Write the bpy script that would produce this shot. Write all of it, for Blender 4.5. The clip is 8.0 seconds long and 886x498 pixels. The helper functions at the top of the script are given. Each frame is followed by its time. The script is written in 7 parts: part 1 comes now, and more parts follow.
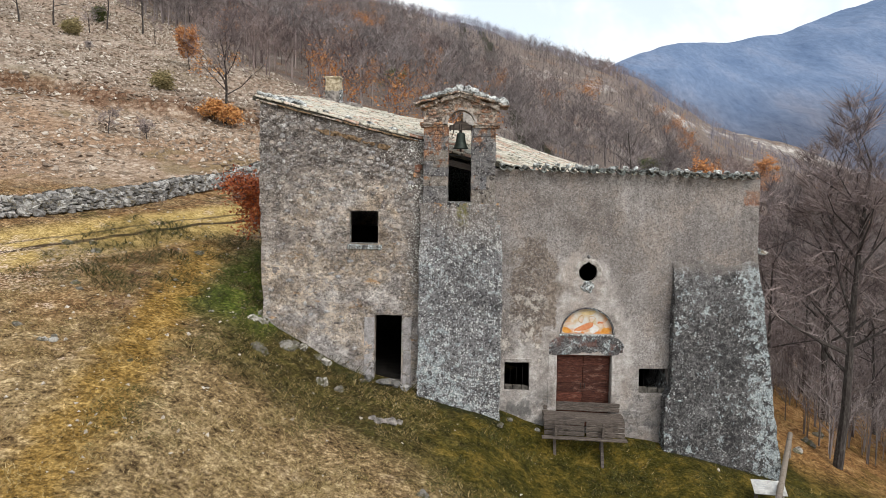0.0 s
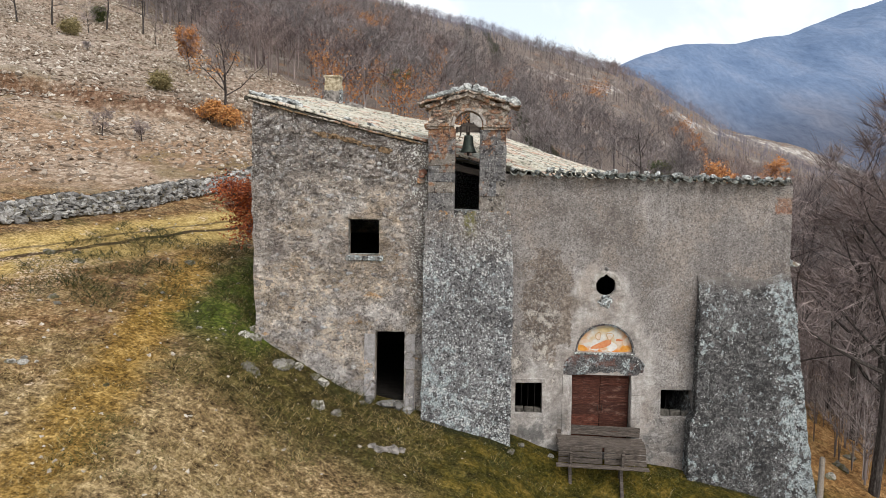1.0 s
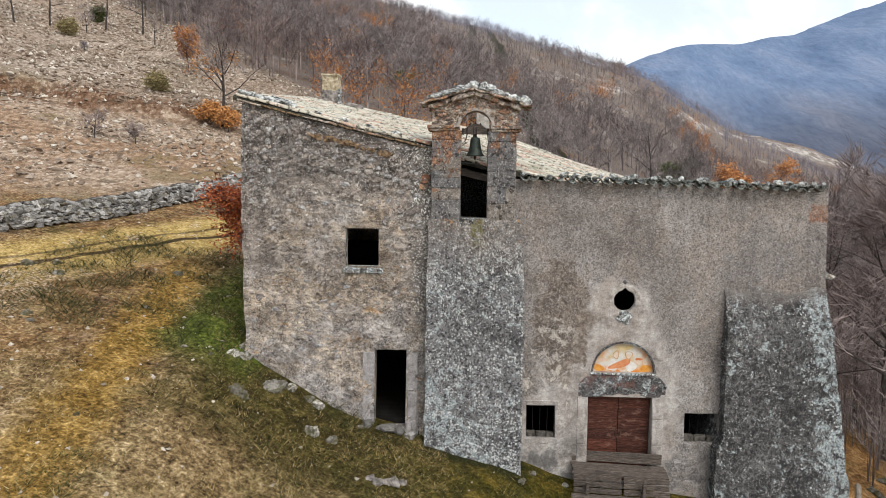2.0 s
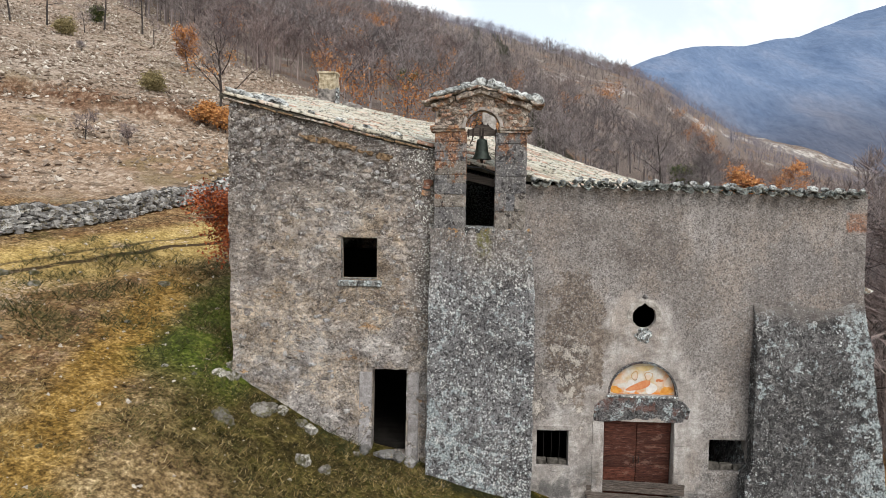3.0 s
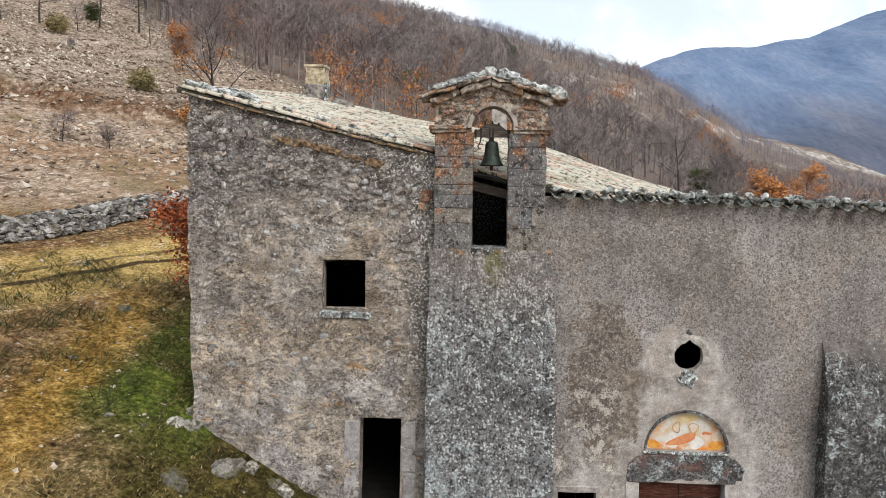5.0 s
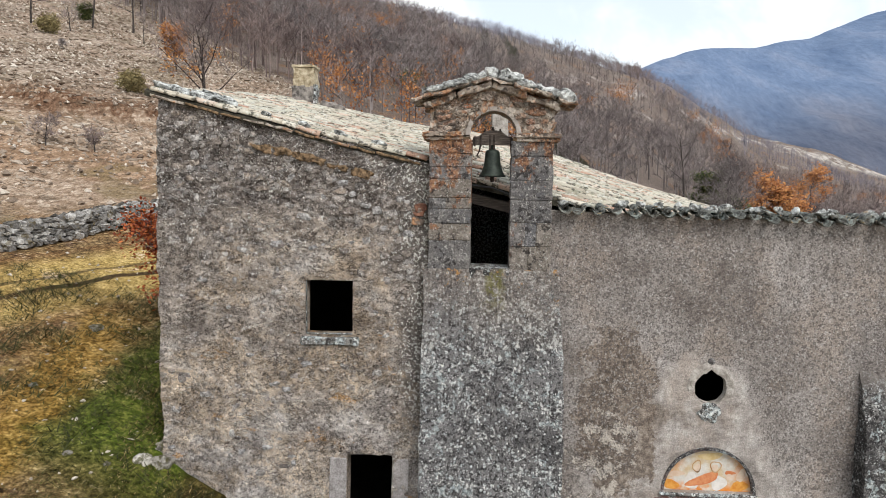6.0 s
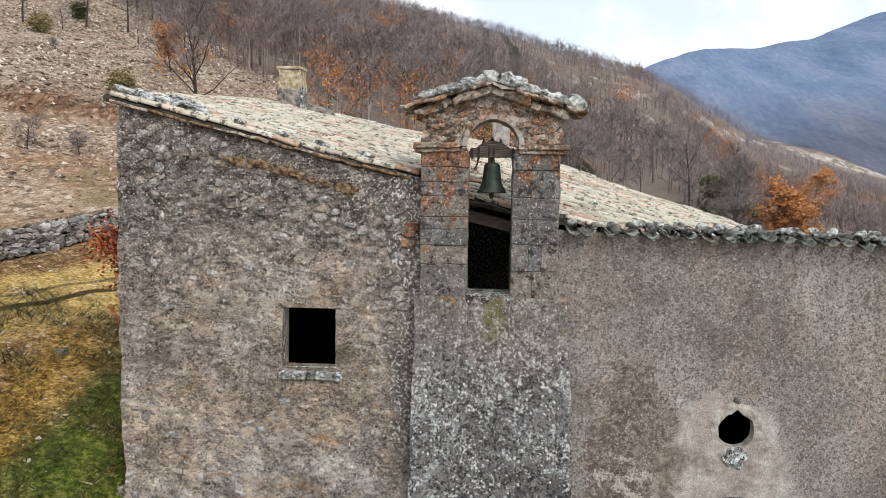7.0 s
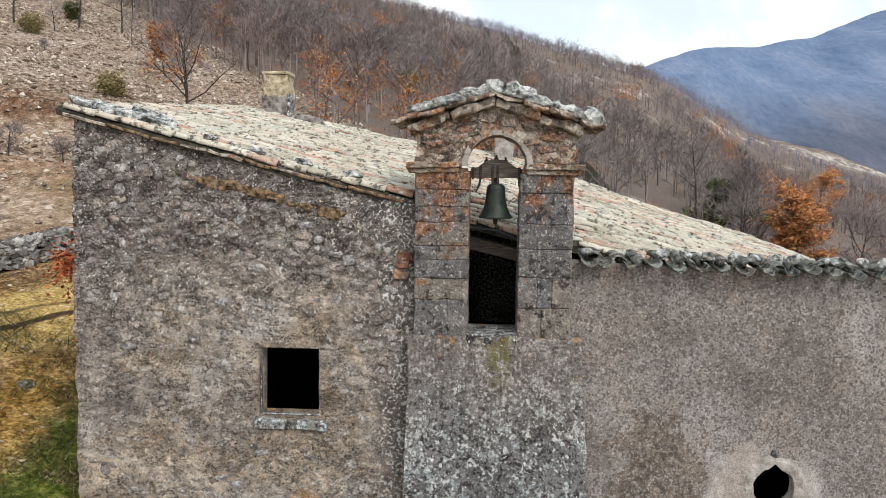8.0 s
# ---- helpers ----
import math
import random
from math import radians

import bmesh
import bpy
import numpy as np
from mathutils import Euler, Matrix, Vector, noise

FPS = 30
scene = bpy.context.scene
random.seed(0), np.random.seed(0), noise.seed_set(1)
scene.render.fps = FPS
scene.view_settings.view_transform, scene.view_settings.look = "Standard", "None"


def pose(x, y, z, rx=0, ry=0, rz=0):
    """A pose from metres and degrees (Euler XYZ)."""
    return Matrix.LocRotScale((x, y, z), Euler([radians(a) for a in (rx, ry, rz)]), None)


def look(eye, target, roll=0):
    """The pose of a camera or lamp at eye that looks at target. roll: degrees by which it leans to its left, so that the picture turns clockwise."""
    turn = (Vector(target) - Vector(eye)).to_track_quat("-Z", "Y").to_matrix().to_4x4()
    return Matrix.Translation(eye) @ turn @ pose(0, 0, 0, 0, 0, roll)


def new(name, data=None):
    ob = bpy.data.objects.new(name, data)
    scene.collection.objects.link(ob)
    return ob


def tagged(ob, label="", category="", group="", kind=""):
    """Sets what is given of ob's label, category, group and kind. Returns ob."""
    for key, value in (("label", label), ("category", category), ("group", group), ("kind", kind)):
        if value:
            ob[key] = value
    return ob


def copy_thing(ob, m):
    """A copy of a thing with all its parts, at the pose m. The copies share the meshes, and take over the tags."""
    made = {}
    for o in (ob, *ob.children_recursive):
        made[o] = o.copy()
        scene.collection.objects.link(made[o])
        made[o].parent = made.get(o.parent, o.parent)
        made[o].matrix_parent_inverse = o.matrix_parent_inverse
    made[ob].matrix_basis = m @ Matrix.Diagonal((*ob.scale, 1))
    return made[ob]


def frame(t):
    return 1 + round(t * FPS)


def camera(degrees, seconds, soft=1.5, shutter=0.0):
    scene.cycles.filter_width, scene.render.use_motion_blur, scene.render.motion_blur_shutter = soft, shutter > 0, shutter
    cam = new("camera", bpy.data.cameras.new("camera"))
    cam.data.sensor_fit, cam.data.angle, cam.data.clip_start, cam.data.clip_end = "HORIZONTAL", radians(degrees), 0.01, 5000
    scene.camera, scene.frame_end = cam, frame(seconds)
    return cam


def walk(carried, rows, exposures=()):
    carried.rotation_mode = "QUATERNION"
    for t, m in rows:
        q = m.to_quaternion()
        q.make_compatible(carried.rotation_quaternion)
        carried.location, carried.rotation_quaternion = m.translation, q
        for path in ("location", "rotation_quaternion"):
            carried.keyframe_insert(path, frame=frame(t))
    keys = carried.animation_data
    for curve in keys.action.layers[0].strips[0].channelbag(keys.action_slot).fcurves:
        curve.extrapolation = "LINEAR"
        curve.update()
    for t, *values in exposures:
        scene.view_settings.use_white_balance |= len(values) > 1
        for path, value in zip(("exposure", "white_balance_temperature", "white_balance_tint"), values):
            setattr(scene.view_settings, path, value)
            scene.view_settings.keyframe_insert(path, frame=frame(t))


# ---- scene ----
cam = camera(66.0, 8.0, soft=0.45)
PATH = [
    (0, (-1.975, -0.794, 6.468), (-2.024, 1.194, 6.257), 0.7),
    (0.5, (-2.011, -0.075, 6.524), (-2.067, 1.913, 6.315), 0.7),
    (1, (-2.049, 0.636, 6.581), (-2.112, 2.625, 6.374), 0.7),
    (1.5, (-2.066, 1.345, 6.642), (-2.137, 3.333, 6.436), 0.6),
    (3, (-2.158, 3.358, 6.772), (-2.245, 5.346, 6.573), 0.7),
    (3.5, (-2.141, 4.039, 6.806), (-2.236, 6.027, 6.608), 0.6),
    (4, (-2.159, 4.715, 6.833), (-2.26, 6.703, 6.637), 0.6),
    (5.5, (-2.173, 6.615, 7.027), (-2.283, 8.602, 6.834), 0.7),
    (6, (-2.161, 7.238, 7.139), (-2.271, 9.226, 6.947), 0.7),
    (6.5, (-2.126, 7.866, 7.273), (-2.239, 9.854, 7.081), 0.8),
    (7, (-2.122, 8.491, 7.39), (-2.235, 10.479, 7.198), 0.8),
    (7.5, (-2.143, 9.096, 7.513), (-2.254, 11.084, 7.323), 0.9),
    (8, (-2.154, 9.734, 7.713), (-2.269, 11.721, 7.519), 0.7),
]
walk(cam, [(t, look(eye, target, roll)) for t, eye, target, roll in PATH], [(0, 0.55), (8, 0.55)])
SUN_UP, SUN_TURN, SUN, CLOUD = 46.0, 150.0, 1.5, 0.85

# ---- world, sun, exposure ----
def tree_of(owner):
    owner.use_nodes = True
    nt = owner.node_tree
    nt.nodes.clear()
    return nt


class Nodes:
    """Short-hand to wire up a node tree."""

    def __init__(self, nt):
        self.nt = nt

    def add(self, kind, **values):
        n = self.nt.nodes.new(kind)
        for key, v in values.items():
            if key == "mode":
                n.operation = v
            elif key == "blend":
                n.blend_type = v
            elif key == "feature":
                n.feature = v
            elif key == "sky":
                n.sky_type = v
        return n

    def put(self, socket, v):
        if isinstance(v, bpy.types.NodeSocket):
            self.nt.links.new(v, socket)
        elif isinstance(v, (tuple, list)) and len(v) == 3 and socket.type == "RGBA":
            socket.default_value = (*v, 1.0)
        else:
            socket.default_value = v

    def math(self, mode, a, b=0.0, c=0.0, clamp=False):
        n = self.add("ShaderNodeMath", mode=mode)
        n.use_clamp = clamp
        for s, v in zip(n.inputs, (a, b, c)):
            self.put(s, v)
        return n.outputs[0]

    def pos(self, scale=(1, 1, 1)):
        g = self.add("ShaderNodeNewGeometry").outputs["Position"]
        if tuple(scale) == (1, 1, 1):
            return g
        n = self.add("ShaderNodeVectorMath", mode="MULTIPLY")
        self.put(n.inputs[0], g)
        n.inputs[1].default_value = scale
        return n.outputs[0]

    def xyz(self, v=None):
        n = self.add("ShaderNodeSeparateXYZ")
        self.put(n.inputs[0], v if v is not None else self.pos())
        return n.outputs

    def noise(self, scale, detail=4.0, rough=0.55, vec=None, distort=0.0):
        n = self.add("ShaderNodeTexNoise")
        self.put(n.inputs["Vector"], vec if vec is not None else self.pos())
        n.inputs["Scale"].default_value = scale
        n.inputs["Detail"].default_value = detail
        n.inputs["Roughness"].default_value = rough
        n.inputs["Distortion"].default_value = distort
        return n.outputs["Fac"]

    def warp(self, scale, amount, vec=None):
        base = vec if vec is not None else self.pos()
        n = self.add("ShaderNodeTexNoise")
        self.put(n.inputs["Vector"], base)
        n.inputs["Scale"].default_value = scale
        n.inputs["Detail"].default_value = 3.0
        m = self.add("ShaderNodeVectorMath", mode="MULTIPLY_ADD")
        self.put(m.inputs[0], n.outputs["Color"])
        m.inputs[1].default_value = (amount, amount, amount)
        self.put(m.inputs[2], base)
        return m.outputs[0]

    def voronoi(self, scale, vec=None, feature="F1", out="Distance", rand=1.0):
        n = self.add("ShaderNodeTexVoronoi", feature=feature)
        self.put(n.inputs["Vector"], vec if vec is not None else self.pos())
        n.inputs["Scale"].default_value = scale
        n.inputs["Randomness"].default_value = rand
        return n.outputs[out]

    def step(self, v, lo, hi, a=0.0, b=1.0):
        n = self.add("ShaderNodeMapRange")
        n.interpolation_type = "SMOOTHSTEP"
        self.put(n.inputs[0], v)
        for i, k in zip((1, 2, 3, 4), (lo, hi, a, b)):
            n.inputs[i].default_value = k
        return n.outputs[0]

    def mix(self, fac, a, b, blend="MIX"):
        n = self.add("ShaderNodeMix")
        n.data_type, n.blend_type = "RGBA", blend
        self.put(n.inputs[0], fac)
        self.put(n.inputs[6], a)
        self.put(n.inputs[7], b)
        return n.outputs[2]

    def ramp(self, fac, stops):
        n = self.add("ShaderNodeValToRGB")
        e = n.color_ramp.elements
        while len(e) < len(stops):
            e.new(0.5)
        for k, (p, col) in zip(e, stops):
            k.position, k.color = p, (*col, 1)
        self.put(n.inputs[0], fac)
        return n.outputs[0]

    def island(self):
        return self.add("ShaderNodeNewGeometry").outputs["Random Per Island"]

    def each(self):
        return self.add("ShaderNodeObjectInfo").outputs["Random"]

    def times(self, a, b):
        return self.math("MULTIPLY", a, b)


def material(name, make):
    """make(n) returns colour, roughness, height (or None), bump depth in metres, metal."""
    m = bpy.data.materials.new(name)
    n = Nodes(tree_of(m))
    colour, rough, height, depth, metal = make(n)
    b = n.add("ShaderNodeBsdfPrincipled")
    n.put(b.inputs["Base Color"], colour)
    n.put(b.inputs["Roughness"], rough)
    b.inputs["Metallic"].default_value = metal
    b.inputs["Specular IOR Level"].default_value = 0.25 if isinstance(rough, float) and rough < 0.9 else 0.08
    if height is not None:
        k = n.add("ShaderNodeBump")
        k.inputs["Strength"].default_value = 1.0
        k.inputs["Distance"].default_value = depth
        n.put(k.inputs["Height"], height)
        n.put(b.inputs["Normal"], k.outputs[0])
    o = n.add("ShaderNodeOutputMaterial")
    n.put(o.inputs[0], b.outputs[0])
    return m


world = bpy.data.worlds.new("sky")
scene.world = world
n = Nodes(tree_of(world))
sky = n.add("ShaderNodeTexSky", sky="NISHITA")
sky.sun_disc, sky.sun_elevation, sky.sun_rotation = False, radians(SUN_UP), radians(SUN_TURN)
sky.air_density, sky.dust_density = 1.0, 2.5
way = n.add("ShaderNodeTexCoord").outputs["Generated"]
cloud = n.noise(2.3, 6.0, 0.6, n.warp(1.5, 0.5, way))
cover = n.step(cloud, 0.40, 0.56, 0.52, 1.0)
blue = n.add("ShaderNodeBackground")
n.put(blue.inputs[0], sky.outputs[0])
blue.inputs[1].default_value = 0.15
white = n.add("ShaderNodeBackground")
white.inputs[0].default_value = (0.97, 0.99, 1.0, 1)
white.inputs[1].default_value = CLOUD
both = n.add("ShaderNodeMixShader")
n.put(both.inputs[0], cover)
n.put(both.inputs[1], blue.outputs[0])
n.put(both.inputs[2], white.outputs[0])
n.put(n.add("ShaderNodeOutputWorld").inputs[0], both.outputs[0])

sun_data = bpy.data.lights.new("sun", "SUN")
sun_data.energy, sun_data.angle, sun_data.color = SUN, radians(35), (1.0, 0.95, 0.88)
sun = new("sun", sun_data)
_r, _e = radians(SUN_TURN), radians(SUN_UP)
sun.matrix_world = look((0, 0, 60), (-math.sin(_r) * math.cos(_e), -math.cos(_r) * math.cos(_e), 60 - math.sin(_e)))


# ---- materials ----
def pebbles(n, scale, squash=1.0, warp=0.02):
    """Random tone and distance of small stones in the mortar."""
    v = n.add("ShaderNodeTexVoronoi", feature="F1")
    n.put(v.inputs["Vector"], n.warp(scale * 0.6, warp, n.pos((1, 1, squash))))
    v.inputs["Scale"].default_value = scale
    s = n.add("ShaderNodeSeparateColor")
    n.put(s.inputs[0], v.outputs["Color"])
    return s.outputs[0], s.outputs[1], v.outputs["Distance"]


def vein(n, scale, width, detail=5, rough=0.7, vec=None):
    """Thin wandering lines, 1 on the line."""
    return n.step(n.math("ABSOLUTE", n.math("SUBTRACT", n.noise(scale, detail, rough, vec), 0.5)), width, width * 0.25)


def m_house(n):
    p = n.xyz()
    x, z = p[0], p[2]
    big = n.noise(0.6, 5, 0.6)
    mid = n.noise(2.3, 6, 0.68)
    small = n.noise(7.5, 6, 0.72)
    grain = n.noise(42, 4, 0.75)
    # old roughcast: grey-brown and mauve-grey areas, paler towards the foot
    tone = n.math("ADD", n.times(big, 0.45), n.math("ADD", n.times(mid, 0.35), n.times(small, 0.20)))
    c = n.ramp(tone, [(0.40, (0.24, 0.210, 0.196)), (0.47, (0.37, 0.326, 0.294)), (0.53, (0.475, 0.424, 0.382)), (0.60, (0.56, 0.522, 0.500))])
    pale = n.step(n.math("ADD", n.noise(0.9, 5, 0.65), n.times(n.math("SUBTRACT", 3.3, z), 0.15)), 0.43, 0.55)
    c = n.mix(n.times(pale, 0.85), c, n.ramp(n.math("ADD", n.times(mid, 0.5), n.times(small, 0.5)), [(0.40, (0.35, 0.322, 0.312)), (0.5, (0.56, 0.525, 0.510)), (0.6, (0.72, 0.69, 0.675))]))
    # washed-out tan plaster in a band round the window
    tan = n.times(n.step(n.noise(0.75, 5, 0.66, n.pos((1, 1, 1.5))), 0.44, 0.55), n.times(n.step(z, 6.8, 5.6), n.step(small, 0.40, 0.54, 0.45, 1.0)))
    c = n.mix(n.times(tan, 0.68), c, n.ramp(mid, [(0.4, (0.37, 0.282, 0.195)), (0.6, (0.58, 0.462, 0.335))]))
    ochre = n.times(n.step(n.noise(1.7, 5, 0.7, n.pos((1, 1, 1.9))), 0.625, 0.68), n.step(z, 5.6, 4.4))
    c = n.mix(n.times(ochre, 0.8), c, (0.52, 0.30, 0.125))
    # rubble that shows where the coat is gone, most of it under the roof
    w = n.warp(5.0, 0.17, n.pos((1, 1, 1.5)))
    cell = n.add("ShaderNodeSeparateColor")
    n.put(cell.inputs[0], n.voronoi(6.8, w, out="Color"))
    edge = n.voronoi(6.8, w, "DISTANCE_TO_EDGE")
    bare = n.step(n.math("ADD", n.times(n.math("SUBTRACT", z, 6.3), 0.15), n.noise(1.2, 6, 0.7)), 0.47, 0.64)
    stone = n.ramp(n.math("ADD", n.times(cell.outputs[0], 0.45), n.times(small, 0.55)), [(0.28, (0.085, 0.076, 0.074)), (0.44, (0.19, 0.168, 0.158)), (0.56, (0.285, 0.252, 0.228)), (0.66, (0.29, 0.288, 0.295)), (0.8, (0.44, 0.42, 0.405))])
    c = n.mix(n.step(bare, 0, 1, 0.06, 0.75), c, stone)
    lone = n.times(n.step(cell.outputs[1], 0.88, 0.91), n.step(edge, 0.04, 0.09))
    c = n.mix(n.times(lone, 0.55), c, n.ramp(cell.outputs[2], [(0, (0.17, 0.175, 0.185)), (0.5, (0.36, 0.335, 0.31)), (1, (0.56, 0.54, 0.52))]))
    # open joints, cracks and the broken lips of flaking plaster, their shade painted dark
    gap = n.times(n.step(edge, 0.055, 0.01), n.step(n.noise(6.0, 5, 0.78), 0.44, 0.56))
    c = n.mix(n.times(gap, n.step(bare, 0, 1, 0.12, 0.75)), c, (0.045, 0.038, 0.035))
    lay = n.pos((1, 1, 1.7))
    gate = n.step(n.noise(4.2, 5, 0.75), 0.44, 0.56)
    lines = n.math("MAXIMUM", n.times(vein(n, 2.9, 0.022, 7, 0.78, lay), gate), n.times(vein(n, 6.2, 0.030, 6, 0.76, lay), n.step(n.noise(3.1, 4, 0.7), 0.45, 0.57)))
    c = n.mix(n.times(lines, 0.85), c, (0.055, 0.044, 0.038))
    pits = n.noise(17, 5, 0.80, n.pos((1, 1, 1.2)))
    c = n.mix(n.times(n.step(pits, 0.435, 0.385), 0.85), c, (0.045, 0.037, 0.033))
    c = n.mix(n.times(n.step(pits, 0.575, 0.625), n.step(mid, 0.40, 0.58, 0.2, 0.75)), c, (0.62, 0.59, 0.57))
    # coarse grit of the coat
    ton, other, dist = pebbles(n, 26, 1.2, 0.05)
    grit = n.step(n.noise(2.1, 6, 0.75), 0.42, 0.58, 0.25, 1.0)
    c = n.mix(n.times(n.times(n.step(ton, 0.76, 0.82), n.step(dist, 0.55, 0.40)), n.times(grit, 0.65)), c, n.mix(other, (0.44, 0.41, 0.39), (0.68, 0.66, 0.64)))
    c = n.mix(n.times(n.times(n.step(other, 0.74, 0.80), n.step(dist, 0.55, 0.35)), n.times(grit, 0.7)), c, (0.10, 0.085, 0.08))
    c = n.mix(0.75, c, n.ramp(n.noise(1.4, 6, 0.75), [(0.36, (0.52, 0.50, 0.49)), (0.5, (0.93, 0.925, 0.92)), (0.66, (1.26, 1.25, 1.235))]), "MULTIPLY")
    # wall darker beside the buttress, with white lichen
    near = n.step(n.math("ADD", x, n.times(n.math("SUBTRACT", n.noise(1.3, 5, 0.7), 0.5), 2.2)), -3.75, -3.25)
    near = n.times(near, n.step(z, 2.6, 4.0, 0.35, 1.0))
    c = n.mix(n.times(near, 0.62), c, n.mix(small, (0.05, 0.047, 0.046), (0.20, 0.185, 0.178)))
    spots = n.step(n.math("ADD", n.noise(21, 3, 0.6), n.math("ADD", n.times(near, 0.11), n.times(n.math("SUBTRACT", n.noise(1.6, 5, 0.7), 0.5), 0.35))), 0.625, 0.665)
    c = n.mix(n.times(spots, n.step(n.math("MAXIMUM", near, n.step(z, 4.8, 6.2)), 0, 1, 0.3, 0.85)), c, (0.64, 0.64, 0.625))
    c = n.mix(0.85, c, n.ramp(grain, [(0.30, (0.90, 0.885, 0.87)), (0.52, (1.64, 1.63, 1.61)), (0.72, (2.15, 2.13, 2.11))]), "MULTIPLY")
    h = n.math("ADD", n.times(n.step(edge, 0.0, 0.10), n.step(bare, 0, 1, 0.1, 0.8)), n.math("ADD", n.times(grain, 0.7), n.math("ADD", n.times(small, 1.4), n.math("ADD", n.times(pits, 1.9), n.times(lines, -0.8)))))
    return c, 0.95, h, 0.055, 0.0


def lichened(n, base, dark, size, cover, bias=0.0):
    """Dark damp masonry grown over with white and blue-grey lichen in rosettes and clusters."""
    big = n.noise(0.9, 6, 0.70)
    mid = n.noise(3.1, 6, 0.74)
    c = n.mix(n.step(n.math("ADD", n.times(big, 0.55), n.times(mid, 0.45)), 0.40, 0.60), dark, base)
    c = n.mix(n.times(n.step(n.noise(9, 6, 0.78), 0.50, 0.60), 0.6), c, n.mix(big, (0.30, 0.275, 0.25), (0.27, 0.275, 0.285)))
    hole = n.noise(size * 0.62, 5, 0.75)
    c = n.mix(n.times(n.step(hole, 0.49, 0.42), 0.9), c, (0.026, 0.025, 0.026))
    dense = n.times(n.math("SUBTRACT", n.math("ADD", n.times(n.noise(1.5, 5, 0.7), 0.6), n.times(n.noise(6.0, 4, 0.7), 0.4)), 0.5), 0.75)
    # crusts a hand wide
    crust = n.math("ADD", n.noise(5.4, 6, 0.72), n.math("ADD", bias, n.times(n.math("SUBTRACT", n.noise(0.8, 4, 0.6), 0.5), 0.45)))
    crust = n.times(n.step(crust, 0.59, 0.62), n.step(n.noise(19, 4, 0.7), 0.38, 0.46))
    c = n.mix(n.times(crust, 0.9), c, n.ramp(n.noise(15, 5, 0.75), [(0.36, (0.16, 0.185, 0.195)), (0.48, (0.34, 0.39, 0.40)), (0.62, (0.56, 0.61, 0.615))]))
    # round rosettes, darker in the middle
    tone, other, dist = pebbles(n, size * 0.78, 1.0, 0.035)
    grown = n.step(n.math("ADD", tone, n.math("ADD", n.times(dense, 2.6), n.math("ADD", n.times(bias, 2.0), n.times(cover, 3.0)))), 0.74, 0.82)
    rosette = n.times(grown, n.step(n.math("SUBTRACT", dist, n.times(other, 0.22)), 0.34, 0.24))
    c = n.mix(n.times(rosette, 0.9), c, n.mix(n.step(dist, 0.02, 0.22), (0.30, 0.32, 0.325), n.mix(other, (0.42, 0.47, 0.485), (0.68, 0.71, 0.71))))
    # white grains, dense in places and thin in others
    grains = n.step(n.math("ADD", n.noise(size, 3, 0.55), n.math("ADD", dense, cover)), 0.62, 0.65)
    c = n.mix(n.times(grains, 0.9), c, n.ramp(n.noise(size * 0.8, 3, 0.6), [(0.35, (0.36, 0.37, 0.37)), (0.5, (0.62, 0.63, 0.62)), (0.62, (0.85, 0.855, 0.83))]))
    fine = n.step(n.math("ADD", n.noise(size * 2.3, 2, 0.5), n.times(dense, 0.7)), 0.62, 0.66)
    c = n.mix(n.times(fine, 0.5), c, (0.58, 0.585, 0.57))
    c = n.mix(n.times(n.step(n.noise(size * 0.9, 4, 0.7, n.pos((1.1, 1, 1))), 0.45, 0.39), 0.85), c, (0.036, 0.034, 0.034))
    c = n.mix(0.6, c, n.ramp(n.noise(50, 3, 0.75), [(0.30, (0.55, 0.55, 0.55)), (0.70, (1.35, 1.35, 1.35))]), "MULTIPLY")
    h = n.math("ADD", n.times(hole, 1.2), n.math("ADD", n.times(mid, 1.3), n.math("ADD", n.times(grains, 0.12), n.times(rosette, 0.15))))
    return c, h


def m_pier(n):
    p = n.xyz()
    z = p[2]
    low = n.step(z, 3.2, 0.3, 0.0, 0.085)
    c, h = lichened(n, (0.225, 0.222, 0.226), (0.10, 0.099, 0.102), 23, 0.015, low)
    top = n.step(n.math("ADD", z, n.times(n.noise(1.5, 5, 0.7), 2.0)), 5.2, 6.7)
    earth = n.ramp(n.math("ADD", n.times(n.noise(6, 6, 0.78), 0.6), n.times(n.noise(24, 4, 0.7), 0.4)), [(0.36, (0.06, 0.05, 0.045)), (0.47, (0.19, 0.162, 0.142)), (0.56, (0.33, 0.29, 0.255)), (0.66, (0.58, 0.55, 0.52))])
    c = n.mix(n.times(top, 0.6), c, earth)
    rust = n.times(n.step(n.noise(3.4, 5, 0.78), 0.585, 0.64), n.step(z, 4.9, 5.6))
    c = n.mix(n.times(rust, 0.85), c, n.mix(n.noise(16, 3, 0.6), (0.34, 0.16, 0.06), (0.55, 0.32, 0.11)))
    moss = n.times(n.step(n.math("ABSOLUTE", n.math("ADD", p[0], n.math("SUBTRACT", 2.12, n.times(n.noise(4, 4, 0.7), 0.4)))), 0.22, 0.06), n.times(n.step(z, 4.9, 5.4), n.step(n.noise(9, 4, 0.7), 0.40, 0.54)))
    c = n.mix(n.times(moss, 0.8), c, (0.16, 0.15, 0.055))
    return c, 0.95, h, 0.05, 0.0


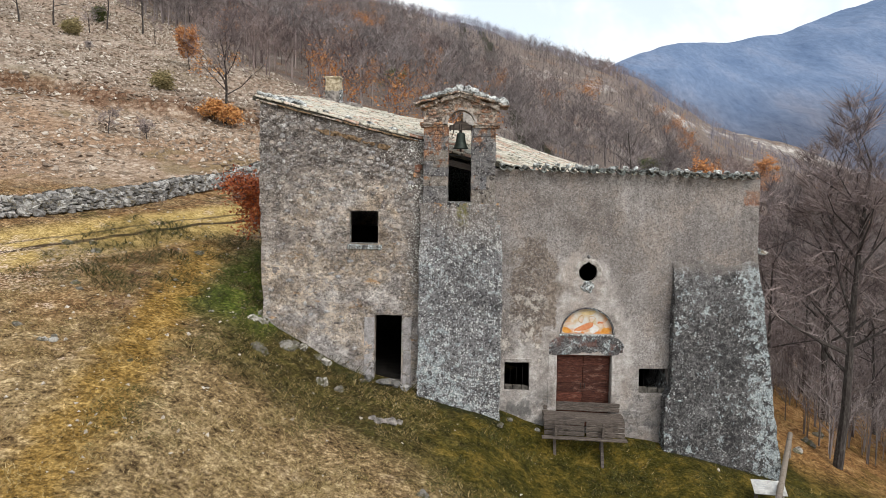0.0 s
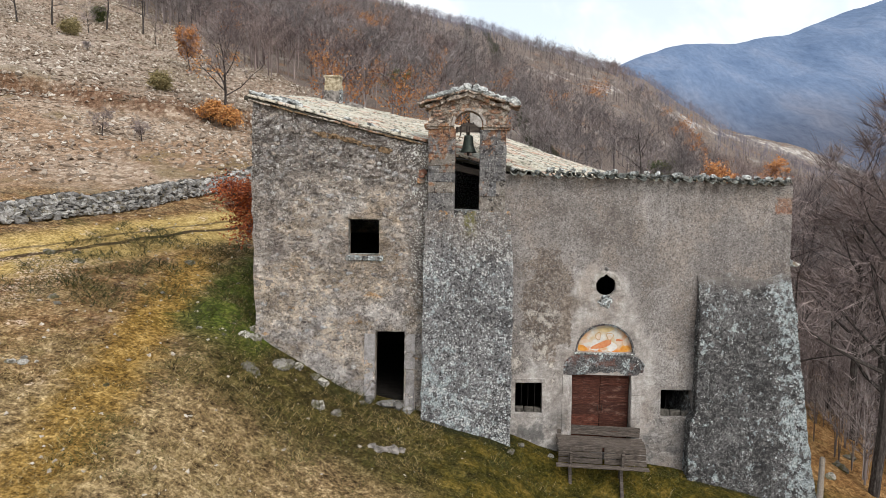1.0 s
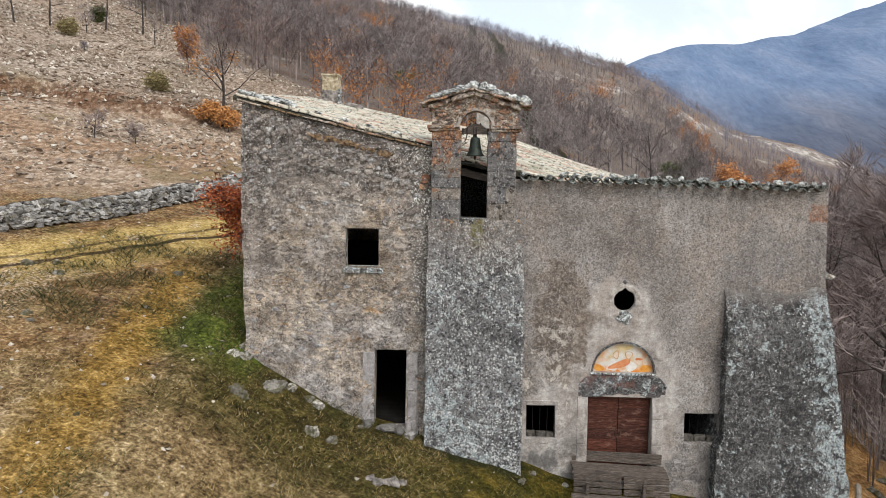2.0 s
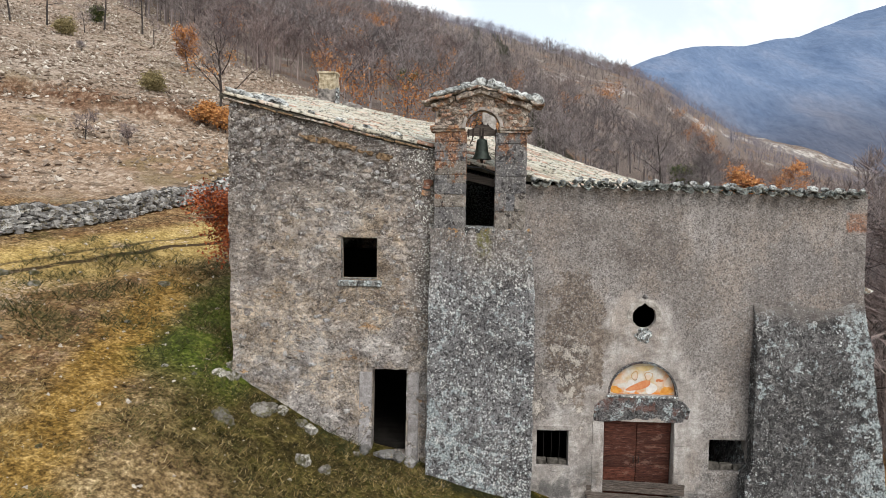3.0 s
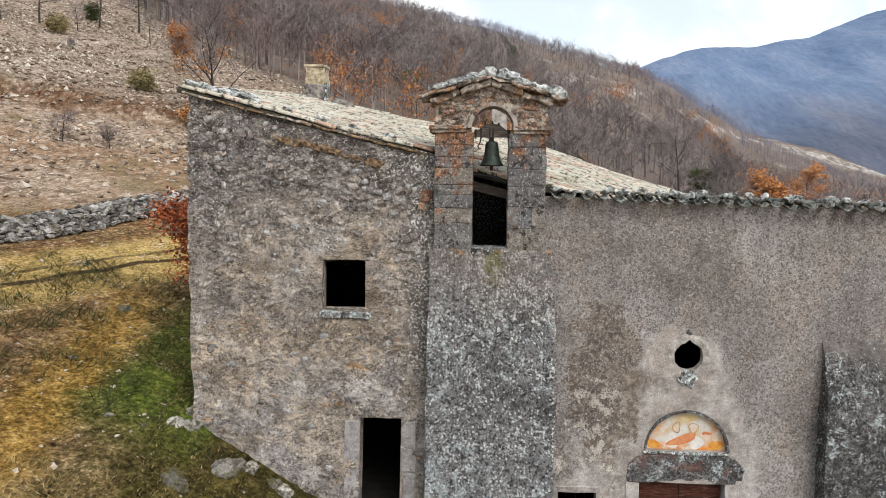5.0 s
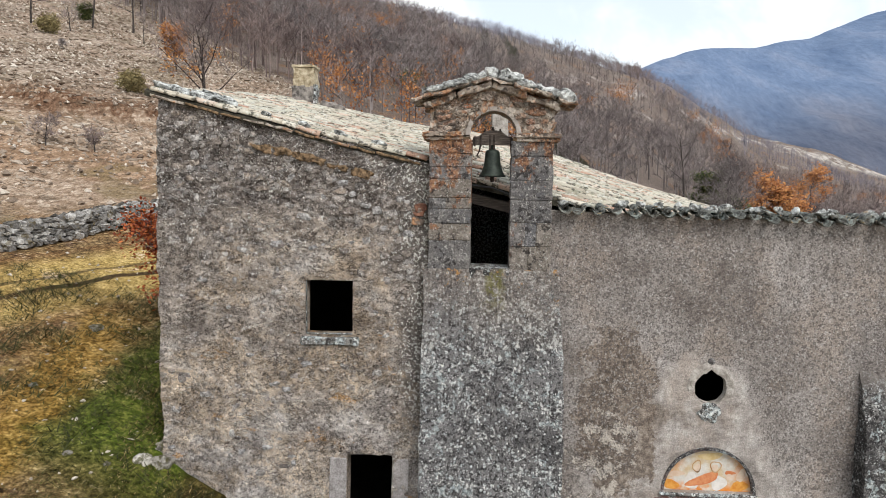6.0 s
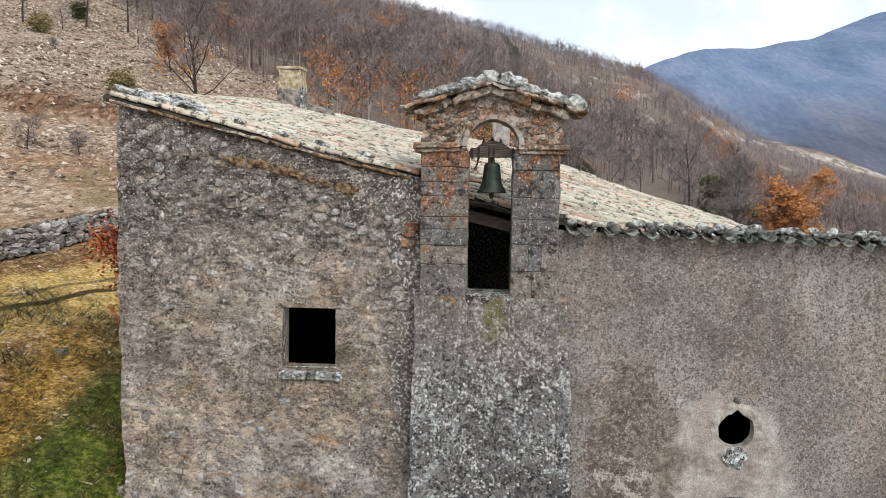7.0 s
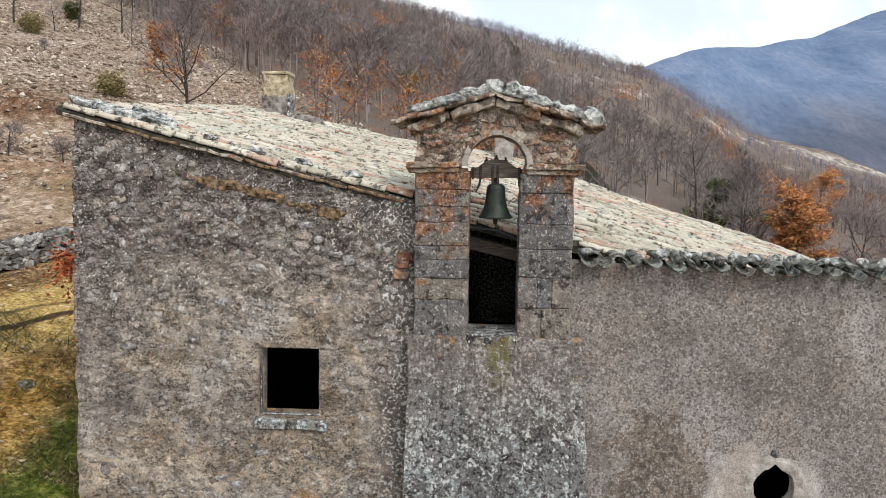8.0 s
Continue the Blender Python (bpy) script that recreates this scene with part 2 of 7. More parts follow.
def m_buttress(n):
    p = n.xyz()
    z = p[2]
    right = n.times(n.step(n.math("SUBTRACT", p[0], n.times(n.math("SUBTRACT", 4.2, z), 0.10)), 5.35, 6.1), 0.11)
    foot = n.times(n.step(p[0], 4.7, 4.1), n.step(z, 1.2, -0.4, 0.0, 0.05))
    c, h = lichened(n, (0.125, 0.121, 0.121), (0.045, 0.044, 0.045), 24, -0.085, n.math("ADD", right, foot))
    top = n.step(n.math("ADD", z, n.times(n.noise(1.2, 5, 0.7), 1.6)), 4.4, 5.2)
    c = n.mix(n.times(top, 0.9), c, n.mix(n.noise(14, 6, 0.8), (0.09, 0.078, 0.07), (0.30, 0.27, 0.25)))
    return c, 0.95, h, 0.045, 0.0


def m_church(n):
    big = n.noise(0.5, 5, 0.62)
    mid = n.noise(2.2, 5, 0.6)
    c = n.ramp(n.math("ADD", n.times(big, 0.7), n.times(mid, 0.3)), [(0.36, (0.205, 0.178, 0.162)), (0.48, (0.295, 0.268, 0.250)), (0.60, (0.39, 0.362, 0.345))])
    p = n.xyz()
    # newer, pale plaster round the doorway and the round window
    dx = n.math("ABSOLUTE", n.math("SUBTRACT", p[0], 1.7))
    reach = n.math("ADD", n.times(dx, 0.55), n.times(n.math("SUBTRACT", p[2], 0.8), 0.62))
    edge_n = n.math("ADD", reach, n.times(n.math("SUBTRACT", n.noise(1.1, 5, 0.65), 0.5), 2.1))
    halo = n.math("ADD", n.math("POWER", n.math("DIVIDE", n.math("SUBTRACT", p[0], 1.5), 1.0), 2.0), n.math("POWER", n.math("DIVIDE", n.math("SUBTRACT", p[2], 3.0), 1.35), 2.0))
    halo = n.step(n.math("ADD", halo, n.times(n.math("SUBTRACT", n.noise(1.5, 6, 0.7), 0.5), 1.8)), 1.15, 0.75)
    east = n.step(n.math("ADD", p[0], n.times(n.math("SUBTRACT", n.noise(1.3, 5, 0.7), 0.5), 1.6)), 3.3, 2.5, 0.3, 1.0)
    fresh = n.times(n.math("MAXIMUM", n.step(edge_n, 2.05, 1.75), halo), east)
    c = n.mix(n.times(fresh, 0.9), c, n.ramp(n.math('ADD', n.times(mid, 0.6), n.times(n.noise(7, 5, 0.7), 0.4)), [(0.38, (0.27, 0.240, 0.220)), (0.5, (0.425, 0.390, 0.362)), (0.62, (0.56, 0.532, 0.508))]))
    # plaster fallen off beside the door: brown earth mortar with flakes of the old coat
    spot = n.math("ADD", n.math("POWER", n.math("DIVIDE", n.math("SUBTRACT", p[0], 0.12), 0.72), 2.0), n.math("POWER", n.math("DIVIDE", n.math("SUBTRACT", p[2], 3.3), 1.45), 2.0))
    spot = n.math("ADD", spot, n.times(n.math("SUBTRACT", n.noise(1.8, 6, 0.72), 0.5), 3.2))
    brown = n.math("MAXIMUM", n.step(spot, 1.05, 0.85), n.times(n.times(n.step(n.noise(0.75, 4, 0.6, n.pos((1.2, 1, 1.0))), 0.58, 0.68), n.step(p[2], 5.2, 4.0)), 0.7))
    c = n.mix(n.times(brown, 0.85), c, n.ramp(n.noise(11, 5, 0.75), [(0.38, (0.075, 0.055, 0.042)), (0.5, (0.17, 0.13, 0.10)), (0.62, (0.33, 0.28, 0.235))]))
    flake = n.noise(2.4, 7, 0.74)
    left = n.times(n.step(n.math("ABSOLUTE", n.math("ADD", p[0], 0.15)), 0.85, 0.5), n.times(n.step(p[2], 4.2, 3.6), n.step(p[2], 0.8, 1.4)))
    c = n.mix(n.times(n.times(n.step(flake, 0.555, 0.565), left), 0.85), c, (0.56, 0.51, 0.45))
    c = n.mix(n.times(n.times(n.step(flake, 0.53, 0.55), n.step(flake, 0.565, 0.557)), n.times(left, 0.8)), c, (0.07, 0.055, 0.045))
    damp = n.times(n.step(n.noise(1.9, 6, 0.72), 0.44, 0.56), n.step(n.math("ADD", p[2], n.times(mid, 0.8)), 1.2, 0.2))
    c = n.mix(n.times(damp, 0.75), c, (0.12, 0.12, 0.12))
    # plaster darker towards the east corner, below about 5.5 m
    corner_tone = n.times(n.step(n.math("ADD", p[0], n.times(n.math("SUBTRACT", n.noise(1.1, 5, 0.7), 0.5), 1.8)), 3.6, 4.6), n.step(n.math("ADD", p[2], n.times(n.math("SUBTRACT", n.noise(1.4, 5, 0.7), 0.5), 1.5)), 6.0, 4.9))
    c = n.mix(n.times(corner_tone, 0.55), c, (0.17, 0.15, 0.142))
    # bare brick at the top corner
    bx = n.times(n.step(p[0], 5.95, 6.02), n.times(n.step(p[2], 5.72, 5.8), n.step(p[2], 6.22, 6.12)))
    c = n.mix(n.times(bx, n.step(n.noise(5, 4, 0.7), 0.36, 0.5)), c, (0.30, 0.12, 0.06))
    tone, other, dist = pebbles(n, 38, 1.0, 0.03)
    grainy = n.step(fresh, 0.2, 0.9, 1.0, 0.12)
    c = n.mix(n.times(n.step(n.noise(0.8, 5, 0.65, n.pos((1.2, 1, 0.9))), 0.50, 0.62), 0.45), c, (0.38, 0.315, 0.265))
    c = n.mix(n.times(n.times(n.step(tone, 0.80, 0.86), 0.42), grainy), c, (0.50, 0.49, 0.48))
    c = n.mix(n.times(n.times(n.step(other, 0.70, 0.78), 0.65), grainy), c, (0.09, 0.08, 0.075))
    c = n.mix(n.times(n.times(n.step(dist, 0.42, 0.62), 0.28), grainy), c, (0.10, 0.09, 0.085))
    c = n.mix(0.75, c, n.ramp(n.noise(12, 6, 0.78), [(0.28, (0.45, 0.45, 0.45)), (0.72, (1.3, 1.3, 1.3))]), "MULTIPLY")
    c = n.mix(0.7, c, n.ramp(n.noise(55, 3, 0.7), [(0.3, (0.5, 0.5, 0.5)), (0.7, (1.45, 1.45, 1.45))]), "MULTIPLY")
    flow = n.noise(3.0, 3, 0.5, n.pos((1.4, 1, 0.12)))
    c = n.mix(0.4, c, n.ramp(flow, [(0.35, (0.62, 0.62, 0.63)), (0.65, (1.0, 1.0, 1.0))]), "MULTIPLY")
    h = n.math("ADD", n.times(n.noise(40, 4, 0.7), 0.7), n.times(mid, 1.0))
    return c, 0.93, h, 0.02, 0.0


def m_ashlar(n):
    r = n.each()
    c = n.ramp(r, [(0, (0.13, 0.135, 0.15)), (0.35, (0.20, 0.195, 0.195)), (0.7, (0.25, 0.22, 0.19)), (1, (0.17, 0.18, 0.205))])
    c = n.mix(0.35, c, n.ramp(n.noise(4.5, 6, 0.75), [(0.36, (0.055, 0.05, 0.048)), (0.5, (0.20, 0.18, 0.16)), (0.64, (0.42, 0.39, 0.355))]))
    z = n.xyz()[2]
    rust = n.step(n.math("ADD", n.noise(2.6, 6, 0.68, n.pos((1, 1, 0.8))), n.math("ADD", n.times(n.math("SUBTRACT", z, 6.75), 0.10), n.times(n.math("SUBTRACT", r, 0.5), 0.10))), 0.55, 0.60)
    c = n.mix(n.times(rust, 0.85), c, n.ramp(n.noise(11, 5, 0.7), [(0.36, (0.085, 0.048, 0.035)), (0.5, (0.26, 0.118, 0.062)), (0.64, (0.48, 0.27, 0.14))]))
    c = n.mix(n.times(n.step(n.noise(24, 4, 0.65), 0.58, 0.64), 0.85), c, (0.52, 0.51, 0.48))
    c = n.mix(n.times(n.step(n.noise(8, 5, 0.78), 0.46, 0.40), 0.85), c, (0.035, 0.032, 0.032))
    c = n.mix(n.times(vein(n, 4.5, 0.016, 6, 0.76), 0.6), c, (0.03, 0.026, 0.025))
    c = n.mix(0.85, c, n.ramp(n.noise(34, 5, 0.75), [(0.28, (0.42, 0.42, 0.42)), (0.72, (1.4, 1.4, 1.4))]), "MULTIPLY")
    return c, 0.93, n.math("ADD", n.noise(26, 5, 0.75), n.noise(7, 5, 0.7)), 0.03, 0.0


def m_gable(n):
    g = n.add("ShaderNodeSeparateColor")
    n.put(g.inputs[0], n.voronoi(10, n.warp(8, 0.12), out="Color"))
    c = n.ramp(n.math("ADD", n.times(g.outputs[0], 0.35), n.times(n.noise(5.0, 6, 0.78), 0.65)), [(0.34, (0.16, 0.13, 0.11)), (0.5, (0.38, 0.32, 0.265)), (0.64, (0.60, 0.54, 0.47))])
    rust = n.step(n.noise(2.6, 6, 0.75), 0.48, 0.57)
    c = n.mix(n.times(rust, 0.75), c, n.mix(n.step(n.noise(14, 4, 0.6), 0.35, 0.65), (0.26, 0.10, 0.05), (0.62, 0.33, 0.16)))
    c = n.mix(n.step(n.noise(15, 4, 0.7), 0.60, 0.67), c, (0.44, 0.43, 0.40))
    c = n.mix(n.times(n.step(n.noise(9, 5, 0.75), 0.45, 0.38), 0.8), c, (0.055, 0.045, 0.04))
    c = n.mix(0.8, c, n.ramp(n.noise(28, 5, 0.75), [(0.28, (0.4, 0.4, 0.4)), (0.72, (1.4, 1.4, 1.4))]), "MULTIPLY")
    c = n.mix(n.times(n.step(n.voronoi(10, n.warp(8, 0.12), "DISTANCE_TO_EDGE"), 0.07, 0.0), n.step(n.noise(6, 5, 0.75), 0.50, 0.64, 0.0, 0.8)), c, (0.06, 0.045, 0.04))
    return c, 0.95, n.math("ADD", n.math("ADD", n.noise(11, 5, 0.7), n.times(n.noise(30, 4, 0.7), 0.5)), n.times(g.outputs[0], 0.6)), 0.06, 0.0


def m_tile(n):
    r = n.math("FRACT", n.math("ADD", n.each(), n.island()))
    c = n.ramp(r, [(0, (0.40, 0.37, 0.305)), (0.3, (0.60, 0.55, 0.45)), (0.55, (0.50, 0.50, 0.43)), (0.78, (0.70, 0.66, 0.565)), (0.9, (0.56, 0.42, 0.335)), (1, (0.44, 0.26, 0.185))])
    pink = n.step(n.noise(0.45, 3, 0.5), 0.52, 0.66)
    c = n.mix(n.times(pink, 0.28), c, (0.50, 0.36, 0.29))
    moss = n.step(n.noise(3.2, 5, 0.65), 0.54, 0.66)
    c = n.mix(n.times(moss, 0.6), c, (0.25, 0.27, 0.20))
    c = n.mix(n.step(n.noise(13, 5, 0.75), 0.56, 0.63), c, (0.66, 0.67, 0.63))
    c = n.mix(n.times(n.step(n.noise(8, 5, 0.75), 0.47, 0.40), 0.85), c, (0.06, 0.055, 0.045))
    c = n.mix(0.6, c, n.ramp(n.noise(30, 4, 0.7), [(0.25, (0.5, 0.5, 0.5)), (0.75, (1, 1, 1))]), "MULTIPLY")
    return c, 0.93, n.noise(28, 4, 0.7), 0.012, 0.0


def m_coping(n):
    r = n.each()
    c = n.ramp(r, [(0, (0.10, 0.105, 0.10)), (0.5, (0.19, 0.195, 0.175)), (1, (0.15, 0.125, 0.105))])
    c = n.mix(n.step(n.noise(5.5, 6, 0.72), 0.50, 0.60, 0.0, 0.8), c, (0.36, 0.40, 0.375))
    c = n.mix(n.times(n.step(n.noise(7, 4, 0.6), 0.60, 0.66), 0.7), c, (0.40, 0.30, 0.17))
    c = n.mix(n.times(n.step(n.noise(9, 5, 0.74), 0.49, 0.41), 0.9), c, (0.028, 0.029, 0.027))
    c = n.mix(0.5, c, n.ramp(n.noise(30, 4, 0.7), [(0.25, (0.45, 0.45, 0.45)), (0.75, (1, 1, 1))]), "MULTIPLY")
    return c, 0.93, n.noise(16, 5, 0.7), 0.03, 0.0


def m_rock(n):
    r = n.math("FRACT", n.math("ADD", n.each(), n.island()))
    c = n.ramp(r, [(0, (0.17, 0.165, 0.158)), (0.5, (0.35, 0.342, 0.33)), (1, (0.60, 0.59, 0.565))])
    c = n.mix(n.times(n.step(n.noise(6, 5, 0.65), 0.52, 0.62), 0.75), c, (0.13, 0.125, 0.115))
    c = n.mix(n.times(n.step(n.noise(5, 4, 0.7, n.pos((1.3, 1, 1))), 0.56, 0.62), 0.6), c, (0.16, 0.125, 0.05))
    c = n.mix(0.8, c, n.ramp(n.noise(18, 5, 0.78), [(0.3, (0.4, 0.39, 0.38)), (0.7, (1.3, 1.3, 1.3))]), "MULTIPLY")
    return c, 0.9, n.noise(14, 5, 0.75), 0.05, 0.0


def m_turf_rock(n):
    r = n.math("FRACT", n.math("ADD", n.each(), n.island()))
    c = n.ramp(r, [(0, (0.17, 0.158, 0.14)), (0.5, (0.32, 0.305, 0.28)), (1, (0.58, 0.56, 0.52))])
    c = n.mix(n.times(n.step(n.noise(7, 5, 0.7), 0.48, 0.58), 0.8), c, (0.10, 0.09, 0.072))
    c = n.mix(n.times(n.step(n.noise(4, 5, 0.72, n.pos((1.3, 1, 1))), 0.48, 0.56), 0.75), c, (0.085, 0.078, 0.022))
    c = n.mix(0.8, c, n.ramp(n.noise(18, 5, 0.78), [(0.3, (0.4, 0.39, 0.38)), (0.7, (1.4, 1.4, 1.38))]), "MULTIPLY")
    return c, 0.9, n.noise(14, 5, 0.75), 0.05, 0.0


def m_lichen_rock(n):
    c = n.ramp(n.noise(7, 6, 0.74), [(0.38, (0.07, 0.07, 0.068)), (0.48, (0.34, 0.355, 0.35)), (0.58, (0.70, 0.72, 0.71))])
    c = n.mix(n.times(n.step(n.noise(9, 4, 0.7), 0.44, 0.36), 0.85), c, (0.05, 0.05, 0.048))
    c = n.mix(n.times(n.step(n.noise(3, 4, 0.6), 0.62, 0.68), 0.6), c, (0.36, 0.24, 0.12))
    c = n.mix(0.8, c, n.ramp(n.noise(30, 5, 0.8), [(0.32, (0.35, 0.36, 0.36)), (0.68, (1.4, 1.4, 1.38))]), "MULTIPLY")
    return c, 0.92, n.noise(20, 5, 0.78), 0.04, 0.0


def m_wood(n, a, b, dark):
    g = n.noise(9, 5, 0.65, n.pos((0.6, 5, 9)))
    c = n.ramp(g, [(0.3, dark), (0.5, a), (0.7, b)])
    c = n.mix(0.35, c, n.ramp(n.each(), [(0, (0.6, 0.6, 0.6)), (1, (1.25, 1.2, 1.15))]), "MULTIPLY")
    c = n.mix(n.times(n.step(n.noise(3.5, 4, 0.6), 0.56, 0.66), 0.5), c, dark)
    return c, 0.85, g, 0.008, 0.0


def m_door(n):
    g = n.noise(8, 6, 0.72, n.pos((0.9, 5, 10)))
    c = n.ramp(g, [(0.34, (0.018, 0.008, 0.007)), (0.46, (0.062, 0.019, 0.012)), (0.56, (0.105, 0.036, 0.022)), (0.66, (0.17, 0.085, 0.058))])
    c = n.mix(0.75, c, n.ramp(n.each(), [(0, (0.5, 0.5, 0.5)), (0.6, (1.0, 0.95, 0.92)), (1, (1.5, 1.4, 1.35))]), "MULTIPLY")
    wear = n.times(n.step(n.noise(3.0, 6, 0.75, n.pos((1, 1, 2.2))), 0.55, 0.63), 0.5)
    c = n.mix(wear, c, (0.21, 0.125, 0.095))
    c = n.mix(n.times(vein(n, 5, 0.012, 4, 0.7, n.pos((0.5, 1, 5))), 0.7), c, (0.012, 0.007, 0.006))
    return c, 0.8, g, 0.012, 0.0


def plain(a, b, scale=8.0, rough=0.9, metal=0.0, depth=0.01):
    def make(n):
        f = n.noise(scale, 5, 0.65)
        return n.mix(n.step(f, 0.3, 0.7), a, b), rough, f, depth, metal
    return make


def m_bark(n):
    f = n.noise(6, 5, 0.7, n.pos((3, 3, 0.8)))
    c = n.ramp(f, [(0.3, (0.022, 0.018, 0.017)), (0.5, (0.055, 0.047, 0.043)), (0.7, (0.12, 0.108, 0.10))])
    return c, 0.95, f, 0.02, 0.0


def m_twig(n):
    r = n.island()
    far = n.noise(0.035, 3, 0.5)
    c = n.ramp(r, [(0, (0.080, 0.067, 0.065)), (0.5, (0.180, 0.155, 0.152)), (1, (0.32, 0.290, 0.283))])
    c = n.mix(n.times(n.step(far, 0.45, 0.62), 0.6), c, n.mix(r, (0.095, 0.064, 0.060), (0.31, 0.235, 0.215)))
    c = n.mix(0.9, c, n.ramp(n.noise(0.21, 2, 0.5), [(0.34, (0.66, 0.65, 0.67)), (0.5, (1.0, 1.0, 1.0)), (0.66, (1.42, 1.40, 1.38))]), "MULTIPLY")
    return c, 0.95, None, 0, 0.0


def m_haze_twig(n):
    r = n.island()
    # haze of the distance is put into the twigs' blue-grey colour
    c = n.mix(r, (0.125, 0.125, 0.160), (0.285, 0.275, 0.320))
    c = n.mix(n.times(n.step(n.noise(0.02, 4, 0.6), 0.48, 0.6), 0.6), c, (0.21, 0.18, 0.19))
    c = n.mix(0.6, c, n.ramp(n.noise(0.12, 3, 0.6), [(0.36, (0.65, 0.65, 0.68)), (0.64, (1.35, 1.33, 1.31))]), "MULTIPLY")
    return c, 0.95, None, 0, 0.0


def leaves(stops):
    def make(n):
        return n.ramp(n.island(), stops), 0.75, None, 0, 0.0
    return make


def m_ground(n):
    p = n.xyz()
    big = n.noise(0.33, 5, 0.62)
    mid = n.noise(1.7, 5, 0.66)
    fine = n.noise(13, 5, 0.72)
    straw = n.math("ADD", n.times(n.noise(6.5, 6, 0.8), 0.62), n.times(n.noise(1.9, 5, 0.7), 0.38))
    dry = n.ramp(straw, [(0.39, (0.024, 0.014, 0.007)), (0.47, (0.130, 0.083, 0.039)), (0.55, (0.29, 0.198, 0.10)), (0.64, (0.58, 0.445, 0.27))])
    green = n.ramp(straw, [(0.38, (0.015, 0.015, 0.004)), (0.5, (0.058, 0.053, 0.010)), (0.64, (0.155, 0.128, 0.034))])
    lush = n.ramp(straw, [(0.38, (0.018, 0.032, 0.004)), (0.5, (0.08, 0.12, 0.016)), (0.62, (0.20, 0.225, 0.042))])
    gold = n.ramp(straw, [(0.38, (0.08, 0.045, 0.009)), (0.5, (0.26, 0.15, 0.027)), (0.62, (0.50, 0.32, 0.088))])
    # the strip of trodden golden grass that climbs past the house
    way = n.math("SUBTRACT", p[0], n.math("MULTIPLY_ADD", p[1], -0.145, -7.45))
    strip = n.times(n.step(n.math("ABSOLUTE", n.math("ADD", way, n.times(n.math("SUBTRACT", mid, 0.5), 1.6))), 1.15, 0.25), n.step(p[1], 24.5, 21.5))
    c = n.mix(n.step(n.math("ADD", n.times(mid, 0.5), n.times(big, 0.5)), 0.52, 0.64), dry, green)
    bald = n.step(n.noise(0.9, 5, 0.7, n.pos((1, 1.4, 1))), 0.54, 0.64)
    c = n.mix(n.times(bald, 0.75), c, n.ramp(straw, [(0.38, (0.03, 0.017, 0.012)), (0.5, (0.12, 0.072, 0.05)), (0.62, (0.30, 0.215, 0.16))]))
    # rusty trodden earth west of the strip
    west = n.times(n.step(n.math('ADD', p[0], n.math('ADD', n.times(p[1], 0.145), n.times(big, 3.0))), -6.0, -7.6), n.step(n.noise(0.7, 5, 0.7), 0.40, 0.56))
    c = n.mix(n.times(west, 0.75), c, n.ramp(straw, [(0.38, (0.055, 0.026, 0.011)), (0.5, (0.22, 0.118, 0.05)), (0.62, (0.47, 0.32, 0.18))]))
    # greener turf towards the walls and below them
    shade = n.step(n.math("ADD", p[1], n.math("ADD", n.times(p[0], 0.35), n.times(n.math("SUBTRACT", big, 0.5), 5.0))), 11.6, 13.6)
    close = n.times(shade, n.times(n.step(p[0], -9.6, -7.2), n.step(p[1], 21.0, 18.5)))
    c = n.mix(n.times(close, 0.85), c, green)
    c = n.mix(n.times(n.times(close, n.step(n.noise(1.6, 6, 0.75), 0.42, 0.56)), 0.85), c, n.ramp(straw, [(0.38, (0.012, 0.010, 0.004)), (0.52, (0.045, 0.034, 0.012)), (0.64, (0.12, 0.085, 0.035))]))
    yard = n.times(n.step(n.math("ADD", p[0], n.times(n.math("SUBTRACT", mid, 0.5), 3.0)), -3.6, -1.2), n.step(n.math("ADD", p[1], n.times(n.math("SUBTRACT", big, 0.5), 4.0)), 12.6, 14.6))
    c = n.mix(n.times(yard, 0.9), c, n.ramp(n.math("ADD", n.times(straw, 0.5), n.times(mid, 0.5)), [(0.38, (0.013, 0.013, 0.003)), (0.48, (0.052, 0.046, 0.008)), (0.56, (0.128, 0.091, 0.016)), (0.64, (0.25, 0.172, 0.045))]))
    near = n.times(n.step(n.math("ADD", p[1], n.math("ADD", n.times(p[0], 0.25), n.times(n.math("SUBTRACT", n.noise(0.9, 5, 0.7), 0.5), 5.0))), 14.4, 10.6), n.step(p[0], 3.5, 0.5))
    c = n.mix(n.times(near, 0.55), c, n.ramp(straw, [(0.38, (0.075, 0.046, 0.020)), (0.5, (0.31, 0.225, 0.112)), (0.62, (0.58, 0.465, 0.27))]))
    c = n.mix(n.times(strip, 0.75), c, gold)
    by_wall = n.times(n.step(n.math("ADD", p[0], n.times(n.math("SUBTRACT", mid, 0.5), 2.0)), -10.2, -8.9), n.times(n.step(p[1], 16.6, 18.5), n.step(p[1], 25.5, 22.5)))
    by_wall = n.times(by_wall, n.step(p[0], -7.0, -7.4))
    c = n.mix(n.times(by_wall, 0.9), c, lush)
    # meadow of the track, with two ruts
    t = n.math("SUBTRACT", p[1], n.math("MULTIPLY_ADD", p[0], TRACK_M, TRACK_C))
    t = n.math("ADD", t, n.times(n.math("SUBTRACT", n.noise(0.45, 2, 0.5), 0.5), 1.2))
    lane = n.times(n.step(n.math("ABSOLUTE", t), 4.2, 2.0), n.times(n.step(p[0], -5.0, -8.0), n.step(p[0], -60.0, -30.0)))
    c = n.mix(n.times(lane, 0.85), c, n.ramp(straw, [(0.36, (0.22, 0.145, 0.046)), (0.5, (0.47, 0.335, 0.115)), (0.64, (0.68, 0.52, 0.235))]))
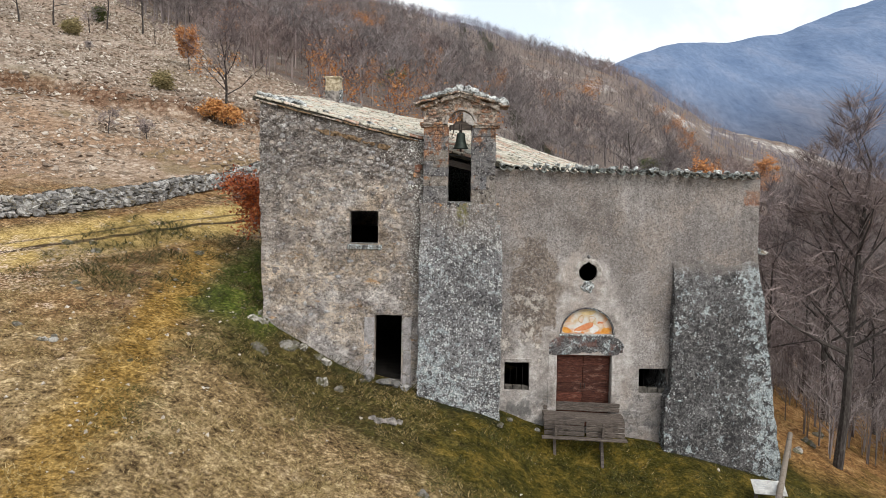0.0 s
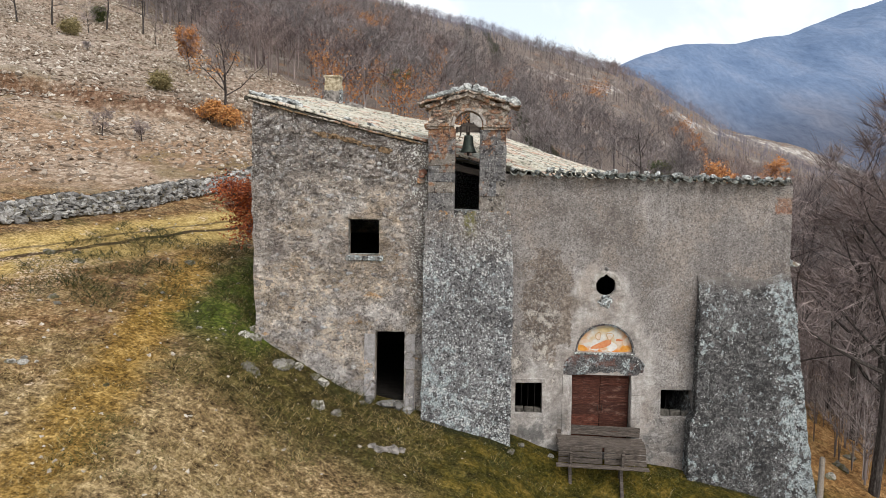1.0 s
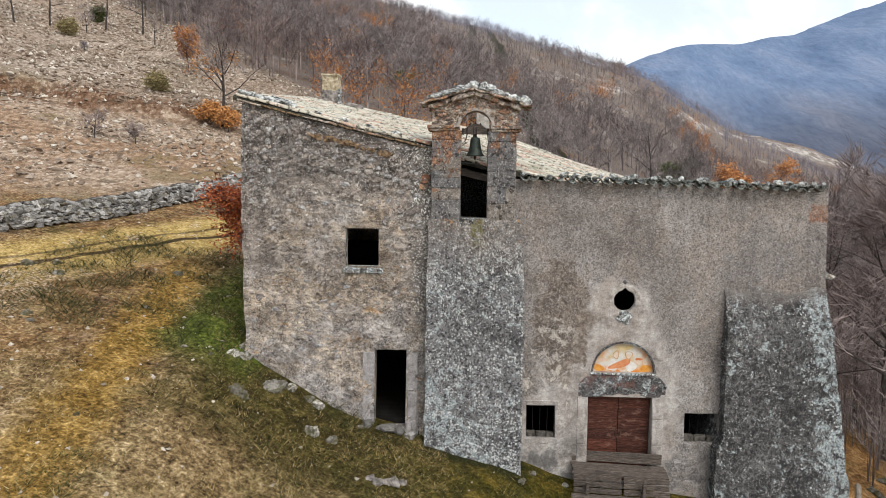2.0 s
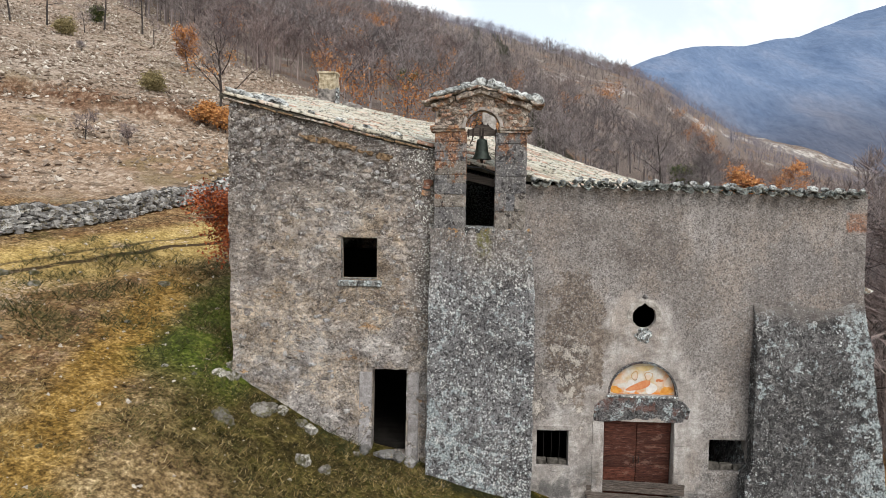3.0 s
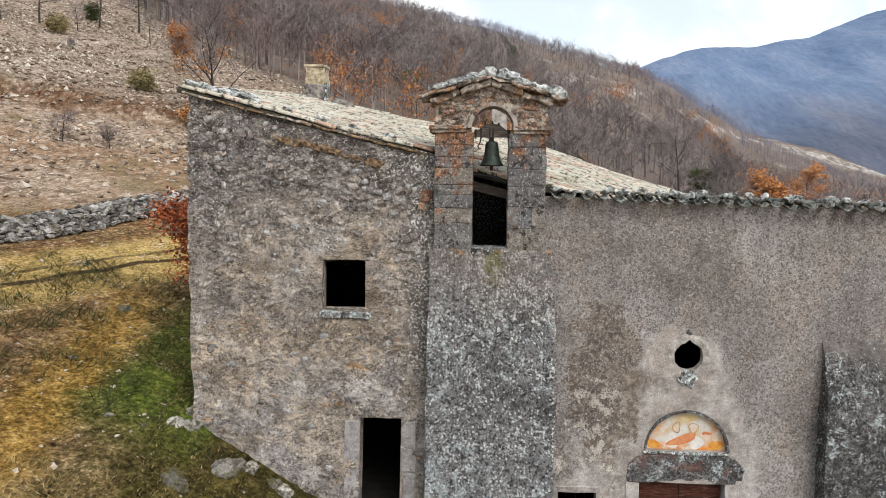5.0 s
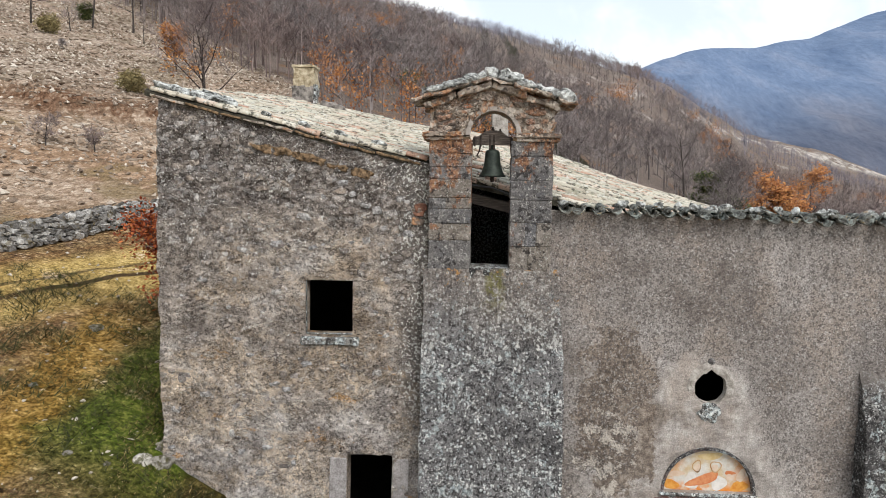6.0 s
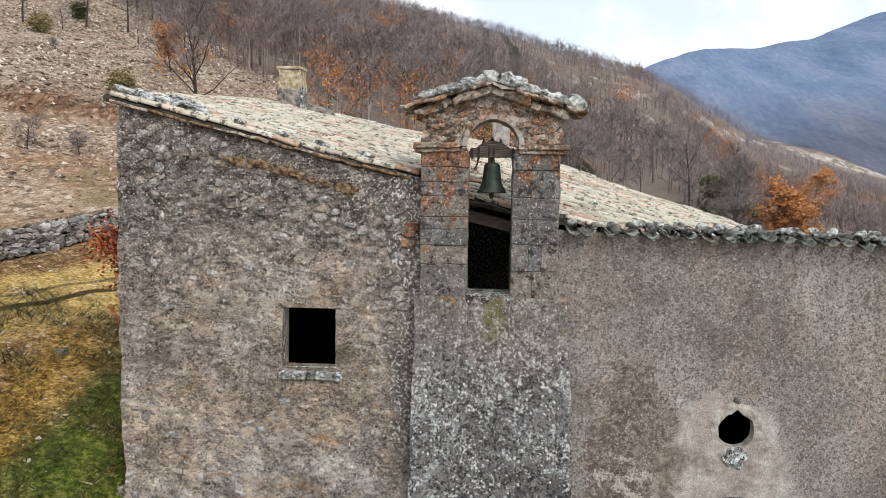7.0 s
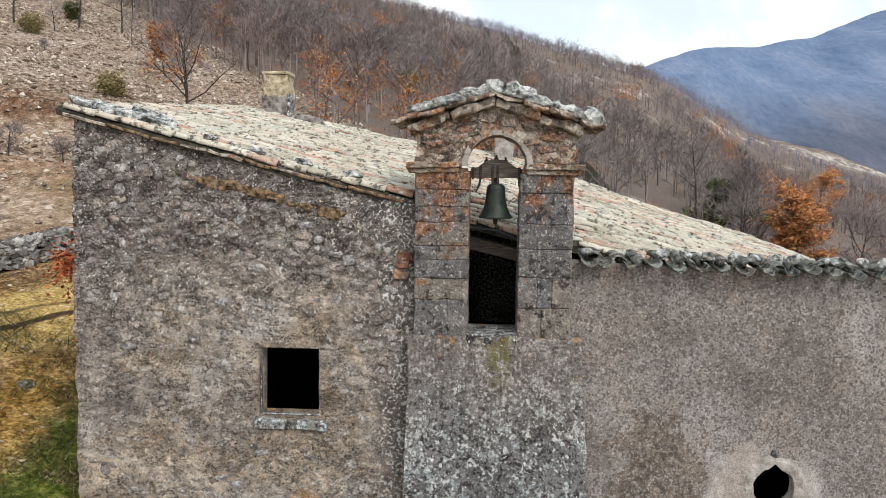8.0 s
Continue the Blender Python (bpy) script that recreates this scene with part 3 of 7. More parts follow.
    rut = n.math("MAXIMUM", n.step(n.math("ABSOLUTE", n.math("ADD", t, 0.6)), 0.34, 0.14), n.times(n.step(n.math("ABSOLUTE", n.math("SUBTRACT", t, 0.75)), 0.24, 0.08), 0.75))
    rut = n.times(rut, n.times(n.step(p[0], -5.0, -8.0), n.step(n.noise(1.2, 3, 0.6), 0.26, 0.40)))
    c = n.mix(n.times(rut, 0.95), c, n.mix(fine, (0.022, 0.013, 0.008), (0.075, 0.045, 0.026)))
    # bare stony spots
    spot = n.times(n.step(n.noise(0.8, 4, 0.65), 0.61, 0.68), n.step(p[0], -7.6, -10.0))
    stony = n.times(n.step(n.math("ADD", p[0], n.times(mid, 3.0)), -10.6, -12.2), n.times(n.step(p[1], 15.5, 18.0), n.step(p[1], 21.5, 19.5)))
    stony = n.times(stony, n.step(n.noise(0.9, 5, 0.7), 0.44, 0.56))
    c = n.mix(n.times(n.math("MAXIMUM", spot, stony), n.step(fine, 0.48, 0.56)), c, (0.58, 0.46, 0.36))
    # the hillside: scree, thin turf, brown earth
    hill = n.step(n.math("ADD", n.math("SUBTRACT", p[1], n.times(p[0], 0.95)), n.times(n.math("SUBTRACT", big, 0.5), 6)), 43.5, 47.0)
    down = n.pos((1.0, 0.55, 0.8))
    scree = n.noise(4.2, 6, 0.78, down)
    cells = n.add("ShaderNodeTexVoronoi", feature="F1")
    n.put(cells.inputs["Vector"], n.warp(3.0, 0.08, down))
    cells.inputs["Scale"].default_value = 5.0
    split = n.add("ShaderNodeSeparateColor")
    n.put(split.inputs[0], cells.outputs["Color"])
    st, sd = split.outputs[0], cells.outputs["Distance"]
    scree = n.math("ADD", n.times(scree, 0.70), n.times(n.math("SUBTRACT", n.math("MULTIPLY_ADD", st, 0.4, 0.36), n.times(n.step(sd, 0.35, 0.65), 0.16)), 0.30))
    sc = n.ramp(scree, [(0.36, (0.155, 0.102, 0.066)), (0.45, (0.295, 0.212, 0.150)), (0.54, (0.42, 0.325, 0.245)), (0.63, (0.60, 0.505, 0.41))])
    earth = n.ramp(scree, [(0.34, (0.135, 0.082, 0.050)), (0.47, (0.280, 0.183, 0.118)), (0.56, (0.39, 0.27, 0.182)), (0.66, (0.55, 0.43, 0.32))])
    band = n.step(n.noise(0.11, 5, 0.66, n.pos((1, 1, 3))), 0.47, 0.55)
    c2 = n.mix(band, sc, earth)
    turf = n.step(n.noise(0.16, 4, 0.6, n.pos((1.2, 0.8, 1))), 0.56, 0.63)
    c2 = n.mix(n.times(turf, 0.65), c2, n.ramp(straw, [(0.3, (0.115, 0.085, 0.04)), (0.7, (0.29, 0.215, 0.11))]))
    # the broken earth bank across the slope
    upper = n.step(n.math("SUBTRACT", p[1], n.math("MULTIPLY_ADD", p[0], 0.63, 57.0)), 0.0, 3.0)
    c2 = n.mix(n.times(upper, 0.35), c2, n.ramp(scree, [(0.36, (0.15, 0.13, 0.115)), (0.5, (0.33, 0.295, 0.262)), (0.63, (0.52, 0.485, 0.44))]))
    bank = n.math("SUBTRACT", p[1], n.math("MULTIPLY_ADD", p[0], 0.63, 57.0))
    bank = n.math("ADD", bank, n.times(n.math("SUBTRACT", n.noise(0.35, 4, 0.65), 0.5), 3.0))
    raw = n.times(n.step(n.math("ABSOLUTE", bank), 2.2, 0.6), n.step(n.noise(0.5, 3, 0.6), 0.32, 0.46))
    c2 = n.mix(n.times(raw, 0.92), c2, n.ramp(scree, [(0.36, (0.040, 0.020, 0.012)), (0.5, (0.155, 0.080, 0.045)), (0.64, (0.36, 0.275, 0.205))]))
    tuft = n.step(n.noise(1.1, 5, 0.75), 0.46, 0.36)
    c2 = n.mix(n.times(tuft, 0.6), c2, (0.075, 0.055, 0.036))
    c = n.mix(hill, c, c2)
    # leaf litter under the woods
    wood = n.step(n.math("ADD", n.math("ADD", p[1], n.times(p[0], 1.1)), n.times(n.math("SUBTRACT", big, 0.5), 10)), 38.0, 44.0)
    wood = n.times(wood, n.step(n.math("ADD", p[0], n.times(p[1], 0.06)), 7.0, 9.5))
    wood = n.math("MAXIMUM", wood, n.step(n.math("ADD", n.math("ADD", p[1], n.times(p[0], 1.1)), n.times(n.math("SUBTRACT", big, 0.5), 10)), 40.0, 50.0))
    litter = n.ramp(fine, [(0.3, (0.070, 0.054, 0.047)), (0.5, (0.165, 0.132, 0.115)), (0.7, (0.31, 0.26, 0.23))])
    bright = n.times(n.step(p[1], 34.0, 24.0), n.step(p[0], 14.0, 9.0))
    litter = n.mix(n.times(bright, n.step(n.noise(0.6, 4, 0.65), 0.40, 0.54)), litter, n.ramp(fine, [(0.3, (0.12, 0.055, 0.02)), (0.5, (0.34, 0.18, 0.065)), (0.7, (0.55, 0.35, 0.16))]))
    litter = n.mix(n.step(n.noise(0.22, 4, 0.6), 0.54, 0.66, 0.0, 0.45), litter, n.ramp(fine, [(0.3, (0.14, 0.06, 0.018)), (0.7, (0.36, 0.18, 0.06))]))
    litter = n.mix(n.step(n.noise(0.09, 5, 0.7), 0.60, 0.66, 0.0, 0.7), litter, n.ramp(scree, [(0.35, (0.17, 0.145, 0.12)), (0.65, (0.50, 0.47, 0.43))]))
    # the pale limestone crest of the spur down the valley
    line = n.math("SUBTRACT", p[1], n.math("MAXIMUM", n.math("MULTIPLY_ADD", p[0], 1.72, 122.0), 177.0))
    line = n.math("ADD", line, n.times(n.math("SUBTRACT", n.noise(0.05, 4, 0.6), 0.5), 26))
    crest = n.times(n.step(n.math("ABSOLUTE", line), 11, 6), n.step(p[0], 8, 16))
    crest = n.math("MAXIMUM", crest, n.times(n.times(n.step(p[1], 344, 352), n.step(p[1], 366, 358)), n.step(p[0], 130, 150)))
    crest = n.times(crest, n.step(n.math("ADD", n.noise(0.09, 5, 0.75), n.times(p[0], 0.0004)), 0.50, 0.57))
    litter = n.mix(crest, litter, n.ramp(n.noise(0.25, 4, 0.7), [(0.4, (0.20, 0.175, 0.155)), (0.6, (0.50, 0.465, 0.425))]))
    c = n.mix(wood, c, litter)
    bank = n.times(n.step(n.math("ADD", p[0], n.math("ADD", n.times(p[1], 0.05), n.times(n.math("SUBTRACT", mid, 0.5), 2.0))), 8.5, 9.3), n.times(n.step(p[1], 17.5, 20.5), n.step(p[1], 30.0, 26.0)))
    c = n.mix(n.times(bank, n.step(n.noise(0.5, 4, 0.65), 0.30, 0.46, 0.4, 0.95)), c, n.ramp(straw, [(0.38, (0.07, 0.033, 0.013)), (0.5, (0.25, 0.13, 0.05)), (0.62, (0.46, 0.29, 0.135))]))
    c = n.mix(0.85, c, n.ramp(fine, [(0.32, (0.35, 0.35, 0.35)), (0.68, (1.35, 1.35, 1.35))]), "MULTIPLY")
    # black strip at the walls' foot: mossy earth plus painted shade of the gap
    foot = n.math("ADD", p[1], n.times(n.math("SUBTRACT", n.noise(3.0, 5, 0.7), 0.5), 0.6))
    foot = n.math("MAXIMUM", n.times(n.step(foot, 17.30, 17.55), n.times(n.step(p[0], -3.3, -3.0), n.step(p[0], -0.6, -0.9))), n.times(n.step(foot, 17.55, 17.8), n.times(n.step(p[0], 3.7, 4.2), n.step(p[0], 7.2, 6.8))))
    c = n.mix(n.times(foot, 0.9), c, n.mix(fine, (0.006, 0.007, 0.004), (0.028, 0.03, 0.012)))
    h = n.math("ADD", n.math("ADD", n.times(fine, 0.6), mid), n.times(scree, 0.6))
    return c, 0.97, h, 0.07, 0.0


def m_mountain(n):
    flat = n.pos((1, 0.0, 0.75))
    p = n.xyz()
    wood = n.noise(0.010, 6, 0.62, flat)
    # blue of the distant air painted into the slope's colour
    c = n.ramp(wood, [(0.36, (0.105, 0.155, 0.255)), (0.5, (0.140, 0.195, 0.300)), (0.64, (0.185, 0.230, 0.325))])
    # browner low in the valley, where the painted haze thins out
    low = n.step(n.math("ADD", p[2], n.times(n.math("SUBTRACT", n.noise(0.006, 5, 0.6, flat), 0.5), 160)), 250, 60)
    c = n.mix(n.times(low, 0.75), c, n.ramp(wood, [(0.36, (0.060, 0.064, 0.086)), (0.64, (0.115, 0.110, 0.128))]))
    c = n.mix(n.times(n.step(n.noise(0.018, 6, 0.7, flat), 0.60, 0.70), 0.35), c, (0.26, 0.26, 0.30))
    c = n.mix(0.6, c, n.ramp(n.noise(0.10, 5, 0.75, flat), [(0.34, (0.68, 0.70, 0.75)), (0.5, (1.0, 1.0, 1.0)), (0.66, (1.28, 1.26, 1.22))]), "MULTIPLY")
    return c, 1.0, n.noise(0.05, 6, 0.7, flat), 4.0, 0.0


def m_fresco(n):
    p = n.xyz()
    f = n.noise(3.5, 4, 0.6)
    low = n.step(n.math("ADD", p[2], n.times(f, 0.35)), 2.42, 2.22)
    side = n.step(n.math("ADD", n.math("ABSOLUTE", n.math("SUBTRACT", p[0], 1.7)), n.times(f, 0.3)), 0.42, 0.75)
    c = n.mix(n.step(f, 0.4, 0.62), (0.62, 0.60, 0.56), (0.58, 0.46, 0.30))
    c = n.mix(n.times(n.math("MAXIMUM", low, n.times(side, 0.6)), n.step(n.noise(5, 4, 0.6), 0.38, 0.56)), c, (0.66, 0.22, 0.03))
    c = n.mix(0.5, c, n.ramp(n.noise(22, 5, 0.7), [(0.25, (0.6, 0.6, 0.6)), (0.75, (1, 1, 1))]), "MULTIPLY")
    return c, 0.85, n.noise(20, 4, 0.6), 0.006, 0.0


TRACK_M, TRACK_C = 1.62, 44.6
HOUSE = material("rubble_and_old_plaster", m_house)
PIER = material("speckled_lichen_masonry", m_pier)
BUTTRESS = material("dark_lichen_masonry", m_buttress)
CHURCH = material("roughcast_plaster", m_church)
ASHLAR = material("ashlar_with_rust_lichen", m_ashlar)
GABLE = material("weathered_gable_stone", m_gable)
TILE = material("clay_tile_pale_lichen", m_tile)
COPING = material("coping_tile_dark_lichen", m_coping)
ROCK = material("limestone", m_rock)


def m_rubble(n):
    c = n.ramp(n.each(), [(0, (0.16, 0.141, 0.132)), (0.35, (0.26, 0.231, 0.216)), (0.6, (0.36, 0.308, 0.263)), (0.85, (0.31, 0.306, 0.312)), (1, (0.48, 0.462, 0.444))])
    c = n.mix(0.9, c, n.ramp(n.noise(10, 6, 0.80), [(0.38, (0.26, 0.245, 0.235)), (0.5, (0.95, 0.94, 0.92)), (0.62, (1.6, 1.59, 1.57))]), "MULTIPLY")
    c = n.mix(n.times(vein(n, 7, 0.03, 5, 0.75), 0.7), c, (0.05, 0.043, 0.04))
    c = n.mix(n.times(n.step(n.noise(22, 3, 0.6), 0.58, 0.63), 0.7), c, (0.60, 0.60, 0.585))
    return c, 0.94, n.noise(18, 6, 0.78), 0.035, 0.0


def m_rust_stone(n):
    c = n.ramp(n.each(), [(0, (0.15, 0.122, 0.105)), (0.35, (0.34, 0.285, 0.235)), (0.6, (0.33, 0.19, 0.125)), (0.8, (0.50, 0.45, 0.395)), (1, (0.27, 0.125, 0.075))])
    c = n.mix(0.9, c, n.ramp(n.noise(11, 6, 0.80), [(0.38, (0.22, 0.205, 0.20)), (0.5, (0.95, 0.94, 0.92)), (0.62, (1.6, 1.59, 1.57))]), "MULTIPLY")
    c = n.mix(n.times(vein(n, 8, 0.035, 5, 0.75), 0.75), c, (0.04, 0.032, 0.028))
    c = n.mix(n.times(n.step(n.noise(26, 3, 0.6), 0.60, 0.65), 0.7), c, (0.58, 0.57, 0.54))
    return c, 0.94, n.noise(18, 6, 0.78), 0.05, 0.0


RUBBLE = material("wall_rubble", m_rubble)
RUST_STONE = material("rust_stained_rubble", m_rust_stone)
HEATH = material("brown_heath", leaves([(0, (0.06, 0.042, 0.025)), (0.5, (0.17, 0.12, 0.07)), (1, (0.32, 0.25, 0.15))]))
SCREE = material("warm_scree", lambda n: (n.mix(0.7, n.ramp(n.island(), [(0, (0.16, 0.118, 0.088)), (0.5, (0.30, 0.243, 0.192)), (0.82, (0.45, 0.390, 0.325)), (1, (0.66, 0.610, 0.54))]), n.ramp(n.noise(16, 5, 0.75), [(0.3, (0.4, 0.39, 0.38)), (0.7, (1.3, 1.3, 1.3))]), "MULTIPLY"), 0.92, None, 0, 0.0))
# dark stone for recesses; the shade between stones is in its colour
GAP = material("dark_recess_stone", plain((0.035, 0.032, 0.028), (0.14, 0.13, 0.115), 7, 0.95, 0, 0.03))
PEBBLE = material("pale_warm_pebbles", plain((0.22, 0.185, 0.145), (0.58, 0.53, 0.46), 4, 0.9, 0, 0.02))
TURF_ROCK = material("mossy_warm_limestone", m_turf_rock)
LICHEN_ROCK = material("lichen_covered_stone", m_lichen_rock)
GREY_WOOD = material("weathered_boards", lambda n: m_wood(n, (0.085, 0.07, 0.06), (0.20, 0.17, 0.148), (0.025, 0.02, 0.018)))
DOOR_WOOD = material("red_brown_door_boards", m_door)
LOG_WOOD = material("barked_log", lambda n: m_wood(n, (0.22, 0.185, 0.15), (0.36, 0.32, 0.27), (0.10, 0.08, 0.065)))
# near-black: the darkness of the unlit interior is put into the colour
INSIDE = material("near_black_interior_shade", plain((0.010, 0.009, 0.008), (0.022, 0.02, 0.018), 3))
JAMB = material("dressed_grey_stone", plain((0.24, 0.215, 0.195), (0.43, 0.395, 0.365), 5, 0.9, 0, 0.02))
def m_jamb(n):
    c = n.ramp(n.noise(5, 6, 0.72), [(0.36, (0.18, 0.167, 0.162)), (0.5, (0.30, 0.282, 0.278)), (0.64, (0.40, 0.382, 0.378))])
    c = n.mix(n.times(vein(n, 6, 0.02, 5, 0.75), 0.45), c, (0.10, 0.088, 0.08))
    c = n.mix(0.6, c, n.ramp(n.noise(40, 4, 0.75), [(0.3, (0.65, 0.65, 0.65)), (0.7, (1.3, 1.3, 1.3))]), "MULTIPLY")
    return c, 0.93, n.noise(14, 5, 0.75), 0.03, 0.0


def m_lintel(n):
    c, h = lichened(n, (0.13, 0.122, 0.122), (0.05, 0.052, 0.056), 30, -0.10)
    c = n.mix(n.times(n.step(n.noise(2.4, 5, 0.7), 0.50, 0.60), 0.6), c, (0.15, 0.062, 0.045))
    return c, 0.93, h, 0.03, 0.0


LINTEL = material("stained_lintel_stone", m_lintel)
SILL = material("lichen_sill_stone", lambda n: (lichened(n, (0.24, 0.235, 0.22), (0.10, 0.10, 0.095), 20, 0.0, 0.05)[0], 0.93, n.noise(16, 5, 0.75), 0.03, 0.0))
HALO = material("pale_patched_plaster", plain((0.20, 0.18, 0.16), (0.43, 0.405, 0.375), 9, 0.93, 0, 0.03))
# tile bed nearly black: shade between the cover tiles put into the colour
CHANNEL = material("shade_dark_tile_channels", plain((0.018, 0.017, 0.014), (0.08, 0.074, 0.056), 9, 0.95, 0, 0.02))
HOUSE_JAMB = material("worn_grey_jamb_stone", m_jamb)
MORTAR = material("ochre_mortar", plain((0.04, 0.03, 0.022), (0.33, 0.225, 0.135), 15, 0.95, 0, 0.05))
BRICK = material("old_red_brick", plain((0.06, 0.028, 0.022), (0.24, 0.125, 0.085), 14, 0.93, 0, 0.03))
LIME = material("yellowed_limewash", plain((0.17, 0.125, 0.065), (0.58, 0.51, 0.38), 7, 0.92, 0, 0.02))
CHIMNEY_STONE = material("sooty_chimney_stone", plain((0.05, 0.045, 0.042), (0.34, 0.31, 0.285), 7, 0.95, 0, 0.04))
SLATE = material("dark_slate", plain((0.05, 0.055, 0.06), (0.10, 0.105, 0.11), 6, 0.8, 0, 0.01))
BRONZE = material("green_dark_bronze", plain((0.014, 0.019, 0.016), (0.036, 0.048, 0.04), 9, 0.5, 0.3, 0.004))
IRON = material("rusty_iron", plain((0.02, 0.017, 0.016), (0.06, 0.045, 0.038), 20, 0.7, 0.4, 0.004))
# darker copy of the iron: shade inside the low windows, put into colour
SHADED_IRON = material("shaded_bar_iron", plain((0.006, 0.005, 0.005), (0.016, 0.013, 0.012), 20, 0.8, 0.0, 0.002))
FRESCO = material("lunette_painting", m_fresco)
PAINT_RED = material("faded_red_pigment", plain((0.46, 0.13, 0.05), (0.58, 0.26, 0.12), 9, 0.85, 0, 0.003))
PAINT_PALE = material("pale_flesh_pigment", plain((0.55, 0.40, 0.30), (0.62, 0.52, 0.42), 9, 0.85, 0, 0.003))
PAINT_OCHRE = material("pale_ochre_pigment", plain((0.50, 0.36, 0.16), (0.60, 0.48, 0.28), 9, 0.85, 0, 0.003))
PAINT_ORANGE = material("orange_pigment", plain((0.52, 0.20, 0.03), (0.66, 0.34, 0.08), 9, 0.85, 0, 0.003))
PAINT_WHITE = material("chalky_white_pigment", plain((0.55, 0.52, 0.49), (0.66, 0.64, 0.61), 9, 0.85, 0, 0.003))
PAINT_LINE = material("brown_outline_pigment", plain((0.36, 0.20, 0.09), (0.50, 0.33, 0.18), 9, 0.85, 0, 0.003))
PANEL = material("weathered_white_panel", plain((0.30, 0.30, 0.29), (0.55, 0.55, 0.53), 6, 0.6, 0, 0.002))
PRINT = material("faded_print", plain((0.33, 0.34, 0.34), (0.46, 0.47, 0.46), 9, 0.6, 0, 0.001))
BARK = material("bark", m_bark)
TWIG = material("bare_twigs", m_twig)
HAZE_TWIG = material("far_twigs_haze_tinted", m_haze_twig)
OLIVE_LEAF = material("olive_leaves", leaves([(0, (0.10, 0.08, 0.035)), (0.5, (0.21, 0.17, 0.075)), (1, (0.34, 0.28, 0.14))]))
RUST_LEAF = material("rust_oak_leaves", leaves([(0, (0.17, 0.058, 0.022)), (0.5, (0.38, 0.15, 0.05)), (1, (0.56, 0.28, 0.10))]))
RED_LEAF = material("red_autumn_leaves", leaves([(0, (0.15, 0.030, 0.014)), (0.5, (0.33, 0.075, 0.025)), (1, (0.50, 0.16, 0.05))]))
ORANGE_LEAF = material("orange_oak_leaves", leaves([(0, (0.22, 0.085, 0.026)), (0.5, (0.44, 0.19, 0.06)), (1, (0.60, 0.33, 0.12))]))
GREEN_LEAF = material("evergreen_leaves", leaves([(0, (0.022, 0.034, 0.012)), (0.5, (0.06, 0.075, 0.022)), (1, (0.12, 0.12, 0.04))]))
DRY_BLADE = material("dry_grass_blades", leaves([(0, (0.07, 0.045, 0.016)), (0.4, (0.20, 0.14, 0.05)), (0.8, (0.35, 0.26, 0.11)), (1, (0.52, 0.42, 0.24))]))
GREEN_BLADE = material("green_grass_blades", leaves([(0, (0.016, 0.021, 0.005)), (0.5, (0.055, 0.060, 0.013)), (1, (0.145, 0.128, 0.032))]))
WEED = material("dark_weed_leaves", leaves([(0, (0.012, 0.016, 0.005)), (0.6, (0.038, 0.045, 0.012)), (1, (0.095, 0.095, 0.03))]))
GROUND = material("turf_scree_and_litter", m_ground)
MOUNTAIN = material("wooded_slope_haze_tinted", m_mountain)


# ---- builders ----
def part(name, data, mat, parent=None, label=""):
    """Link a bmesh or mesh as one mesh object."""
    if isinstance(data, bmesh.types.BMesh):
        me = bpy.data.meshes.new(name)
        data.normal_update()
        data.to_mesh(me)
        data.free()
    else:
        me = data
    if mat is not None and not me.materials:
        me.materials.append(mat)
    ob = new(name, me)
    if parent is not None:
        ob.parent = parent
    if label:
        ob["label"] = label
    return ob


def thing(name, label, category, group="", kind="", at=(0, 0, 0)):
    ob = new(name)
    ob.location = at
    return tagged(ob, label, category, group, kind)


def fast_mesh(name, verts, tris, mat, smooth=False):
    me = bpy.data.meshes.new(name)
    verts = np.asarray(verts, np.float32)
    tris = np.asarray(tris, np.int32)
    me.vertices.add(len(verts))
    me.vertices.foreach_set("co", verts.ravel())
    me.loops.add(tris.size)
    me.loops.foreach_set("vertex_index", tris.ravel())
    me.polygons.add(len(tris))
    k = tris.shape[1]
    me.polygons.foreach_set("loop_start", np.arange(0, tris.size, k, dtype=np.int32))
    me.polygons.foreach_set("use_smooth", np.full(len(tris), smooth))
    me.update(calc_edges=True)
    me.materials.append(mat)
    return me


_table = np.random.RandomState(7).rand(256, 256)


def vnoise(x, y, seed=0):
    x, y = np.asarray(x, float) + seed * 17.3, np.asarray(y, float) + seed * 31.7
    i, j = np.floor(x).astype(int), np.floor(y).astype(int)
    u, v = x - i, y - j
    u, v = u * u * (3 - 2 * u), v * v * (3 - 2 * v)
    g = lambda a, b: _table[a & 255, b & 255]
    return (g(i, j) * (1 - u) + g(i + 1, j) * u) * (1 - v) + (g(i, j + 1) * (1 - u) + g(i + 1, j + 1) * u) * v - 0.5


def fbm(x, y, octaves=4, seed=0):
    total, amp = 0.0, 1.0
    for k in range(octaves):
        total = total + amp * vnoise(np.asarray(x) * 2 ** k, np.asarray(y) * 2 ** k, seed + k)
        amp *= 0.5
    return total


def smooth(v, lo, hi):
    u = np.clip((np.asarray(v, float) - lo) / (hi - lo), 0, 1)
    return u * u * (3 - 2 * u)


# heights across the slope along the front of the building
SLOPE_X = [-22, -16, -12.5, -11, -8.1, -7.4, -6, -4.75, -3.6, -0.8, 0.5, 4, 7.1, 10, 14]
SLOPE_Z = [5.0, 4.0, 3.48, 3.2, 2.6, 2.15, 1.35, 0.72, 0.5, -0.2, -0.74, -1.10, -1.87, -2.7, -3.8]


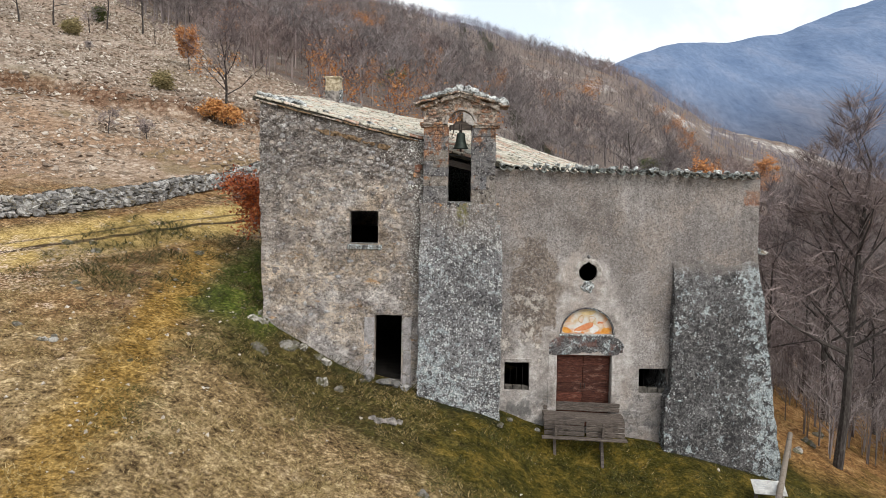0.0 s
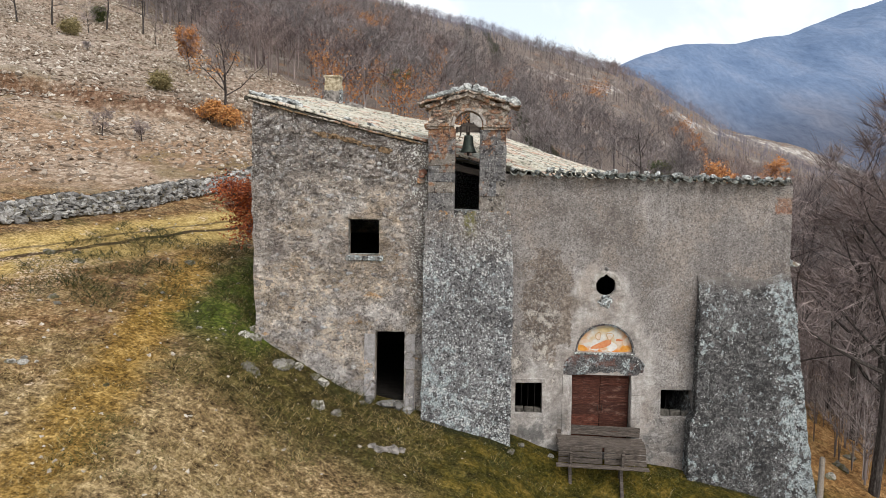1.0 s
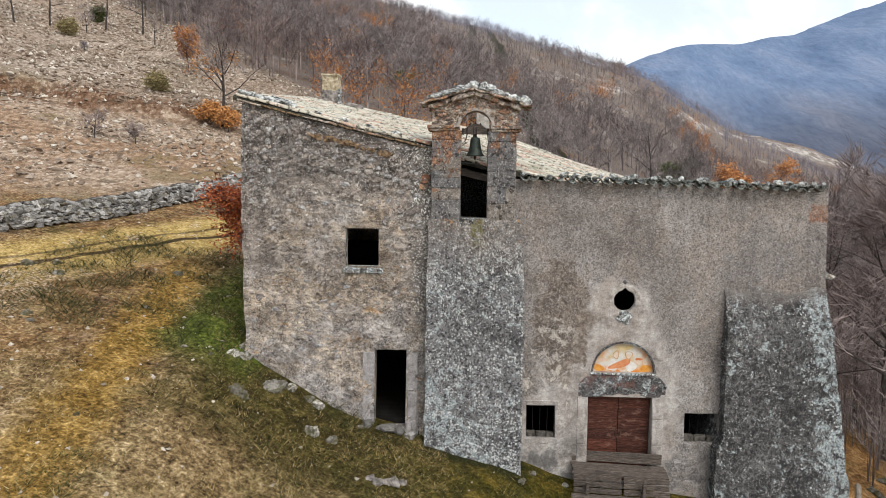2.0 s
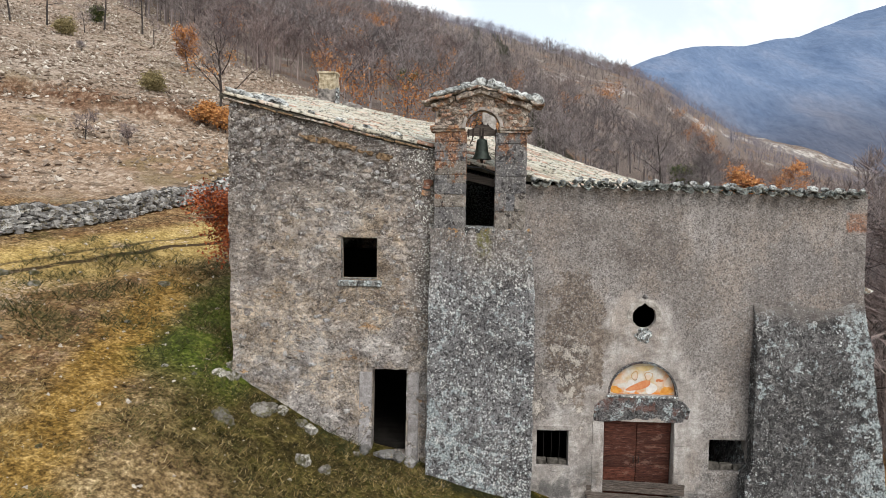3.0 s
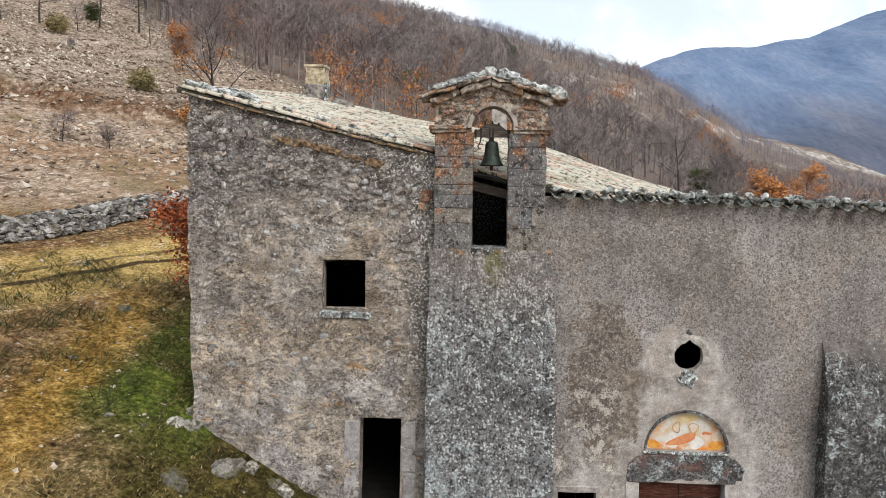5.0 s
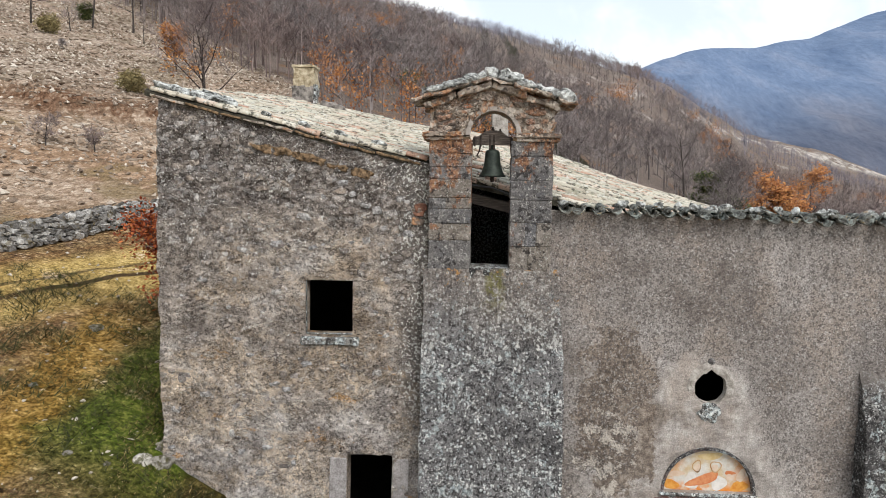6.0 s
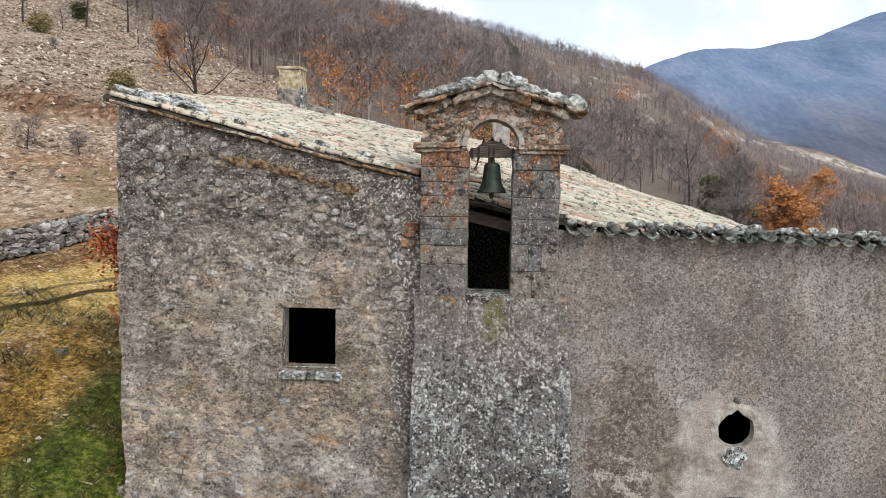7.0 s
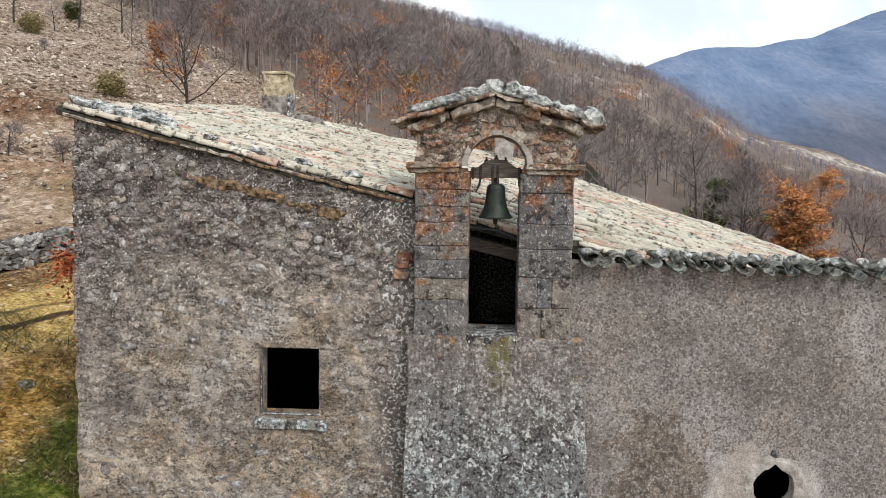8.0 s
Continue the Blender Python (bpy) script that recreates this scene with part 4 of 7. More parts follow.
def ground_z(x, y):
    x, y = np.asarray(x, float), np.asarray(y, float)
    f = sum(np.interp(x + d, SLOPE_X, SLOPE_Z) for d in (-0.5, 0, 0.5)) / 3
    near = f + np.interp(x, [-9, -4, 0, 6], [0.17, 0.08, 0.17, 0.15]) * (np.clip(y, np.interp(x, [-6.5, -2.5], [2, 14]), 60) - 18)
    s = x / np.maximum(y, 1)
    hill = 6 - 0.25 * (x + 16) + 0.231 * (y - 30)
    hill = hill - np.maximum(y, 0) * 0.075 * smooth(s, 0.19, 0.36) + (2.0 - 4.5 * smooth(s, -0.05, 0.18) + 9.5 * smooth(s, 0.2, 0.34)) * np.clip((y - 60) / 340, 0, 1.3) ** 2
    hill = hill + np.interp(s, [-0.3, 0.0, 0.108, 0.155, 0.194, 0.233, 0.281, 0.328, 0.375, 0.437, 0.5, 0.6], [3, 5, 4, 2.5, 3.5, 5, 9, 11.5, 9.5, 7.5, 4, 3]) * smooth(y, 90, 390)
    bank = y - 57.0 - 0.63 * x + 3.0 * fbm(x * 0.3, y * 0.3, 3, 17)
    hill = hill + 0.75 * smooth(bank, -0.7, 0.7) * smooth(-x, 12, 16) * (1 - smooth(y, 46, 60))
    ridge = 395 + 60 * vnoise(s * 9, 3.3, 4)
    hill = hill - 0.5 * np.maximum(y - ridge, 0)
    r = np.hypot(x + 4, y - 16)
    w = smooth(r, 13, 30)
    near = near - 0.30 * smooth(18.0 - y, 0, 0.9) * (1 - smooth(18.0 - y, 2.5, 5)) * smooth(x, -1.6, 0.2) * (1 - smooth(x, 3.0, 4.6))
    z = near * (1 - w) + hill * w
    z = z + 0.05 * fbm(x * 0.9, y * 0.9, 3, 2) + 0.55 * smooth(r, 22, 45) * fbm(x * 0.16, y * 0.16, 4, 5)
    z = z - 1.2 * smooth(y, 18.7, 19.1) * (1 - smooth(y, 24.6, 25.0)) * smooth(x, -7.3, -6.9) * (1 - smooth(x, 5.7, 6.1))
    return z + 7.0 * smooth(r, 90, 200) * fbm(x * 0.02, y * 0.02, 4, 8)


def graded(lo, hi, a, b, fine, grow):
    """Coordinates from lo to hi: fine steps between a and b, growing ones outside."""
    mid = list(np.arange(a, b, fine))
    up, d = [b], fine
    while up[-1] < hi:
        d *= grow
        up.append(up[-1] + d)
    down, d = [], fine
    v = a
    while v > lo:
        d *= grow
        v -= d
        down.append(v)
    return np.array(down[::-1] + mid + up)


def sheet(name, xs, ys, zfun, mat):
    gx, gy = np.meshgrid(xs, ys)
    v = np.stack([gx, gy, zfun(gx, gy)], -1).reshape(-1, 3)
    k = np.arange(len(xs) * len(ys)).reshape(len(ys), len(xs))
    q = np.stack([k[:-1, :-1], k[:-1, 1:], k[1:, 1:], k[1:, :-1]], -1).reshape(-1, 4)
    return fast_mesh(name, v, q, mat, True)


def roughen(bm, amp, freq, seed=0.0, amp2=0.0, freq2=0.0):
    off = Vector((seed * 3.1, seed * 7.7, seed * 1.3))
    for v in bm.verts:
        d = noise.noise_vector((v.co + off) * freq) * amp
        if amp2:
            d += noise.noise_vector((v.co + off) * freq2) * amp2
        v.co += d


def box(bm, x0, x1, y0, y1, z0, z1, bevel=0.0, cuts=0):
    """Add an axis-aligned block to bm."""
    b = bmesh.new()
    bmesh.ops.create_cube(b, size=1.0)
    for v in b.verts:
        v.co = Vector(((x0 + x1) / 2 + v.co.x * (x1 - x0), (y0 + y1) / 2 + v.co.y * (y1 - y0), (z0 + z1) / 2 + v.co.z * (z1 - z0)))
    if bevel:
        bmesh.ops.bevel(b, geom=b.edges[:], offset=bevel, segments=1, affect="EDGES", profile=0.5)
    if cuts:
        bmesh.ops.subdivide_edges(b, edges=b.edges[:], cuts=cuts, use_grid_fill=True)
    me = bpy.data.meshes.new("tmp")
    b.to_mesh(me)
    b.free()
    bm.from_mesh(me)
    bpy.data.meshes.remove(me)
    return bm


def block(x0, x1, y0, y1, z0, z1, bevel=0.0, cuts=0):
    return box(bmesh.new(), x0, x1, y0, y1, z0, z1, bevel, cuts)


def rock_mesh(rng, size, flat=0.6, sub=2):
    bm = bmesh.new()
    bmesh.ops.create_icosphere(bm, subdivisions=sub, radius=0.5)
    off = Vector((rng.uniform(0, 90), rng.uniform(0, 90), rng.uniform(0, 90)))
    for v in bm.verts:
        k = 1 + 0.6 * noise.noise(v.co * 2.1 + off) + 0.32 * noise.noise(v.co * 5.0 + off) + 0.12 * noise.noise(v.co * 11 + off)
        v.co = v.co * k
        v.co.x *= size[0]
        v.co.y *= size[1]
        v.co.z *= size[2] * flat / 0.6
    return bm


def prism(path, radii, sides):
    """Tapered tube along a path, as verts and quads."""
    vs, fs = [], []
    for i, (p, r) in enumerate(zip(path, radii)):
        d = (path[min(i + 1, len(path) - 1)] - path[max(i - 1, 0)]).normalized()
        a = d.orthogonal().normalized()
        b = d.cross(a)
        for k in range(sides):
            t = 2 * math.pi * k / sides
            vs.append(p + (a * math.cos(t) + b * math.sin(t)) * r)
    for i in range(len(path) - 1):
        for k in range(sides):
            fs.append((i * sides + k, i * sides + (k + 1) % sides, (i + 1) * sides + (k + 1) % sides, (i + 1) * sides + k))
    return vs, fs


def tube(path, radii, sides=8):
    bm = bmesh.new()
    vs, fs = prism([Vector(p) for p in path], radii, sides)
    bv = [bm.verts.new(v) for v in vs]
    for f in fs:
        bm.faces.new([bv[i] for i in f])
    bm.faces.new(bv[:sides][::-1])
    bm.faces.new(bv[-sides:])
    return bm


def ring_solid(profile, sides=24, centre=(0, 0)):
    """Turned solid from (radius, height) pairs."""
    bm = bmesh.new()
    rings = []
    for r, z in profile:
        rings.append([bm.verts.new((centre[0] + r * math.cos(2 * math.pi * k / sides), centre[1] + r * math.sin(2 * math.pi * k / sides), z)) for k in range(sides)])
    for a, b in zip(rings, rings[1:]):
        for k in range(sides):
            bm.faces.new((a[k], a[(k + 1) % sides], b[(k + 1) % sides], b[k]))
    for f in bm.faces:
        f.smooth = True
    return bm


def wall_sheet(xs, zs, keep, place, depth):
    """Front and back layers of a wall over a grid, with the kept cells; every open border gets a reveal."""
    nx, nz = len(xs), len(zs)
    mask = np.zeros((nx + 1, nz + 1), bool)
    for i in range(nx - 1):
        for j in range(nz - 1):
            mask[i + 1, j + 1] = keep((xs[i] + xs[i + 1]) / 2, (zs[j] + zs[j + 1]) / 2)
    verts, number = [], {}

    def vert(i, j, layer):
        key = (i, j, layer)
        if key not in number:
            number[key] = len(verts)
            verts.append(place(xs[i], zs[j], layer, depth))
        return number[key]
    faces = []
    for i in range(nx - 1):
        for j in range(nz - 1):
            if not mask[i + 1, j + 1]:
                continue
            faces.append((vert(i, j, 0), vert(i + 1, j, 0), vert(i + 1, j + 1, 0), vert(i, j + 1, 0)))
            faces.append((vert(i, j + 1, 1), vert(i + 1, j + 1, 1), vert(i + 1, j, 1), vert(i, j, 1)))
            for di, dj, a, b in ((-1, 0, (i, j), (i, j + 1)), (1, 0, (i + 1, j + 1), (i + 1, j)), (0, -1, (i + 1, j), (i, j)), (0, 1, (i, j + 1), (i + 1, j + 1))):
                if not mask[i + 1 + di, j + 1 + dj]:
                    faces.append((vert(*a, 0), vert(*b, 0), vert(*b, 1), vert(*a, 1)))
    me = bpy.data.meshes.new("wall")
    me.from_pydata(verts, [], faces)
    me.update()
    return me


def steps(lo, hi, d, extra=()):
    """Grid coordinates with the given ones among them."""
    marks = sorted({lo, hi, *extra})
    out = []
    for a, b in zip(marks, marks[1:]):
        k = max(1, round((b - a) / d))
        out += [a + (b - a) * i / k for i in range(k)]
    return out + [hi]


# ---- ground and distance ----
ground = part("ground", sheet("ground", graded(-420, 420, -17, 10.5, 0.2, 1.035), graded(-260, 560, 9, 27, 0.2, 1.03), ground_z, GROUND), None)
tagged(ground, "sloping dry turf and stony hillside with leaf litter", "ground", kind="structure")


def mountain_z(x, y):
    s = x / y
    crest = np.interp(s, [-0.6, 0.0, 0.17, 0.21, 0.25, 0.305, 0.38, 0.45, 0.50, 0.564, 0.66, 0.85, 1.2], [0.10, 0.10, 0.130, 0.162, 0.178, 0.194, 0.192, 0.203, 0.222, 0.250, 0.285, 0.32, 0.30])
    up = smooth(y, 620, 1900)
    z = 6 - 60 * (1 - up) + (crest * y) * up
    z = z + (26 * fbm(x * 0.006, y * 0.006, 5, 11) + 5 * fbm(x * 0.03, y * 0.03, 3, 4)) * (0.25 + smooth(y, 700, 1300) * (1 - 0.8 * smooth(y, 1700, 1950)))
    return np.where(y > 1950, z - (y - 1950) * 1.2, z)


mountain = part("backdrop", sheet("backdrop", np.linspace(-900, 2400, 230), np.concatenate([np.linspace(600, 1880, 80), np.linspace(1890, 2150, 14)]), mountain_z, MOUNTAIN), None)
tagged(mountain, "distant wooded mountain across the valley, coloured haze-blue", "mountain", kind="structure")


# ---- the building: walls ----
def house_y(z):
    return 18.6 - 0.05 * (5.5 - z) - 0.085 * max(0.0, 2.2 - z)


def church_y(z):
    return 18.6 - 0.05 * (5.5 - z)


ROOF_BACK = 25.3
RIDGE_X = [-8.2, -6.5, -4.9, -3.7, -2.3, -0.9, 0.6, 2.1, 3.4, 4.7, 6.6]
RIDGE_Z = [9.43, 9.11, 8.78, 8.54, 8.42, 8.02, 7.50, 7.04, 6.66, 6.20, 5.55]


def roof_z(x, y):
    """The lean-to falls to the east; its back edge sags and steepens towards the low end."""
    front = 8.62 - 0.242 * (x + 7.74)
    back = sum(float(np.interp(x + d, RIDGE_X, RIDGE_Z)) for d in (-0.7, 0.0, 0.7)) / 3
    return front + (back - front) * (y - 18.75) / (ROOF_BACK - 18.75)


HW = (-5.135, -4.315, 4.53, 5.475)
HD = (-4.385, -3.61, 0.58, 2.49)
OCULUS = (1.69, 3.81, 0.275)
LUNETTE = (1.70, 2.04, 0.745)
CD = (0.86, 2.42, -0.75, 1.44)
SW1 = (-0.64, 0.075, 0.36, 1.19)
SW2 = (3.20, 4.02, 0.34, 1.08)


def inside(x, z, r):
    return r[0] < x < r[1] and r[2] < z < r[3]


def house_place(x, z, layer, depth):
    top = 8.60 - 0.242 * (x + 7.74)
    zz = z if z < 6 else 6 + (z - 6) * (top - 6) / 2.6
    xx = x
    if x < -5.6:
        left = -7.72 + 0.10 * smooth(zz, 6, 2.5) - 0.12 * smooth(zz, 2.6, -1.0)
        xx = -5.6 + (x + 5.6) * (-5.6 - left) / 2.1
    y = house_y(zz)
    if layer:
        return (xx, y + depth, zz)
    p = Vector((xx, 0, zz))
    bare = float(smooth(zz + 2.0 * noise.noise(p * 0.8), 4.8, 6.8))
    d = 0.030 * noise.noise(p * 1.1) + 0.026 * noise.noise(p * 4.3) + (0.024 + 0.020 * bare) * noise.noise(p * 9.0) + 0.018 * noise.noise(p * 15.0)
    d += 0.10 * max(0.0, 0.10 - abs(noise.noise(Vector((xx * 2.4, 4.0, zz * 4.0)))))
    cell = noise.voronoi(Vector((xx * 6.5 + 0.6 * noise.noise(p * 3), 0.3, zz * 9.5)))[0]
    d += (0.008 + 0.024 * bare) * max(0.0, 0.5 - (cell[1] - cell[0]) * 2.2)
    edge = smooth(abs(xx + 7.7), 0.25, 0.0)
    return (xx + float(edge) * 0.05 * noise.noise(p * 2.3 + Vector((5, 0, 0))), y + d, zz)


house_x = steps(-7.7, -3.0, 0.03, (HW[0], HW[1], HD[0], HD[1]))
house_z = steps(-1.2, 8.6, 0.03, (HW[2], HW[3], HD[2], HD[3]))
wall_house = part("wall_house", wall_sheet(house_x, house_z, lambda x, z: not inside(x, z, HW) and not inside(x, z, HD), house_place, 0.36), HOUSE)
tagged(wall_house, "rubble stone house wall with patchy worn plaster", "wall", kind="structure")


def church_place(x, z, layer, depth):
    top = 6.71 - 0.03 * (x + 0.9)
    zz = z if z < 4.6 else 4.6 + (z - 4.6) * (top - 4.6) / 2.1
    xx = x
    for cx, cz, r in (OCULUS, LUNETTE):
        d = math.hypot(x - cx, zz - cz)
        if (cz != LUNETTE[1] or zz > cz + 0.01) and abs(d - r) < 0.045 and d > 1e-4:
            notch = 0.07 * max(0.0, 1 - abs(x - cx) / 0.07) if cz == OCULUS[1] and zz > cz else 0.0
            k = (r + notch + (0.2 if layer and cz == OCULUS[1] else 0.0)) / d
            xx, zz = cx + (x - cx) * k, cz + (zz - cz) * k
    y = church_y(zz)
    if layer:
        return (xx, y + depth, zz)
    p = Vector((xx, 0, zz))
    d = 0.022 * noise.noise(p * 0.9) + 0.010 * noise.noise(p * 3.7) + 0.005 * noise.noise(p * 11)
    d += 0.018 * float(smooth(noise.noise(p * 1.1 + Vector((3, 0, 9))), 0.18, 0.24)) * float(smooth(zz, 3.6, 2.6))
    return (xx, y + d, zz)


def church_keep(x, z):
    if math.hypot(x - OCULUS[0], z - OCULUS[1]) < OCULUS[2]:
        return False
    if z > LUNETTE[1] and math.hypot(x - LUNETTE[0], z - LUNETTE[1]) < LUNETTE[2]:
        return False
    return not any(inside(x, z, r) for r in (CD, SW1, SW2))


church_x = steps(-1.3, 6.42, 0.055, (CD[0], CD[1], SW1[0], SW1[1], SW2[0], SW2[1]))
church_z = steps(-3.2, 6.7, 0.055, (CD[2], CD[3], SW1[2], SW1[3], SW2[2], SW2[3], LUNETTE[1]))
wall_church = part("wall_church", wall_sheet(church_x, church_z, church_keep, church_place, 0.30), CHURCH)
tagged(wall_church, "grey-brown roughcast chapel wall with pale plaster patches", "wall", kind="structure")

# the closed rest of the building
bm = bmesh.new()
box(bm, -7.62, -7.1, 19.2, ROOF_BACK - 0.4, -0.5, 8.35)
side = part("wall_west", bm, HOUSE)
tagged(side, "rubble stone side wall of the house", "wall", kind="structure")
for v in side.data.vertices:
    if v.co.z > 5:
        v.co.z = roof_z(v.co.x, v.co.y) - 0.12
bm = block(5.85, 6.42, 19.1, ROOF_BACK - 0.4, -3.4, 5.0)
side = part("wall_east", bm, CHURCH)
tagged(side, "plain rubble side wall of the chapel", "wall", kind="structure")
for v in side.data.vertices:
    if v.co.z > 3:
        v.co.z = roof_z(v.co.x, v.co.y) - 0.12
bm = block(-7.62, 6.42, ROOF_BACK - 0.4, ROOF_BACK + 0.1, -3.4, 5)
side = part("wall_north", bm, HOUSE)
tagged(side, "plain rubble back wall of the building", "wall", kind="structure")
for v in side.data.vertices:
    if v.co.z > 3:
        v.co.z = roof_z(v.co.x, v.co.y) - 0.12
# floor and unseen linings, coloured near-black so the openings look dark
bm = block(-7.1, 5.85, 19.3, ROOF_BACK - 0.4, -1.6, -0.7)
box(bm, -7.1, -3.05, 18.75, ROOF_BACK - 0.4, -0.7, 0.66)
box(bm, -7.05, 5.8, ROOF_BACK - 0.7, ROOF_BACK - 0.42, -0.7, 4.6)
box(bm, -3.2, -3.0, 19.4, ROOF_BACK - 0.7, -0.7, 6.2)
tagged(part("floor", bm, INSIDE), "near-black floor and unseen linings inside the building", "floor", kind="structure")

# ---- central buttress under the bell gable ----
def skin(faces_of, d):
    """Grid quads from (origin, u, v) sides, welded."""
    bm = bmesh.new()
    for o, u, v in faces_of:
        o, u, v = Vector(o), Vector(u), Vector(v)
        nu, nv = max(1, round(u.length / d)), max(1, round(v.length / d))
        grid = [[bm.verts.new(o + u * (i / nu) + v * (j / nv)) for j in range(nv + 1)] for i in range(nu + 1)]
        for i in range(nu):
            for j in range(nv):
                bm.faces.new((grid[i][j], grid[i + 1][j], grid[i + 1][j + 1], grid[i][j + 1]))
    bmesh.ops.remove_doubles(bm, verts=bm.verts[:], dist=0.0005)
    return bm


def lean(bm, fun):
    for v in bm.verts:
        v.co = Vector(fun(*v.co))


X0, X1 = -3.10, -0.86
bm = skin([((0, 1, 0), (0, -1, 0), (0, 0, 1)), ((0, 0, 0), (1, 0, 0), (0, 0, 1)), ((1, 0, 0), (0, 1, 0), (0, 0, 1)), ((0, 0, 1), (1, 0, 0), (0, 1, 0))], 0.02)


def pier_place(u, v, w):
    z = -1.2 + w * 6.93
    front = 18.44 - 0.13 * (5.72 - z)
    out = 0.10 * float(smooth(z, 5.6, 4.0))
    x0, x1 = X0 - 0.03 * (1 - w), X1 + out - 0.05 * (1 - w)
    p = Vector((x0 + (x1 - x0) * u, front + (19.25 - front) * v, z))
    off = noise.noise_vector(p * 2.2) * 0.025 + noise.noise_vector(p * 6.5) * 0.022 + noise.noise_vector(p * 15) * 0.012
    return p + off * (1 if v < 0.9 else 0)


lean(bm, pier_place)
pier = part("wall_buttress", bm, PIER)
tagged(pier, "battered stone buttress speckled with white lichen", "buttress", kind="structure")

# ---- corner buttress of the chapel ----
bm = skin([((0, 1, 0), (0, -1, 0), (0, 0, 1)), ((0, 0, 0), (1, 0, 0), (0, 0, 1)), ((1, 0, 0), (0, 1, 0), (0, 0, 1)), ((0, 0, 1), (1, 0, 0), (0, 1, 0))], 0.018)


def corner_place(u, v, w):
    z = -3.3 + w * 7.75
    stick = 0.26 * float(smooth(z + 0.25 * noise.noise(Vector((u * 6, 0, 7))), 4.4, 3.0)) + 0.035 * max(0.0, 3.6 - z) + 0.02 - 0.08 * float(smooth(z + 0.3 * noise.noise(Vector((u * 5, 3, 1))), 3.9, 4.35))
    left = 4.08 - 0.02 * (4.4 - z) - 0.14 * float(smooth(z, 0.5, 0.35)) * (1 if u < 0.5 else 0)
    right = 6.44 + 0.085 * max(0.0, 4.2 - z) + 0.006 * max(0.0, 4.2 - z) ** 2
    front = church_y(z) - stick
    p = Vector((left + (right - left) * u, front + (20.2 - front) * v, z))
    off = noise.noise_vector(p * 1.7) * 0.045 + noise.noise_vector(p * 5.5) * 0.022 + noise.noise_vector(p * 14) * 0.012
    return p + off


lean(bm, corner_place)
corner = part("wall_corner_buttress", bm, BUTTRESS)
tagged(corner, "dark sloping corner buttress blotched with lichen", "buttress", kind="structure")

# ---- roof ----
def slope_frame(x, y):
    """Axes of the roof surface: down the slope, across it, and out of it."""
    a = Vector((0.4, 0, roof_z(x + 0.2, y) - roof_z(x - 0.2, y))).normalized()
    b = Vector((0, 0.4, roof_z(x, y + 0.2) - roof_z(x, y - 0.2)))
    b = (b - a * a.dot(b)).normalized()
    return Matrix((a, b, a.cross(b))).transposed()


def tile_mesh(rng, length=0.47, r0=0.070, r1=0.090, rise=0.85, thick=0.015, wob=0.012):
    """Half-round clay tile: axis along x, wider at its far end."""
    bm = bmesh.new()
    off = Vector((rng.uniform(0, 50), rng.uniform(0, 50), 0))
    rows = []
    for i in range(4):
        u = i / 3
        r = r0 + (r1 - r0) * u
        row = []
        for layer in (0, 1):
            for k in range(6):
                a = math.pi * k / 5
                p = Vector((u * length, math.cos(a) * (r - layer * thick), math.sin(a) * (r * rise - layer * thick)))
                row.append(bm.verts.new(p + noise.noise_vector(p * 9 + off) * wob))
        rows.append(row)
    for a, b in zip(rows, rows[1:]):
        for k in range(5):
            bm.faces.new((a[k], b[k], b[k + 1], a[k + 1]))
            bm.faces.new((a[6 + k + 1], b[6 + k + 1], b[6 + k], a[6 + k]))
        bm.faces.new((a[6], b[6], b[0], a[0]))
        bm.faces.new((a[5], b[5], b[11], a[11]))
    for row, flip in ((rows[0], False), (rows[-1], True)):
        for k in range(5):
            q = (row[k], row[k + 1], row[6 + k + 1], row[6 + k])
            bm.faces.new(q[::-1] if flip else q)
    bm.normal_update()
    me = bpy.data.meshes.new("tile")
    bm.to_mesh(me)
    bm.free()
    for p in me.polygons:
        p.use_smooth = True
    return me


rng = random.Random(5)


def roof_top(x, y):
    dip = (0.22 - 0.06 * float(smooth(x, -1.4, -0.9))) * float(smooth(x, -3.3, -2.9)) * (1 - float(smooth(y, 19.2, 20.8)))
    return roof_z(x, y) - dip + 0.045 * noise.noise(Vector((x * 0.35, y * 0.35, 1.0)))


def roof_start(x):
    if x < -3.16:
        return 18.70
    return 19.16 if x < -1.2 else 19.04


bm = bmesh.new()
gx = [-7.9 + 0.25 * i for i in range(58)]
gy = [ROOF_BACK + 0.15 - 0.05 * j for j in range(137)]
cells = {}
for i, x in enumerate(gx):
    for j, y in enumerate(gy):
        if y >= roof_start(x) - 0.03:
            wave = 0.022 * math.cos(2 * math.pi * y / 0.2)
            cells[i, j] = (bm.verts.new((x, y, roof_top(x, y) + 0.012 + wave)), bm.verts.new((x, y, roof_top(x, y) - 0.09)))
for (i, j), (a, b) in cells.items():
    q = [cells.get(k) for k in ((i, j), (i, j + 1), (i + 1, j + 1), (i + 1, j))]
    if all(q):
        bm.faces.new([k[0] for k in q])
        bm.faces.new([k[1] for k in q][::-1])
for e in [e for e in bm.edges if e.is_boundary and e.verts[0].co.z > roof_top(*e.verts[0].co.xy) - 0.05]:
    low = []
    for v in e.verts:
        low.append(bm.verts.new((v.co.x, v.co.y, roof_top(v.co.x, v.co.y) - 0.09)))
    bm.faces.new((e.verts[0], e.verts[1], low[1], low[0]))
roof = thing("roof", "lean-to roof of pale lichened clay tiles", "roof", kind="structure")
part("roof_bed", bm, CHANNEL, roof)
